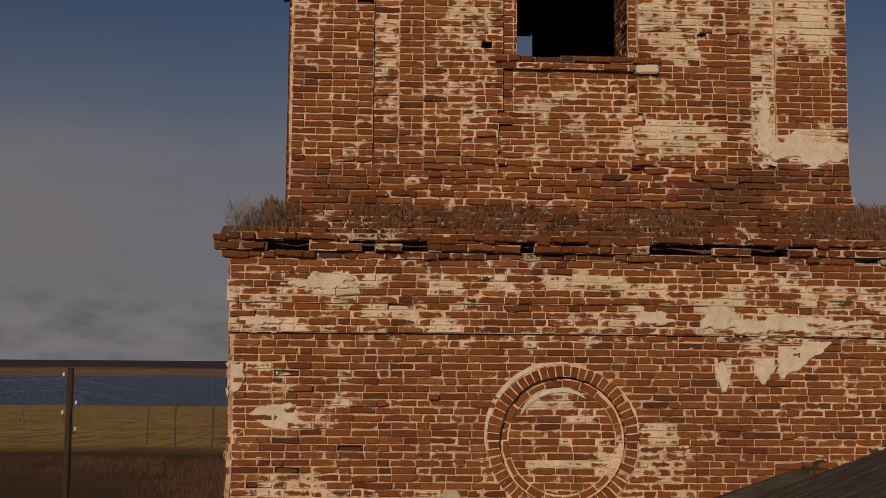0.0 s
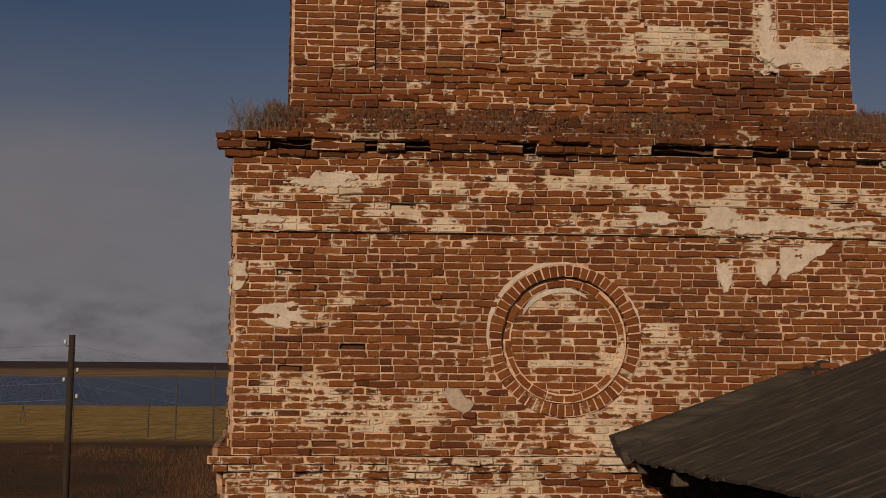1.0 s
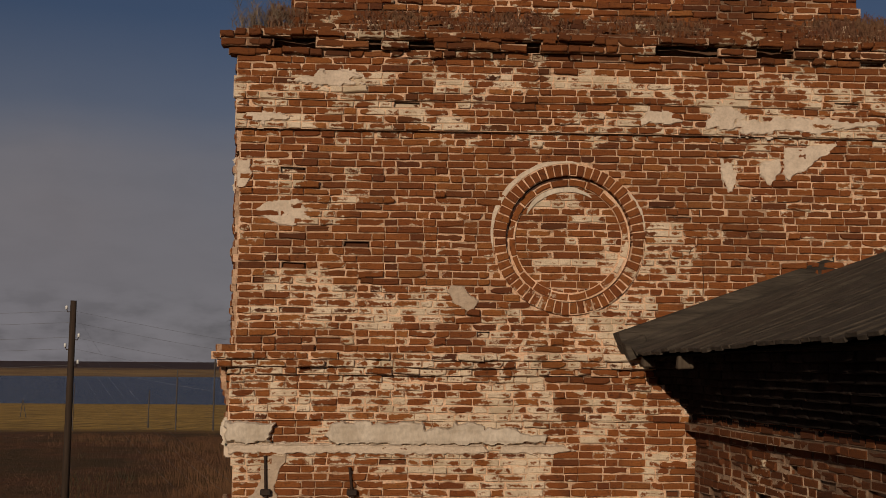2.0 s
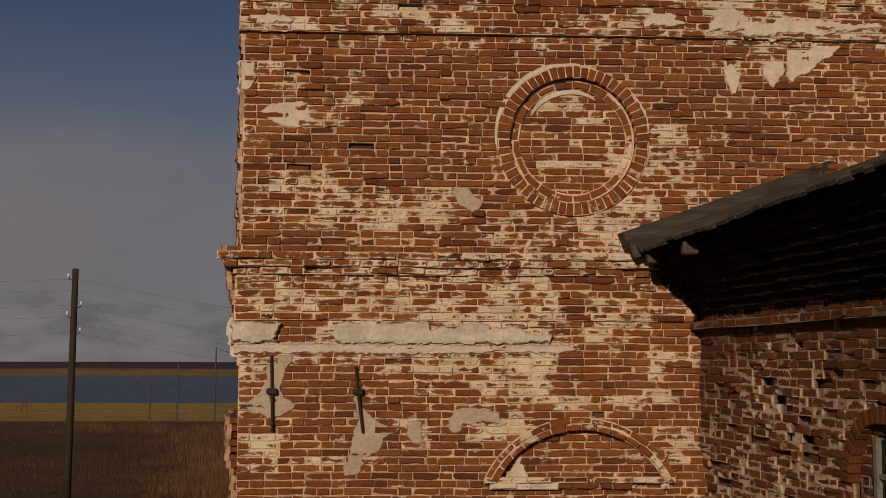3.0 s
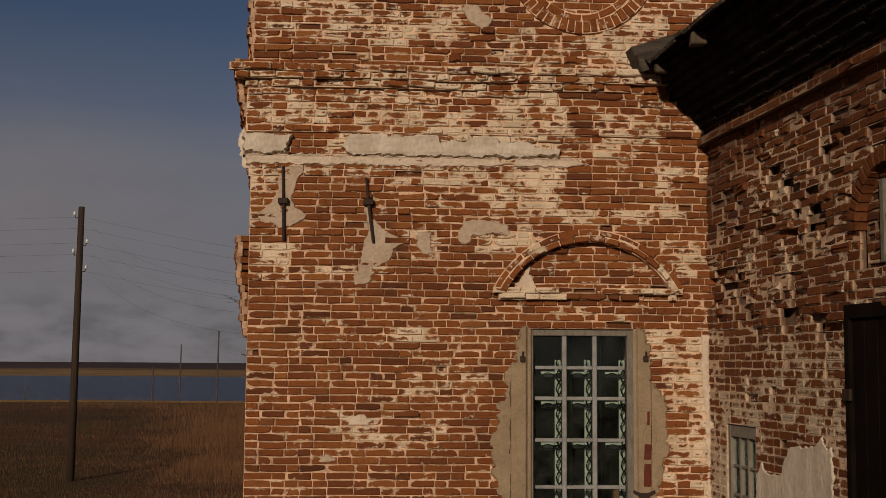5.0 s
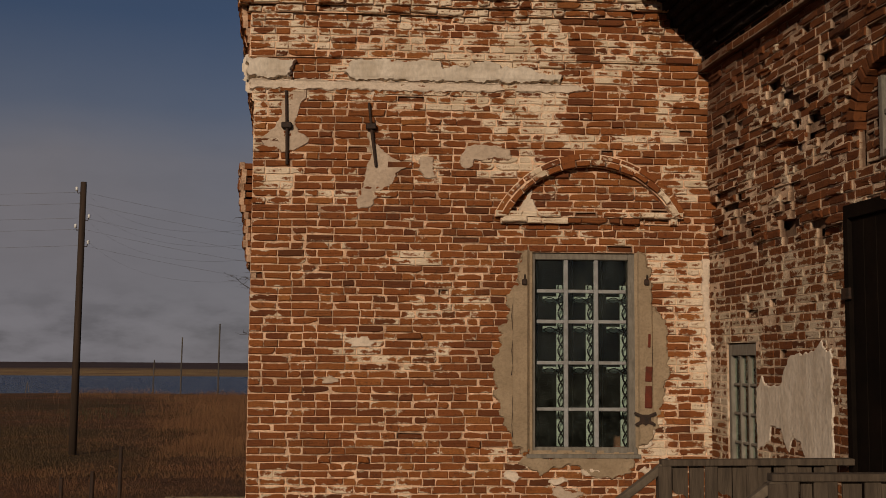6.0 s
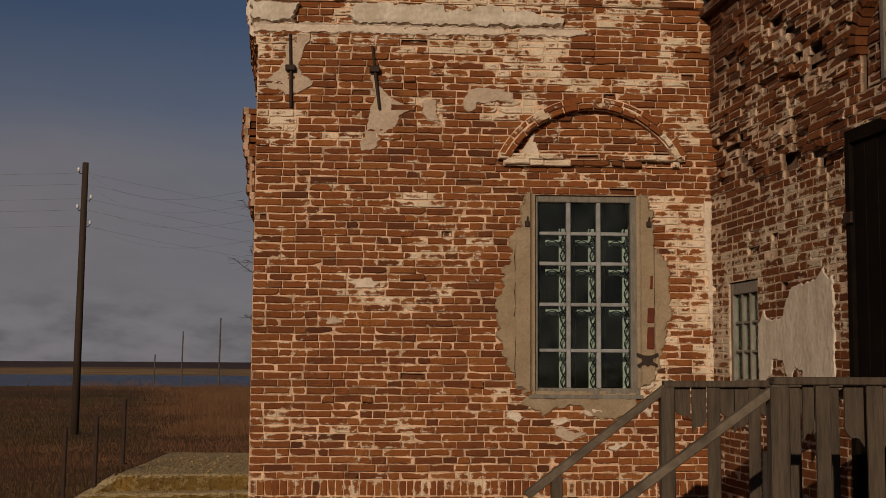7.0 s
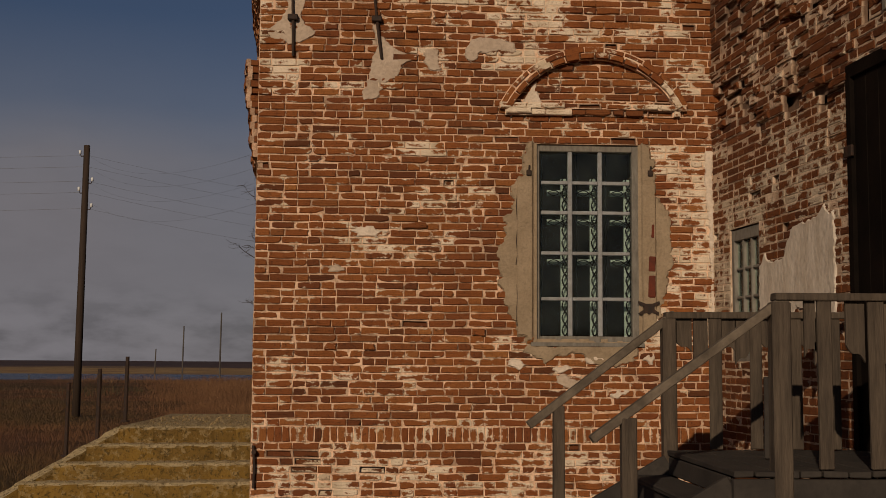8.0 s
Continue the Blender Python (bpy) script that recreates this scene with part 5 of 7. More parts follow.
for cx, cz, rx, rz, mat in ((-2.02, 2.64, 0.085, 0.035, M_PLASTER_TAN), (-1.68, 3.02, 0.15, 0.065, M_PLASTER)):
    part("patch", sheet(blob(cx, cz, rx, rz, prng, 18, 0.32), 0.008 + 0.4 * own_depth(), FRONT, cx), mat, patches)
for k, (outline, mat) in enumerate((([(-2.66, 8.07), (-2.55, 8.16), (-2.26, 8.18), (-2.18, 8.12), (-2.09, 7.98), (-2.21, 7.96), (-2.25, 7.9), (-2.43, 7.91), (-2.58, 7.98)], M_PLASTER),
                                   ([(-2.87, 8.57), (-2.73, 8.58), (-2.72, 8.43), (-2.76, 8.28), (-2.86, 8.27)], M_PLASTER),
                                   ([(-0.66, 7.3), (-0.51, 7.31), (-0.45, 7.2), (-0.36, 7.16), (-0.42, 7.07), (-0.48, 7.04), (-0.63, 7.12), (-0.7, 7.24)], M_PLASTER_TAN),
                                   ([(2.16, 8.69), (2.27, 8.64), (2.34, 8.51), (2.29, 8.33), (2.24, 8.32), (2.17, 8.48)], M_PLASTER),
                                   ([(2.58, 8.65), (2.81, 8.7), (2.79, 8.52), (2.68, 8.4), (2.58, 8.49)], M_PLASTER),
                                   ([(2.84, 8.81), (3.43, 8.86), (3.31, 8.74), (3.17, 8.66), (3.08, 8.57), (2.94, 8.52), (2.88, 8.46), (2.82, 8.53)], M_PLASTER),
                                   ([(-1.13, 4.93), (-1.0, 4.91), (-1.0, 4.77), (-0.94, 4.70), (-1.09, 4.69), (-1.15, 4.79)], M_PLASTER_TAN),
                                   ([(-0.65, 5.04), (-0.52, 5.06), (-0.2, 5.01), (-0.2, 4.92), (-0.41, 4.91), (-0.58, 4.89), (-0.59, 4.84), (-0.67, 4.80), (-0.74, 4.86), (-0.72, 4.92)], M_PLASTER_TAN))):
    part("patch", sheet(outline, 0.008 + 0.4 * own_depth(), FRONT, 60.0 + k, 0.012, 0.020), mat, patches)
for k, outline in enumerate(([(-2.53, 5.62), (-2.28, 5.63), (-2.31, 5.52), (-2.36, 5.45), (-2.39, 5.33), (-2.42, 5.26), (-2.38, 5.17), (-2.26, 5.09), (-2.29, 5.05), (-2.43, 4.97), (-2.55, 4.94), (-2.62, 5.0), (-2.72, 4.99), (-2.77, 5.09), (-2.68, 5.16), (-2.58, 5.27)],
                              [(-1.69, 5.17), (-1.65, 5.18), (-1.58, 5.05), (-1.5, 4.97), (-1.37, 4.89), (-1.21, 4.86), (-1.27, 4.81), (-1.38, 4.75), (-1.39, 4.68), (-1.45, 4.61), (-1.54, 4.56), (-1.57, 4.50), (-1.62, 4.39), (-1.76, 4.38), (-1.77, 4.48), (-1.71, 4.64), (-1.69, 4.82), (-1.63, 4.94)])):
    part("patch", sheet(outline, 0.010, FRONT, 20.0 + k, 0.010, 0.018), M_PLASTER_TAN, patches)
for cx, cz, rx, rz in ((1.205, 2.09, 0.05, 0.10), (1.18, 1.75, 0.055, 0.05), (0.62, 1.73, 0.09, 0.04), (-0.18, 1.70, 0.10, 0.045), (0.28, 1.64, 0.10, 0.04), (0.86, 1.40, 0.10, 0.04)):
    part("patch", sheet(blob(cx, cz, rx, rz, prng, 14, 0.32), 0.009 + 0.3 * own_depth(), FRONT, cx, 0.012, 0.03), M_PLASTER, patches)
for cx, cz, rx, rz in ((-1.92, 9.41, 0.34, 0.07), (2.9, 9.03, 0.75, 0.08), (-2.6, 9.02, 0.22, 0.06), (1.5, 9.1, 0.16, 0.11), (2.2, 9.12, 0.2, 0.14)):
    part("patch", sheet(blob(cx, cz, rx, rz, prng, 24, 0.3), (0.093 if cz > 9.3 else 0.068) + 0.3 * own_depth(), FRONT, cx), M_PLASTER, patches)

for cx, cz, rx, rz in ((3.42, 10.98, 0.32, 0.17), (2.90, 11.25, 0.085, 0.36), (3.05, 11.0, 0.20, 0.13)):
    part("patch", sheet(blob(cx, cz, rx, rz, prng, 16, 0.32), (0.066 if 1.47 < cx < 2.46 else 0.016 if 2.75 < cx < 3.02 else 0.046) + 0.3 * own_depth(), UPPER, cx), M_PLASTER, patches)
bm = bmesh.new()
box(bm, (1.44, UP_Y - 0.13, 11.79), (1.70, UP_Y + 0.02, 11.90), 0.02, 0.012, prng)
part("stone_block", bm, M_PLASTER, patches, "pale stone lump")

# ---- main window ----
win = holder("window_1", (0, 0, 0), "tall grey wooden window, fifteen panes, iron scrollwork behind the glass", "window", kind="structure")
WY = 0.045
brng = random.Random(9)


def timber(name, x0, x1, y0, y1, z0, z1, parent, material, bevel=0.006):
    bm = bmesh.new()
    box(bm, (x0, y0, z0), (x1, y1, z1), bevel, 0.002, brng)
    return part(name, bm, material, parent)


x0, x1, z0, z1 = WIN
timber("window_frame", x0, x0 + 0.075, WY, WY + 0.09, z0, z1, win, M_FRAME)
timber("window_frame", x1 - 0.085, x1, WY, WY + 0.09, z0, z1, win, M_FRAME)
timber("window_frame", x0 + 0.075, x1 - 0.085, WY + 0.002, WY + 0.088, z1 - 0.085, z1, win, M_FRAME)
timber("window_frame", x0 + 0.075, x1 - 0.085, WY + 0.002, WY + 0.088, z0, z0 + 0.07, win, M_FRAME)
gx0, gx1 = x0 + 0.075, x1 - 0.085
COLS = [gx0, 0.375, 0.685, gx1]
ROWS_Z = [z0 + 0.07, 2.36, 2.83, 3.25, 3.56, z1 - 0.085]
for c in COLS[1:-1]:
    timber("mullion", c - 0.022, c + 0.022, WY + 0.01, WY + 0.07, ROWS_Z[0], ROWS_Z[-1], win, M_BAR)
for r in ROWS_Z[1:-1]:
    for a, b in zip(COLS, COLS[1:]):
        timber("glazing_bar", a + 0.02, b - 0.02, WY + 0.016, WY + 0.062, r - 0.018, r + 0.018, win, M_BAR)
for a, b in zip(COLS, COLS[1:]):
    for c, d in zip(ROWS_Z, ROWS_Z[1:]):
        bm = bmesh.new()
        box(bm, (a + 0.01, WY + 0.040, c + 0.01), (b - 0.01, WY + 0.044, d - 0.01))
        pane = part("pane", bm, M_GLASS, win)
        pane.visible_shadow = False
core("window_sill", [(x0 - 0.02, -0.02), (x1 + 0.02, -0.02), (x1 + 0.02, 0.3), (x0 - 0.02, 0.3)], z0 - 0.035, z0 + 0.004, win, M_FRAME)

# light from opposite windows is put into the bars' pale colour
inner = holder("inner_casement", (0.54, 0.32, 1.95), "inner casement behind the dusty panes, pale bars standing in for light from opposite windows", "window")
inv = Matrix.Translation((-0.54, -0.32, -1.95))
def inner_bar(a, b, y, c, d):
    bm = bmesh.new()
    box(bm, (a, y, c), (b, y + 0.03, d), 0.004)
    bm.transform(inv)
    part("casement_bar", bm, M_BACKLIT_BARS, inner)
CASEMENT_X, CASEMENT_Z = (0.345, 0.655, 1.015), (3.49, 3.18, 2.76)
for c in CASEMENT_X:
    inner_bar(c - 0.032, c + 0.032, 0.32, 1.97, 3.64)
    for r in CASEMENT_Z:
        inner_bar(c - 0.175, c - 0.034, 0.322, r - 0.030, r + 0.030)

grille = holder("window_grille", (0.54, 0.24, 1.95), "black wrought iron grille with scrolls behind the window", "grille")
ginv = Matrix.Translation((-0.54, -0.24, -1.95))


def vine(name, a, b, across, hand):
    """A wavy iron rod from a to b (x, z), swinging across; two mirrored ones make a chain of almonds."""
    n = max(8, int(math.hypot(b[0] - a[0], b[1] - a[1]) / 0.018))
    pts = []
    for i in range(n + 1):
        t = i / n
        d = hand * 0.028 * math.sin(math.hypot(b[0] - a[0], b[1] - a[1]) * t * 2 * math.pi / 0.26)
        pts.append((a[0] + (b[0] - a[0]) * t + d * across[0], 0.24 + 0.004 * hand, a[1] + (b[1] - a[1]) * t + d * across[1]))
    bm = tube(pts, 0.0085 if across[0] else 0.0055, 5)
    bm.transform(ginv)
    part(name, bm, M_GRILLE, grille)


for c in CASEMENT_X:
    for hand in (1, -1):
        vine("scroll", (c, 1.98), (c, 3.64), (1, 0), hand)
        for r in CASEMENT_Z:
            vine("scroll", (c - 0.18, r - 0.012), (c + 0.03, r - 0.012), (0, 1), hand)
for c in (0.10, 0.47, 0.78):
    bm = tube([(c, 0.245, 1.97), (c, 0.245, 3.89)], 0.006, 5)
    bm.transform(ginv)
    part("bar", bm, M_GRILLE, grille)

surround = holder("window_surround", (0, 0, 0), "crumbling grey plaster surround of the tall window", "surround", kind="structure")


def strip(ups, downs):
    return ups + downs[::-1]


left_edge = [(-0.13, 1.95), (-0.22, 2.15), (-0.33, 2.35), (-0.35, 2.6), (-0.38, 2.8), (-0.30, 3.0), (-0.32, 3.15), (-0.22, 3.35), (-0.24, 3.5), (-0.12, 3.62), (-0.11, 3.8), (-0.08, 3.95)]


def architrave(u, z):
    """The plaster thickens to a flat band close to the window."""
    return 0.012 + (0.016 if -0.185 < u < 1.245 else 0.0)


part("plaster_left", sheet(strip(left_edge, [(-0.022, 1.93), (-0.022, 3.98)]), architrave, FRONT, 1.0, 0.014, 0.045, (-0.03, 1.11)), M_PLASTER_GREY, surround)
right_edge = [(1.20, 2.02), (1.30, 2.2), (1.36, 2.5), (1.43, 2.75), (1.40, 3.0), (1.42, 3.2), (1.34, 3.33), (1.26, 3.45), (1.24, 3.7), (1.20, 3.95)]
part("plaster_right", sheet(strip([(1.102, 2.0), (1.102, 3.98)], right_edge), architrave, FRONT, 2.0, 0.014, 0.045, (-0.03, 1.11)), M_PLASTER_GREY, surround)
part("plaster_sill", sheet([(-0.08, 1.90), (-0.10, 1.82), (0.00, 1.76), (0.10, 1.70), (0.22, 1.78), (0.35, 1.80), (0.48, 1.77), (0.62, 1.70), (0.80, 1.66), (0.98, 1.74), (1.06, 1.80), (1.04, 1.90)], 0.014, FRONT, 3.0), M_PLASTER_GREY, surround)
part("plaster_drip", sheet([(0.10, 1.60), (0.20, 1.54), (0.30, 1.46), (0.44, 1.45), (0.52, 1.52), (0.38, 1.55), (0.28, 1.60)], 0.014, FRONT, 4.0, 0.012, 0.035), M_PLASTER_TAN, surround)
for u0, u1, c, d in ((1.158, 1.240, 2.38, 2.61), (1.165, 1.242, 2.64, 2.80), (1.195, 1.235, 2.98, 3.14)):     # bare bricks where the plaster fell
    bm = bmesh.new()
    box(bm, (u0, -0.036, c), (u1, 0.03, d), 0.012, 0.006, brng)
    part("bare_brick", bm, M_BARE, surround, "bare red brick")
for line in ([(-0.185, 3.42), (-0.192, 3.3), (-0.178, 3.1), (-0.19, 2.95), (-0.182, 2.8), (-0.195, 2.7)], [(-0.187, 2.5), (-0.178, 2.36), (-0.192, 2.2), (-0.18, 2.08)], [(1.245, 3.25), (1.236, 3.1), (1.25, 2.95), (1.24, 2.8)]):
    part("crack", tube([FRONT @ Vector((u, zz, 0.017)) for u, zz in line], [0.002 + 0.004 * (i % 2) for i in range(len(line))], 5), M_IRON, surround, "dark crack")

# hood over the window
hood = holder("window_hood", (0, 0, 0), "segmental brick hood mould above the window, partly broken", "hood", kind="structure")
HC, HR = (0.61, 3.876), 1.085
half = math.radians(63.0)
hood_mas = Masonry(FRONT, 51)
ring_bricks(hood_mas, HC, 1.03, 1.085, math.pi / 2 - half, math.pi / 2 + half, 11, 0.075, lambda u, z: 0.42 if u < 0.2 else 0.30, hood, M_BRICK, 0.3)
ring_bricks(hood_mas, HC, 0.965, 1.022, math.pi / 2 - half, math.pi / 2 + half, 14, 0.105, lambda u, z: 0.56 if (u < 0.25 and u > -0.1) or u > 1.35 else 0.30, hood, M_BRICK, 0.35)
ring_plate(hood_mas, HC, 0.96, 1.09, math.pi / 2 - half, math.pi / 2 + half, 0.062, hood, M_MORTAR, lime=0.4, skirt=0.075)
hood_mas.joint = 0.008
hood_mas.course(4.31, 4.37, [(-0.37, 0.30)], 0.090, lambda u, z: 0.50, worn=0.2, gone=0.0, loose=0.012, tumble=0.3)
hood_mas.course(4.31, 4.37, [(0.30, 0.68), (0.74, 1.57)], 0.070, lambda u, z: 0.40 if u > 0.85 else 0.18, worn=0.4, gone=0.05, loose=0.02, tumble=0.5)
hood_mas.course(4.245, 4.31, [(-0.31, 0.38)], 0.065, lambda u, z: 0.58, worn=0.2, gone=0.0, loose=0.012, tumble=0.4)
hood_mas.course(4.245, 4.31, [(0.38, 1.12), (1.17, 1.52)], 0.035, lambda u, z: 0.02 if u < 1.15 else 0.42, worn=0.5, gone=0.08, loose=0.03, tumble=0.6)
part("plaster_wedge", sheet([(-0.13, 4.36), (0.08, 4.36), (0.03, 4.48), (0.02, 4.62), (-0.04, 4.55)], 0.014, FRONT, 6.0, 0.012, 0.015), M_PLASTER, hood)

# ironwork on the front
def wall_iron(u_top, u_mid, u_bot, z_top, z_mid, z_bot):
    a = holder("wall_anchor", (u_mid, -0.03, z_mid), "rusty iron tie-bar anchor on the brick wall", "wall anchor", "wall anchors")
    bm = tube([(u_top - u_mid, 0, z_top - z_mid), (0.0, 0, 0.02)], 0.014, 8)
    part("upper_bar", bm, M_IRON, a)
    bm = tube([(0.005, -0.004, -0.02), (u_bot - u_mid, 0, z_bot - z_mid)], [0.018, 0.015], 8)
    part("lower_bar", bm, M_IRON, a)
    bm = bmesh.new()
    box(bm, (-0.052, -0.04, -0.03), (0.052, 0.03, 0.03), 0.008)
    part("wedge_block", bm, M_IRON, a)


wall_iron(-2.51, -2.50, -2.49, 5.58, 5.22, 4.82)
wall_iron(-1.665, -1.64, -1.585, 5.47, 5.22, 4.81)

star = holder("iron_plate", (1.165, -0.028, 2.27), "black iron plate with four splayed arms beside the window", "iron plate")
pts = []
for a, r in ((18, 0.06), (28, 0.13), (40, 0.14), (55, 0.06), (125, 0.06), (140, 0.14), (152, 0.13), (162, 0.06), (200, 0.06), (212, 0.13), (225, 0.125), (240, 0.06), (270, 0.085), (300, 0.06), (318, 0.13), (330, 0.12), (342, 0.06)):
    pts.append((r * math.cos(radians(a)), 0.8 * max(r, 0.068) * math.sin(radians(a))))
part("plate", slab(pts, 0.014, wall_frame((0, 0, 0), (1, 0))), M_IRON, star)
for u, zz in ((-0.065, 3.66), (1.19, 3.67)):
    h = holder("shutter_hook", (u, -0.02, zz), "small rusty shutter hook beside the window", "hook", "shutter hooks")
    bm = bmesh.new()
    box(bm, (-0.025, -0.03, -0.045), (0.025, 0.02, 0.015), 0.006)
    part("lug", bm, M_IRON, h)
    part("pin", tube([(0, -0.02, 0.01), (0.004, -0.03, 0.06)], 0.009, 6), M_IRON, h)

# smooth plaster strip in the corner
part("corner_plaster", sheet([(1.815, 2.2), (1.855, 2.2), (1.855, 3.92), (1.79, 3.90), (1.76, 3.6), (1.80, 3.3), (1.81, 2.8)], 0.008, FRONT, 7.0, 0.012, 0.018), M_PLASTER, patches)

# ---- wing openings ----
ww = holder("window_2", (0, 0, 0), "narrow grey multi-pane window in the shaded wing wall", "window", kind="structure")


def wing_box(name, u0, u1, o0, o1, c, d, parent, material, bevel=0.005):
    bm = bmesh.new()
    box(bm, (u0, c, o0), (u1, d, o1), bevel)
    bm.transform(WING)
    bmesh.ops.recalc_face_normals(bm, faces=bm.faces)
    return part(name, bm, material, parent)


a, b, c, d = WWIN
wing_box("window_frame", a, a + 0.06, -0.10, -0.02, c, d, ww, M_FRAME)
wing_box("window_frame", b - 0.06, b, -0.10, -0.02, c, d, ww, M_FRAME)
wing_box("window_frame", a + 0.06, b - 0.06, -0.098, -0.022, d - 0.11, d, ww, M_FRAME)
wing_box("window_frame", a + 0.06, b - 0.06, -0.098, -0.022, c, c + 0.08, ww, M_FRAME)
for i in (1, 2):
    u = a + 0.06 + (b - a - 0.12) * i / 3
    wing_box("mullion", u - 0.015, u + 0.015, -0.085, -0.03, c + 0.08, d - 0.11, ww, M_FRAME)
for i in range(1, 4):
    zz = c + 0.08 + (d - c - 0.19) * i / 4
    for k in range(3):
        u = a + 0.06 + (b - a - 0.12) * k / 3
        wing_box("glazing_bar", u + 0.022, u + (b - a - 0.12) / 3 - 0.022, -0.08, -0.035, zz - 0.013, zz + 0.013, ww, M_FRAME)
for k in range(3):
    u = a + 0.06 + (b - a - 0.12) * k / 3
    q = wing_box("pane", u, u + (b - a - 0.12) / 3, -0.062, -0.058, c + 0.08, d - 0.11, ww, M_GLASS, 0)
    q.visible_shadow = False

wpl = holder("wing_plaster", (0, 0, 0), "large remnant of white plaster on the wing wall", "plaster", kind="structure")
part("patch", sheet([(1.18, 2.05), (1.17, 2.62), (1.24, 2.66), (1.30, 2.74), (1.36, 2.64), (1.55, 2.63), (1.72, 2.66), (1.80, 2.80), (1.92, 2.90), (2.15, 2.92), (2.40, 2.95), (2.52, 3.02), (2.62, 2.93), (2.68, 2.98), (2.71, 2.7), (2.69, 2.4), (2.70, 2.05), (2.2, 1.98), (2.1, 2.16), (1.95, 2.20), (1.85, 2.06), (1.7, 2.25), (1.5, 2.28), (1.42, 2.1)], lambda u, z: 0.012 if noise.noise((u * 14, z * 5, 2.0)) + 0.5 * noise.noise((u * 40, z * 11, 5.0)) < 0.80 else -0.004, WING, 8.0, 0.014, 0.020), M_PLASTER_WHITE, wpl)

door = holder("door_1", (0, 0, 0), "tall black plank door in the shaded wing wall", "door", kind="structure")
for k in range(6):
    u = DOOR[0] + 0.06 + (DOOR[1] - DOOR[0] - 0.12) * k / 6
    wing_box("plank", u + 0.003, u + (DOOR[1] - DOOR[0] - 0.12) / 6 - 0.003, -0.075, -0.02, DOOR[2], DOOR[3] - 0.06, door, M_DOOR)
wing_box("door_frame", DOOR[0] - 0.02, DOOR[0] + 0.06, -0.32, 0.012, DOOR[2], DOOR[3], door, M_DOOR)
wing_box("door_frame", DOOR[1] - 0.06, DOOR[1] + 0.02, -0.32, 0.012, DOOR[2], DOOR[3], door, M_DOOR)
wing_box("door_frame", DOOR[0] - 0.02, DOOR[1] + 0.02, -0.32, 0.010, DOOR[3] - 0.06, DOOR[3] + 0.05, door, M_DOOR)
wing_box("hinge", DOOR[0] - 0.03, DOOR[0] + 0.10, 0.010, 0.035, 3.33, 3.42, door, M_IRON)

# arch over the niche above the door, and its window
niche = holder("niche_arch", (0, 0, 0), "broken brick arch over a bricked-up niche in the wing", "arch", kind="structure")
nm = Masonry(WING, 61)
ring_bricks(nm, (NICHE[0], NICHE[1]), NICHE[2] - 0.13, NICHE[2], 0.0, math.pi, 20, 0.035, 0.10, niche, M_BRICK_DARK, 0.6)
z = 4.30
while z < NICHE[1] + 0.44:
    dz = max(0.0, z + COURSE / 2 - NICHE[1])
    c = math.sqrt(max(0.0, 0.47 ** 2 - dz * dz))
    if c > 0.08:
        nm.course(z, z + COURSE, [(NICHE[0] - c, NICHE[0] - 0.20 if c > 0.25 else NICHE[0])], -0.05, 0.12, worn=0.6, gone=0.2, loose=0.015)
    z += COURSE
nwin = holder("window_3", (0, 0, 0), "small grey framed window under the broken arch", "window", kind="structure")
wing_box("window_frame", NICHE[0] - 0.20, NICHE[0] - 0.14, -0.10, -0.02, 4.36, NICHE[1] + 0.36, nwin, M_FRAME)
wing_box("window_frame", NICHE[0] + 0.30, NICHE[0] + 0.36, -0.10, -0.02, 4.36, NICHE[1] + 0.30, nwin, M_FRAME)
wing_box("window_frame", NICHE[0] - 0.14, NICHE[0] + 0.30, -0.098, -0.022, 4.36, 4.42, nwin, M_FRAME)
wing_box("glazing_bar", NICHE[0] - 0.14, NICHE[0] + 0.30, -0.09, -0.03, 4.68, 4.72, nwin, M_FRAME)
wing_box("pane", NICHE[0] - 0.14, NICHE[0] + 0.30, -0.066, -0.06, 4.42, NICHE[1] + 0.35, nwin, M_GLASS, 0)

# ---- wooden porch with stairs ----
porch = holder("porch", (0, 0, 0), "weathered grey wooden porch with stairs and fretwork board railings", "porch")
DECK_Z, Y_FAR, Y_NEAR = 1.05, -3.00, -4.72
wrng = random.Random(14)


def wood(name, lo, hi, material=M_RAIL_WOOD, bevel=0.006, parent=None, jitter=0.004):
    bm = bmesh.new()
    box(bm, lo, hi, bevel, jitter, wrng)
    return part(name, bm, material, parent or porch)


def beam(name, a, b, w, h, material=M_RAIL_WOOD):
    """A squared timber from a to b, w across and h high."""
    a, b = Vector(a), Vector(b)
    d = (b - a).normalized()
    side = d.cross(Vector((0, 0, 1))).normalized()
    up = side.cross(d)
    bm = bmesh.new()
    box(bm, (0, -w / 2, -h / 2), ((b - a).length, w / 2, h / 2), 0.006, 0.003, wrng)
    bm.transform(Matrix(((d.x, side.x, up.x, a.x), (d.y, side.y, up.y, a.y), (d.z, side.z, up.z, a.z), (0, 0, 0, 1))))
    bmesh.ops.recalc_face_normals(bm, faces=bm.faces)
    return part(name, bm, material, porch)


def wing_x(y):
    return 1.85 - 0.09 * y


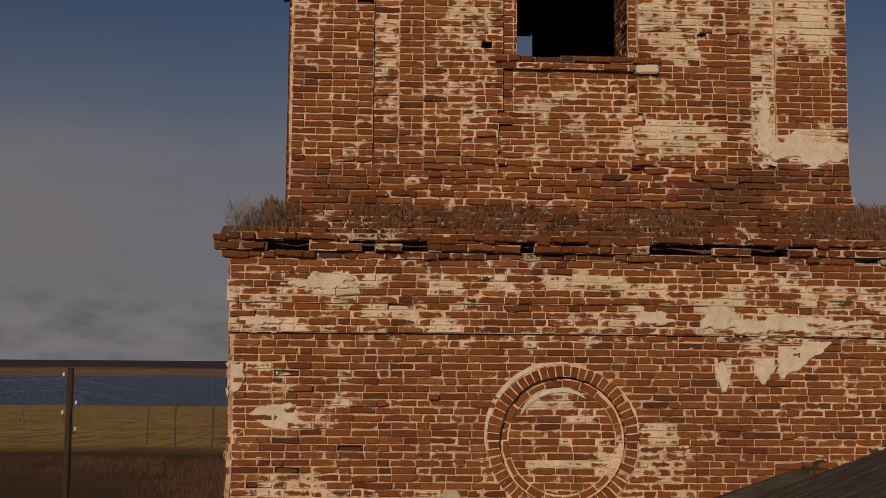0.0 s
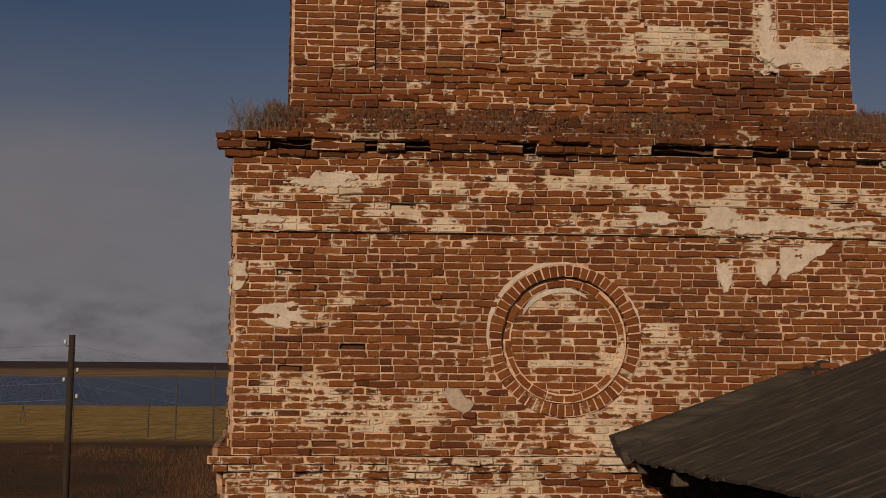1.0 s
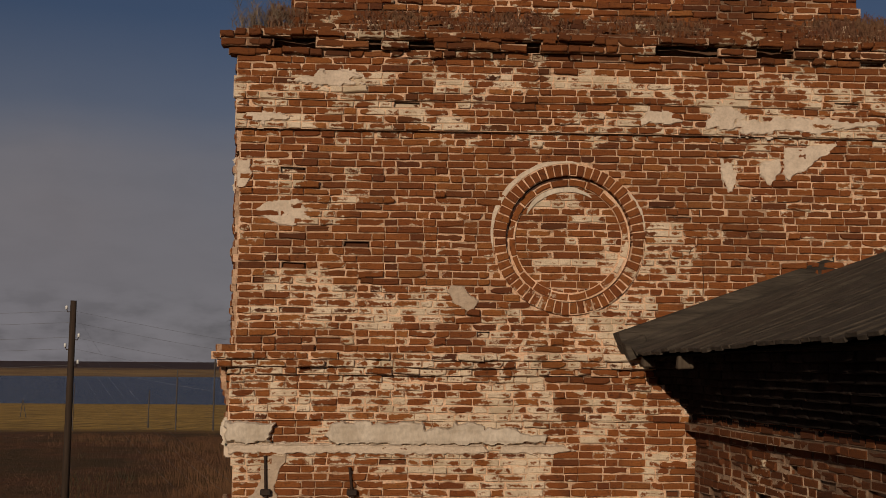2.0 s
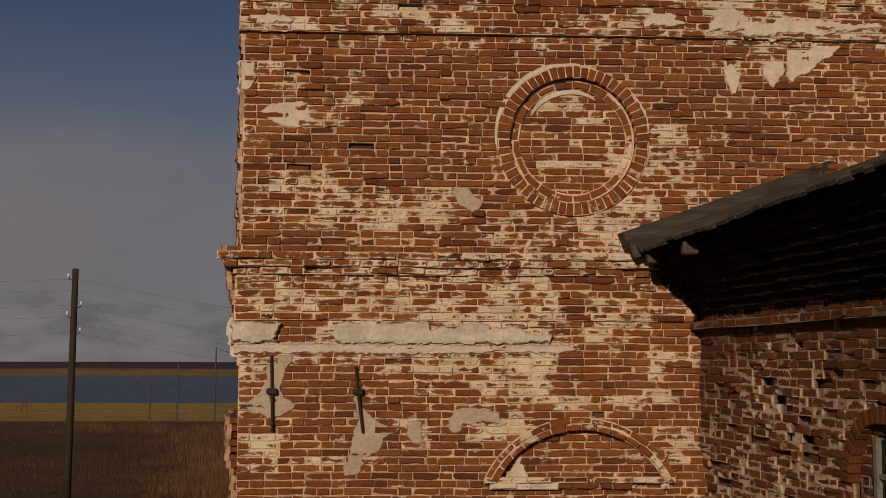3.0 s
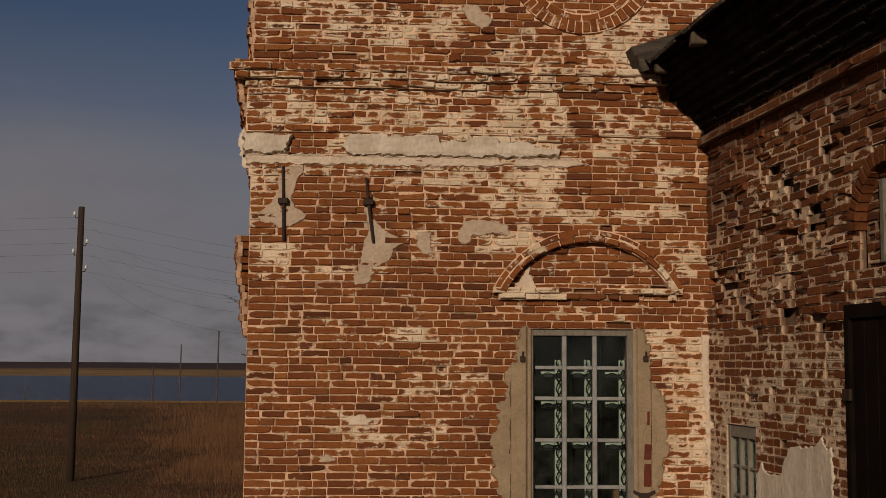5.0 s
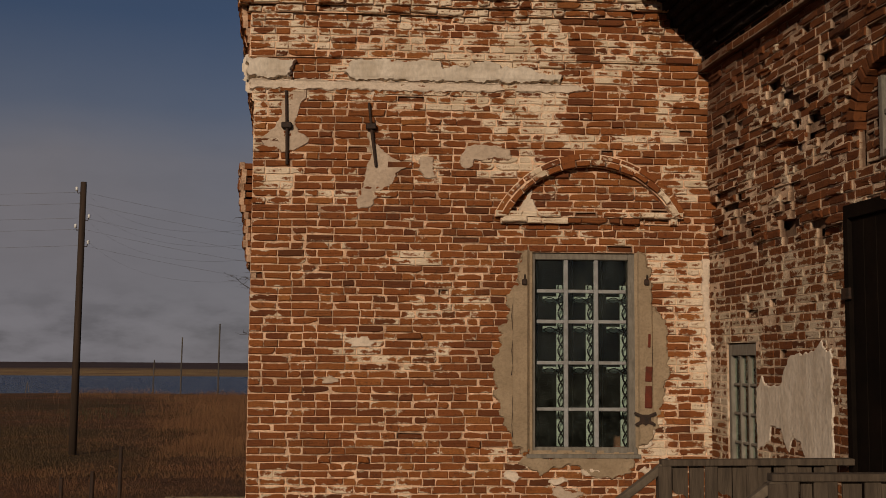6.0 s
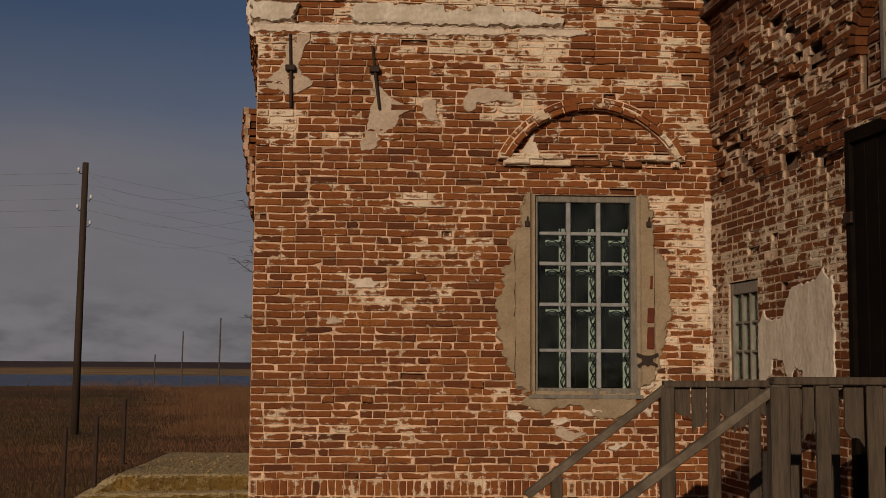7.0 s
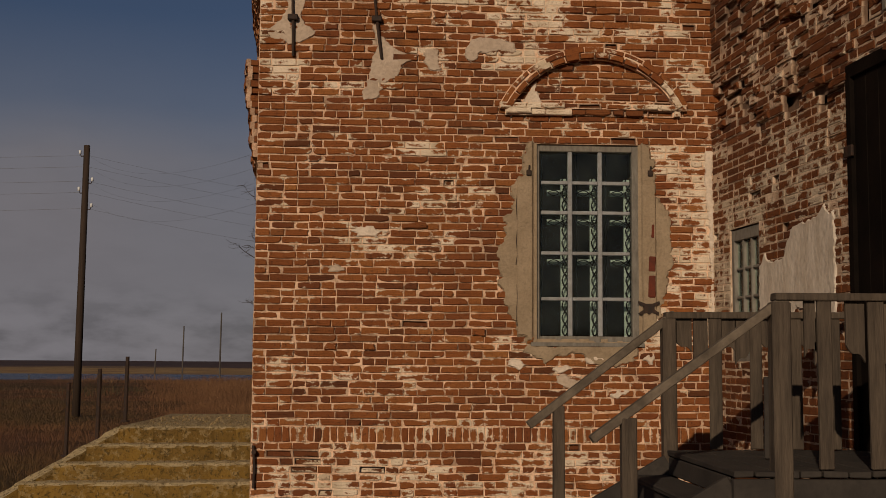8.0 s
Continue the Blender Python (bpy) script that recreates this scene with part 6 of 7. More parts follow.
# deck boards run along the wing
x = 0.62
while x < 2.20:
    w = wrng.uniform(0.13, 0.17)
    wood("deck_board", (x, Y_NEAR - 0.05, DECK_Z - 0.04 + wrng.uniform(-0.006, 0.006)), (x + w - 0.008, Y_FAR + 0.06, DECK_Z + wrng.uniform(-0.005, 0.005)), M_STAIR_WOOD)
    x += w
wood("deck_beam", (0.62, Y_NEAR - 0.04, DECK_Z - 0.20), (2.2, Y_NEAR + 0.05, DECK_Z - 0.05), M_STAIR_WOOD)
wood("deck_beam", (0.62, Y_FAR - 0.05, DECK_Z - 0.20), (2.05, Y_FAR + 0.04, DECK_Z - 0.05), M_STAIR_WOOD)
x = 0.64
while x < 2.2:                                           # skirting boards under the deck
    w = wrng.uniform(0.12, 0.18)
    wood("skirt_board", (x, Y_NEAR + 0.0, 0.0), (x + w - 0.012, Y_NEAR + 0.03, DECK_Z - 0.21), M_STAIR_WOOD)
    x += w
# steps
for k in range(5):
    xs = 0.62 - 0.26 * (k + 1)
    zt = DECK_Z - 0.175 * (k + 1)
    wood("tread", (xs - 0.03, Y_NEAR + 0.06, zt - 0.045), (xs + 0.27, Y_FAR - 0.06, zt), M_STAIR_WOOD, 0.01, None, 0.008)
    wood("riser", (xs + 0.262, Y_NEAR + 0.08, zt), (xs + 0.285, Y_FAR - 0.08, zt + 0.13), M_STAIR_WOOD)
beam("stringer", (0.66, Y_NEAR + 0.03, DECK_Z - 0.14), (-0.80, Y_NEAR + 0.03, 0.06), 0.05, 0.24, M_STAIR_WOOD)
beam("stringer", (0.66, Y_FAR - 0.03, DECK_Z - 0.14), (-0.80, Y_FAR - 0.03, 0.06), 0.05, 0.24, M_STAIR_WOOD)
# posts
for px, py, pw, top in ((0.935, Y_NEAR, 0.118, 2.09), (0.65, Y_FAR, 0.105, 2.05), (-0.02, Y_NEAR, 0.09, 1.37), (-0.20, Y_FAR, 0.085, 1.38)):
    foot = 0.0
    wood("post", (px - pw / 2, py - pw / 2, foot), (px + pw / 2, py + pw / 2, top), M_RAIL_WOOD, 0.008)
# handrails
beam("handrail", (0.90, Y_NEAR, 2.125), (wing_x(Y_NEAR) - 0.02, Y_NEAR, 2.13), 0.11, 0.05)
beam("handrail", (0.62, Y_FAR, 2.075), (wing_x(Y_FAR) - 0.01, Y_FAR, 2.085), 0.10, 0.05)
beam("handrail", (0.99, Y_NEAR, 2.13), (-0.25, Y_NEAR, 1.235), 0.085, 0.055, M_HANDRAIL)
beam("handrail", (0.70, Y_FAR, 2.09), (-0.43, Y_FAR, 1.235), 0.085, 0.06, M_HANDRAIL)


def hanging_board(xc, y, w, z_top, drop, hand):
    """A short board under the handrail, its lower end sawn to an ogee."""
    bm = bmesh.new()
    th = 0.022
    low = []
    for i in range(9):
        t = i / 8
        x = xc - w / 2 + w * t
        q = t if hand > 0 else 1 - t
        low.append((x, z_top - drop * (0.72 + 0.28 * (0.5 - 0.5 * math.cos(math.pi * q)) + 0.08 * math.sin(2 * math.pi * q))))
    rings = [[bm.verts.new((x, y + o, zz)) for x, zz in [(xc + w / 2, z_top), (xc - w / 2, z_top)] + low] for o in (-th / 2, th / 2)]
    bm.faces.new(rings[0])
    bm.faces.new(rings[1][::-1])
    k = len(rings[0])
    for i in range(k):
        j = (i + 1) % k
        bm.faces.new((rings[0][i], rings[1][i], rings[1][j], rings[0][j]))
    bmesh.ops.recalc_face_normals(bm, faces=bm.faces)
    part("hanging_board", bm, M_RAIL_WOOD, porch)


for xc, w in ((1.215, 0.085), (1.545, 0.105), (1.73, 0.09), (1.90, 0.10), (2.16, 0.11)):
    wood("baluster_board", (xc - w / 2, Y_NEAR - 0.035, 1.06), (xc + w / 2, Y_NEAR - 0.008, 2.11))
for k, (xc, w) in enumerate(((1.13, 0.07), (1.42, 0.12), (1.64, 0.08), (2.03, 0.13))):
    hanging_board(xc, Y_NEAR + 0.004, w, 2.11, 0.36 + 0.03 * (k % 3), 1 if k % 2 else -1)
for xc, w in ((1.006, 0.10), (1.32, 0.095), (1.63, 0.10), (1.93, 0.10)):
    wood("baluster_board", (xc - w / 2, Y_FAR - 0.03, 1.06), (xc + w / 2, Y_FAR - 0.004, 2.06))
for k, (xc, w) in enumerate(((0.77, 0.12), (0.90, 0.11), (1.115, 0.12), (1.225, 0.11), (1.43, 0.13), (1.53, 0.11), (1.74, 0.13), (1.84, 0.10))):
    hanging_board(xc, Y_FAR + 0.01, w, 2.06, 0.26 + 0.10 * (k % 2), -1 if k % 2 else 1)
wood("leaning_plank", (1.10, -3.9, 1.06), (1.17, -3.87, 1.62), M_STAIR_WOOD)

# ---- stepped concrete entrance on the tower's flank ----
steps = holder("concrete_steps", (0, 0, 0), "stepped concrete platform, yellowed with lichen, against the tower", "steps")
crng = random.Random(8)
for k in range(6):
    top = 0.975 - 0.18 * k
    xl, yf, n = -4.43 - 0.28 * k, 1.35 - 0.25 * k, 46
    bm = bmesh.new()
    cols = []
    for i in range(n + 1):
        xx = xl + (-2.9 - xl) * i / n
        yy = yf + 0.22 * i / n
        ed = 0.05 * noise.noise((xx * 2.4, top * 5, 1)) + 0.03 * noise.noise((xx * 9, top * 5, 3)) + crng.uniform(-0.010, 0.010)
        drop = 0.05 * max(0.0, noise.noise((xx * 2.3, top * 3, 7))) + 0.02 * max(0.0, noise.noise((xx * 11, top * 3, 7)))
        under = 0.004 + 0.012 * noise.noise((xx * 4, top * 9, 2)) + 0.5 * ed
        prof = [(under + 0.01, -0.20), (under, -0.10 - drop), (under - 0.004, -0.050 - drop), (ed * 0.6 - 0.002, -0.036 - drop), (ed + 0.004, -0.016 - drop), (0.035 + ed, -0.4 * drop), (0.12, crng.uniform(-0.006, 0.010)), (0.22, crng.uniform(-0.006, 0.012)), (0.6, crng.uniform(-0.008, 0.008)), (1.6, crng.uniform(-0.008, 0.008))]
        col = [bm.verts.new((xx, yy + o, top + h)) for o, h in prof]
        col += [bm.verts.new((xx, 4.7, top)), bm.verts.new((xx, 4.7, top - 0.20))]
        cols.append(col)
    m = len(cols[0])
    for p, q in zip(cols, cols[1:]):
        for j in range(m):
            bm.faces.new((p[j], q[j], q[(j + 1) % m], p[(j + 1) % m]))
    bm.faces.new(cols[0])
    bm.faces.new(cols[-1][::-1])
    bmesh.ops.recalc_face_normals(bm, faces=bm.faces)
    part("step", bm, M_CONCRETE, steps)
bm = bmesh.new()                                         # sloping cheek along the step ends
rows = []
for i in range(31):
    t = 5.4 * i / 30
    c = Vector((-4.43 - 0.28 * t, 1.40 - 0.25 * t, 0.965 - 0.18 * t))
    q = 0.02 * noise.noise((t * 2, 1, 1)) + 0.012 * noise.noise((t * 7, 1, 1))
    rows.append([bm.verts.new(c + Vector(o)) for o in ((0.05, 0.03, -0.24), (0.04 + q, 0.02, -0.02 + q), (-0.05 + q, 0.10, 0.0 - q), (-0.09 + q, 0.5, 0.0), (-0.10, 0.5, -0.3))])
for p, q in zip(rows, rows[1:]):
    for j in range(5):
        bm.faces.new((p[j], q[j], q[(j + 1) % 5], p[(j + 1) % 5]))
bm.faces.new(rows[0])
bm.faces.new(rows[-1][::-1])
bmesh.ops.recalc_face_normals(bm, faces=bm.faces)
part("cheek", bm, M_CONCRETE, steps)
vs, fs = [], []
for i in range(900):                                     # grit and broken bits on the treads
    k = crng.choice((0, 0, 0, 1, 2, 3, 4))
    x = crng.uniform(-4.35 - 0.28 * k, -2.95)
    y = 1.40 - 0.25 * k + 0.15 * (x + 4.43 + 0.28 * k) + (crng.uniform(0.0, 2.6) if k == 0 else crng.uniform(0.0, 0.22))
    zt, r = 0.98 - 0.18 * k, crng.uniform(0.004, 0.013) * (2.2 if crng.random() < 0.06 else 1.0)
    b = len(vs)
    for a in range(5):
        vs.append((x + r * math.cos(a * 1.257) * crng.uniform(0.7, 1.4), y + r * math.sin(a * 1.257), zt - 0.01))
    vs.append((x + crng.uniform(-r, r) * 0.4, y, zt + r * crng.uniform(0.6, 1.3)))
    fs += [(b + a, b + (a + 1) % 5, b + 5) for a in range(5)]
tagged(new("step_grit", mesh_from("step_grit", vs, fs, [M_CONCRETE])), "crumbled concrete bits lying on the steps", "rubble", kind="stuff")
for px, py, zb, zt in ((-4.76, 3.25, 0.94, 1.75), (-4.66, 1.35, 0.78, 1.61), (-5.30, 2.54, 0.56, 1.43)):
    post = holder("railing_post", (px, py, zb), "rusty iron tube post of a lost railing on concrete", "post", "railing posts")
    part("tube", tube([(0, 0, 0), (0.006, 0, zt - zb)], 0.024, 10), M_IRON, post)
    part("base_plate", tube([(0, 0, -0.005), (0, 0, 0.012)], 0.055, 10), M_IRON, post)

# ---- ledge between the stages: rubble, loose bricks and dry weeds ----
lrng = random.Random(33)
bm = bmesh.new()
NX, NY = 90, 8
grid = []
for j in range(NY + 1):
    row = []
    for i in range(NX + 1):
        u = -3.04 + 7.6 * i / NX
        t = j / NY
        yy = -0.05 + 0.60 * t
        zz = 9.80 + 0.36 * t ** 0.85 + 0.05 * noise.noise((u * 2.2, t * 2, 3)) + 0.03 * noise.noise((u * 8, t * 5, 6)) - (0.0 if -2.5 < u < 4.0 else 0.10 * t)
        row.append(bm.verts.new((u, yy, zz)))
    grid.append(row)
for j in range(NY):
    for i in range(NX):
        bm.faces.new((grid[j][i], grid[j][i + 1], grid[j + 1][i + 1], grid[j + 1][i]))
tagged(part("ledge_rubble", bm, M_DEBRIS), "ledge of crumbled brick and moss between the tower stages", "ledge", kind="structure")

vs, fs, tn, lm = [], [], [], []
for i in range(160):
    u, t = lrng.uniform(-2.5, 4.1), lrng.random()
    yy, zz = -0.06 + 0.50 * t, 9.86 + 0.40 * t
    L, W, H = lrng.uniform(0.07, 0.25), lrng.uniform(0.06, 0.12), lrng.uniform(0.03, 0.065)
    e = Euler((lrng.uniform(-0.25, 0.25), lrng.uniform(-0.12, 0.12), lrng.uniform(-0.5, 0.5)))
    m = Matrix.LocRotScale((u, yy, zz), e, None)
    b = len(vs)
    for sx, sy, sz in ((-1, -1, -1), (1, -1, -1), (1, 1, -1), (-1, 1, -1), (-1, -1, 1), (1, -1, 1), (1, 1, 1), (-1, 1, 1)):
        vs.append(m @ Vector((sx * L / 2 + lrng.uniform(-0.008, 0.008), sy * W / 2 + lrng.uniform(-0.008, 0.008), sz * H / 2)))
    fs += [tuple(b + k for k in f) for f in ((0, 3, 2, 1), (4, 5, 6, 7), (0, 1, 5, 4), (1, 2, 6, 5), (2, 3, 7, 6), (3, 0, 4, 7))]
    tn += [lrng.random() * 0.8] * 8
    lm += [lrng.uniform(0.1, 0.42)] * 8
tagged(new("loose_bricks", mesh_from("loose_bricks", vs, fs, [M_BRICK_DARK], None, {"lime": lm, "tone": tn})), "broken loose bricks strewn along the ledge", "bricks", kind="stuff")


def blades(name, spots, material, label, category, bend=0.25, width=0.006, rng=lrng, branch=0):
    """Many thin tapering stems, three-sided, each a little bent."""
    vs, fs = [], []
    for x, y, z, h in spots:
        a, lean = rng.uniform(0, 6.283), rng.uniform(0, bend) * h
        dx, dy = lean * math.cos(a), lean * math.sin(a)
        stems = [((x, y, z), (x + dx * 0.4, y + dy * 0.4, z + h * 0.55), (x + dx, y + dy, z + h))]
        for _ in range(branch):
            t = rng.uniform(0.4, 0.85)
            c = rng.uniform(0, 6.283)
            o = Vector((x + dx * t * 0.8, y + dy * t * 0.8, z + h * t))
            q = o + Vector((math.cos(c) * 0.3 * h, math.sin(c) * 0.3 * h, 0.25 * h)) * rng.uniform(0.5, 1)
            stems.append((o, (o + q) / 2 + Vector((0, 0, 0.02)), q))
        for p0, p1, p2 in stems:
            b = len(vs)
            w = width * rng.uniform(0.6, 1.3)
            for (px, py, pz), r in ((p0, w), (p1, w * 0.7)):
                for k in range(3):
                    vs.append((px + r * math.cos(2.094 * k + a), py + r * math.sin(2.094 * k + a), pz))
            vs.append(p2)
            for k in range(3):
                q = (k + 1) % 3
                fs.append((b + k, b + q, b + 3 + q, b + 3 + k))
                fs.append((b + 3 + k, b + 3 + q, b + 6))
    return tagged(new(name, mesh_from(name, vs, fs, [material])), label, category, kind="stuff")


spots = []
for i in range(6800):
    u, t = lrng.uniform(-2.6, 4.4), lrng.random() ** 0.6
    dense = 0.5 + noise.noise((u * 1.1, 2.0, 0.5))
    if lrng.random() > 1.5 * dense - 0.2:
        continue
    spots.append((u, -0.10 + 0.55 * t, 9.86 + 0.40 * t, lrng.uniform(0.03, 0.14) * (0.5 + 0.8 * dense)))
blades("ledge_weeds", spots, M_WEED, "dry reddish weeds growing along the brick ledge", "weeds", 0.8, 0.0035, lrng, 4)
spots = [(max(-2.88, lrng.gauss(-2.62, 0.14)), lrng.uniform(-0.05, 0.6), 9.85, lrng.uniform(0.08, 0.50)) for _ in range(230)]
spots += [(lrng.uniform(4.0, 4.5), lrng.uniform(-0.1, 0.5), 9.85, lrng.uniform(0.06, 0.26)) for _ in range(60)]
blades("corner_weeds", spots, M_WEED_PALE, "tall pale dry weeds on the ledge corner", "weeds", 0.8, 0.0026, lrng, 9)


def bare_tree(x, y, height, seed):
    """A leafless tree: a tapered trunk, limbs, and twigs that fork from them."""
    r = random.Random(seed)
    tree = holder("bare_tree", (x, y, land_height(x, y) - 0.1), "leafless tree standing behind the tower", "tree")

    def grow(start, d, length, radius, bend, steps=7):
        pts, q, d = [start.copy()], start.copy(), d.normalized()
        for _ in range(steps):
            q = q + d * length / steps
            d = (d + Vector((r.uniform(-bend, bend), r.uniform(-bend, bend), r.uniform(-bend, bend) + 0.03))).normalized()
            pts.append(q.copy())
        return pts, [radius * (1 - 0.85 * k / steps) for k in range(steps + 1)]

    pts, radii = grow(Vector((0, 0, 0)), Vector((0.0, 0, 1)), height, 0.13, 0.05, 10)
    part("trunk", tube(pts, radii, 10), M_TWIG, tree, smooth=True)
    for k in range(26):
        at = pts[r.randrange(4, 10)]
        a = r.uniform(0, 6.283)
        lp, lr = grow(at, Vector((math.cos(a), math.sin(a), r.uniform(0.0, 0.7))), r.uniform(0.9, 1.9), 0.030, 0.28)
        limb = part("limb", tube(lp, lr, 6), M_TWIG, tree)
        bm = bmesh.new()
        for q in lp[2:]:
            for _ in range(4):
                b = r.uniform(0, 6.283)
                tp, tr = grow(q, Vector((math.cos(b), math.sin(b), r.uniform(-0.4, 0.8))), r.uniform(0.20, 0.55), 0.008, 0.45, 4)
                piece = tube(tp, tr, 4)
                held = bpy.data.meshes.new("twig")
                piece.to_mesh(held)
                piece.free()
                bm.from_mesh(held)
                bpy.data.meshes.remove(held)
        tagged(part("twigs", bm, M_TWIG, limb), "fine bare twigs", "", "", "stuff")
    return tree


corner_bar = holder("corner_iron", (-2.80, -0.03, 0.45), "rusty iron bar with a bolt at the wall's foot", "iron bar")
part("bar", tube([(0, 0, 0), (0.004, 0, 0.22), (-0.01, 0, 0.42)], 0.014, 7), M_IRON, corner_bar)
part("bolt", tube([(0.0, 0.02, 0.36), (0.0, -0.05, 0.36)], 0.024, 8), M_IRON, corner_bar)

# ---- poles and wires ----
pole = holder("utility_pole", (-10.75, 25.0, -0.3), "tall dark wooden utility pole with white insulators", "utility pole")
part("shaft", tube([(-0.05, 0, 0), (-0.03, 0, 4.0), (0.0, 0, 8.62)], [0.122, 0.110, 0.093], 14), M_POLE, pole, smooth=True)
for k, (sx, zz) in enumerate(((-1, 8.35), (1, 7.5), (-1, 7.2), (1, 6.7))):
    part("hook", tube([(0, -0.02, zz - 0.06), (sx * 0.16, -0.02, zz - 0.08), (sx * 0.20, -0.02, zz + 0.02)], 0.014, 6), M_IRON, pole)
    part("insulator", tube([(sx * 0.20, -0.02, zz), (sx * 0.20, -0.02, zz + 0.05), (sx * 0.20, -0.02, zz + 0.09), (sx * 0.20, -0.02, zz + 0.12)], [0.045, 0.035, 0.045, 0.02], 10), M_CERAMIC, pole, smooth=True)


def wire(a, b, sag, r=0.010):
    a, b = Vector(a), Vector(b)
    pts = []
    for i in range(25):
        t = i / 24
        p = a.lerp(b, t)
        p.z -= sag * 4 * t * (1 - t)
        pts.append(p)
    tagged(part("overhead_wire", tube(pts, r, 5), M_WIRE), "thin sagging overhead wire from the wooden pole", "wire", "overhead wires")


for zz, dz in ((8.0, 0.0), (7.65, 0.0), (7.2, 0.1), (6.85, 0.1), (6.35, 0.0)):
    wire((-10.82, 24.98, zz), (-48.0, 23.0, zz - 0.3 + dz), 0.4, 0.0038)
    wire((-10.69, 24.98, zz), (14.0, 28.0, zz - 1.2 - dz), 1.0, 0.0028)

for zz, ze in ((8.0, 4.72), (7.65, 4.50), (7.2, 4.28), (6.6, 3.98)):    # and on to the tower's side
    wire((-10.69, 24.98, zz), (-3.29, 5.0, ze), 0.45, 0.0015)

for px, py, h, r in ((-19.09, 119.0, 7.9, 0.10), (-23.25, 120.0, 6.5, 0.09), (-28.08, 130.0, 4.4, 0.09), (-31.75, 110.0, 4.7, 0.05)):
    zb = land_height(px, py)
    mast = holder("far_pole", (px, py, zb - 0.2), "thin grey wooden pole standing far off in the meadow", "pole", "far poles")
    part("shaft", tube([(0, 0, 0), (0.0, 0, h * 0.5), (0.05, 0, h + 0.2)], [r, r * 0.9, r * 0.75], 8), M_FAR_POLE, mast)
px, py = -68.5, 220.0
zb = land_height(px, py)
tri = holder("timber_trestle", (px, py, zb), "small A-shaped timber trestle in the meadow", "trestle")
part("leg", tube([(-0.45, 0, 0), (0.0, 0, 3.4)], 0.09, 6), M_FAR_POLE, tri)
part("leg", tube([(0.65, 0, 0), (0.0, 0, 3.4)], 0.09, 6), M_FAR_POLE, tri)

bare_tree(-5.52, 31.0, 8.6, 6)

# ---- meadow grass and reeds ----
grng = random.Random(99)


def meadow_spot(near, far, left, right):
    """A place on the meadow, thinning out with distance; left and right are lateral slopes seen from the tower's foot."""
    d = 1.0 / grng.uniform(1.0 / far, 1.0 / near)
    x, y = -1.5 + 0.02 * d + d * grng.uniform(left, right), d - 12.2
    return x, y, d


spots, far_spots, sedge = [], [], []
for i in range(42000):
    x, y, d = meadow_spot(13.5, 70.0, -0.44, -0.12)
    if x > -6.2 and y < 5.0:
        continue
    q = 0.5 + 0.9 * noise.noise((x * 0.35, y * 0.22, 5.0))
    if grng.random() > q + 0.25:
        continue
    spots.append((x, y, land_height(x, y) - 0.01, grng.uniform(0.03, 0.12) * (0.5 + q)))
blades("meadow_grass", spots, M_GRASS_TUFT, "low red-brown autumn grass of the meadow", "grass", 0.9, 0.005, grng)
for i in range(26000):
    x, y, d = meadow_spot(30.0, 104.0, -0.44, -0.08)
    q = 0.5 + 0.9 * noise.noise((x * 0.16, y * 0.10, 5.0))
    far_spots.append((x, y, land_height(x, y) - 0.02, grng.uniform(0.03, 0.13) * (0.5 + max(0.0, q))))
blades("far_meadow_grass", far_spots, M_GRASS_TUFT, "red-brown autumn grass towards the meadow's brow", "grass", 0.7, 0.012, grng)
for i in range(2600):
    x, y, d = meadow_spot(58.0, 112.0, -0.42, -0.20)
    q = noise.noise((x * 0.22, y * 0.10, 7.0)) - 1.6 * (x / d + 0.32)
    if q > 0.12:
        sedge.append((x, y, land_height(x, y) - 0.02, grng.uniform(0.15, 0.45) * min(1.0, 0.5 + 2 * q)))
blades("sedge_clumps", sedge, M_SEDGE, "dark sedge clumps near the water", "sedge", 0.6, 0.016, grng)
spots = []
for i in range(34000):
    x, y, d = meadow_spot(36.0, 96.0, -0.31, -0.09)
    side = (x + 1.5 - 0.02 * d) / d
    q = (side + 0.225) * 9.0 + 0.75 * noise.noise((x * 0.30, y * 0.16, 1.0)) + 0.3 * noise.noise((x * 1.1, y * 0.6, 1.0))
    if grng.random() > q * 1.4:
        continue
    spots.append((x, y, land_height(x, y) - 0.02, grng.uniform(0.18, 0.80) * (0.30 + 0.85 * min(1.0, q)) * min(1.0, 0.35 + (d - 38) / 20)))
for i in range(9000):                                    # a ragged fringe along the meadow's brow
    d, side = grng.uniform(84.0, 106.0), grng.uniform(-0.46, -0.08)
    x, y = -1.5 + 0.02 * d + d * side, d - 12.2
    q = 0.12 + 1.4 * noise.noise((x * 0.26, y * 0.10, 9.0)) + 2.8 * max(0.0, side + 0.33)
    if grng.random() < q:
        spots.append((x, y, land_height(x, y) - 0.02, grng.uniform(0.15, 0.62) * (0.35 + min(1.2, q))))
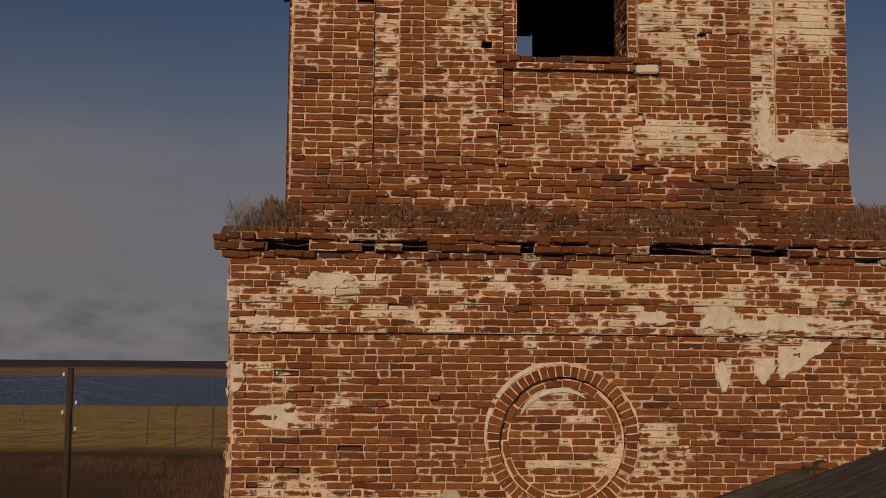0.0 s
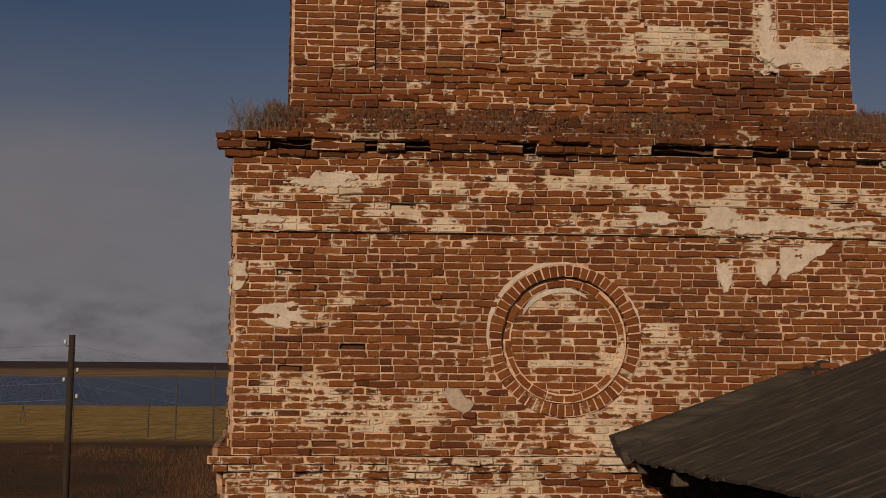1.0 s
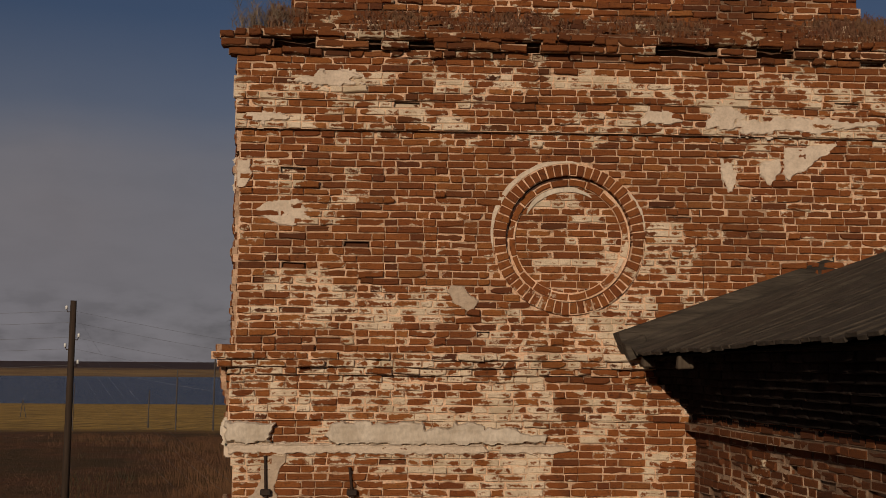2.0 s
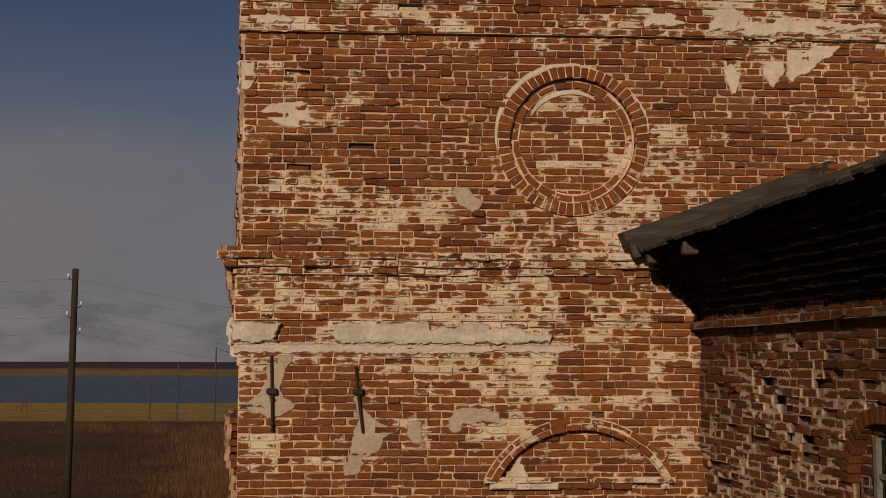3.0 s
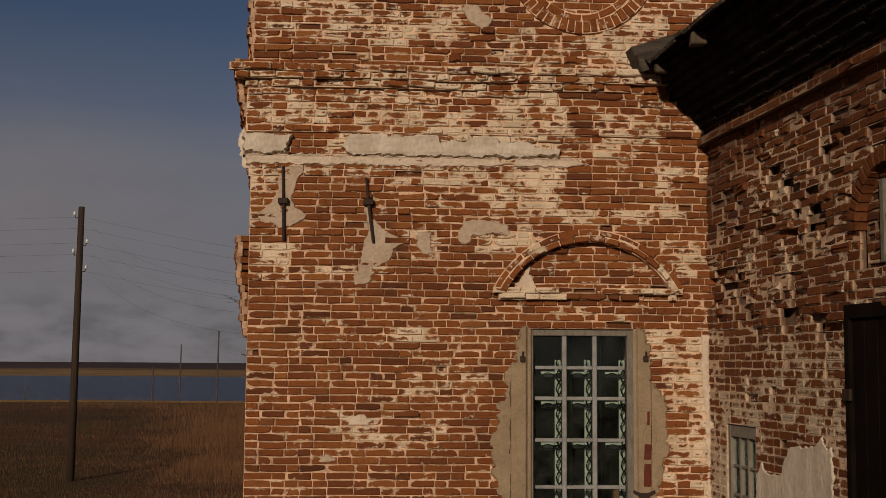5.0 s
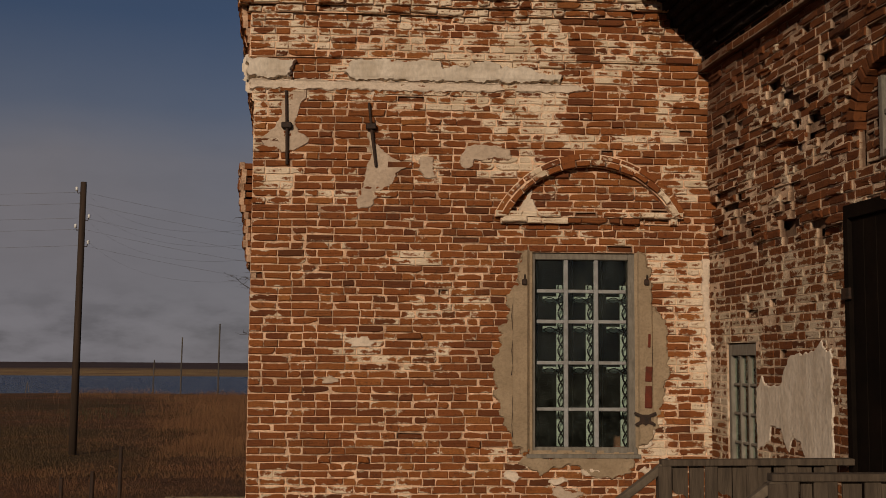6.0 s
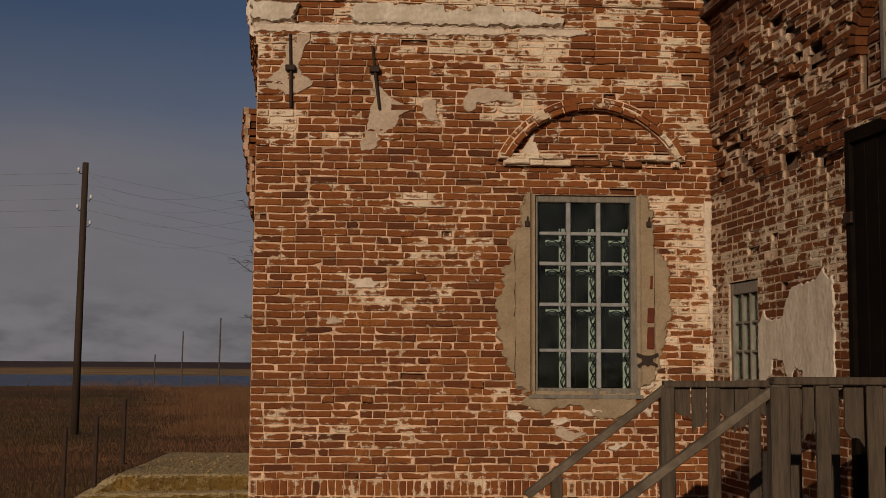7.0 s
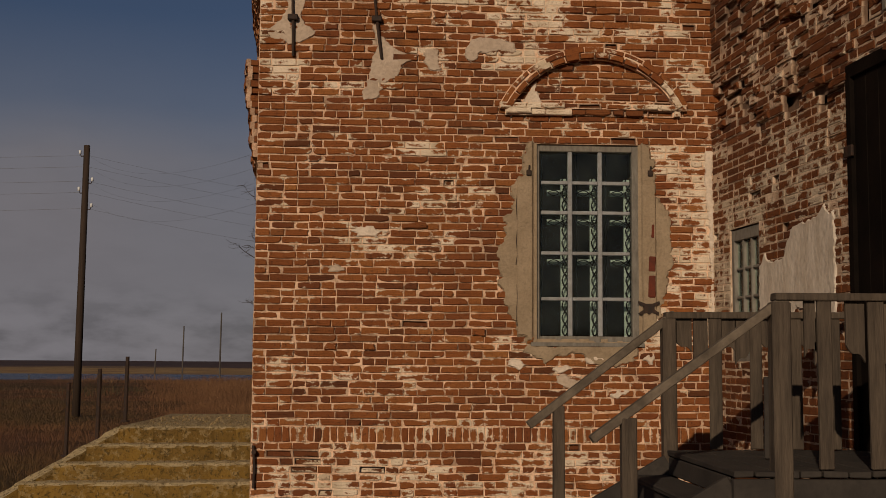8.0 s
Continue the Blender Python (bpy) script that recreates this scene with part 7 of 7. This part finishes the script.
blades("reed_bed", spots, M_REED, "tall golden-red dry reeds behind the tower", "reeds", 0.45, 0.006, grng, 1)

# ---- bricks and mortar, laid last ----
cornice.build(tower, M_BRICK_DARK, M_MORTAR, lambda u, z: False)
ledge.build(tower_up, M_BRICK_DARK, M_MORTAR_DARK, lambda u, z: False)
reveal.build(tower_up, M_BRICK_DARK, M_MORTAR_DARK, lambda u, z: False)
sill.build(tower_up, M_BRICK, M_MORTAR, lambda u, z: False)
plinth = holder("plinth", (0, 0, 0), "worn whitewashed brick plinth with an upright header course", "plinth", kind="structure")
waist = holder("waist_cornice", (0, 0, 0), "crumbling brick waist cornice with patchy whitewash", "cornice", kind="structure")
middle = holder("wall_tower_middle", (0, 0, 0), "middle part of the tower front round the blind roundel", "wall", kind="structure")
frieze = holder("frieze", (0, 0, 0), "brick frieze under the eaves with flaking whitewash", "frieze", kind="structure")
slice_of(front, -1.0, 1.06, 71).build(plinth, M_BRICK, M_MORTAR, lambda u, z: z > 0.25)
slice_of(front, 1.06, 5.60, 72).build(tower, M_BRICK, M_MORTAR, lambda u, z: -2.9 < u < -0.4 and z < 3.6)
slice_of(front, 5.60, 6.67, 73).build(waist, M_BRICK, M_MORTAR, lambda u, z: True)
slice_of(front, 6.67, 8.90, 74).build(middle, M_BRICK, M_MORTAR, lambda u, z: u < 2.2)
slice_of(front, 8.90, 9.90, 75).build(frieze, M_BRICK, M_MORTAR, lambda u, z: True)
upper.build(tower_up, M_BRICK, M_MORTAR, lambda u, z: 10.7 < z < 12.4 and u > -0.9)
cove.build(roof, M_EAVE_SHADE, M_EAVE_SHADE, lambda u, z: False)
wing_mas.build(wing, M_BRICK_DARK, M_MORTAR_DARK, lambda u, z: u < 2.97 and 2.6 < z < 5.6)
flank.build(flank_wall, M_BRICK, M_MORTAR, lambda u, z: u > 5.4 and z < 6.5)
flank_up.build(tower_up, M_BRICK, M_MORTAR, lambda u, z: False)
hood_mas.build(hood, M_BRICK, M_MORTAR, lambda u, z: True)
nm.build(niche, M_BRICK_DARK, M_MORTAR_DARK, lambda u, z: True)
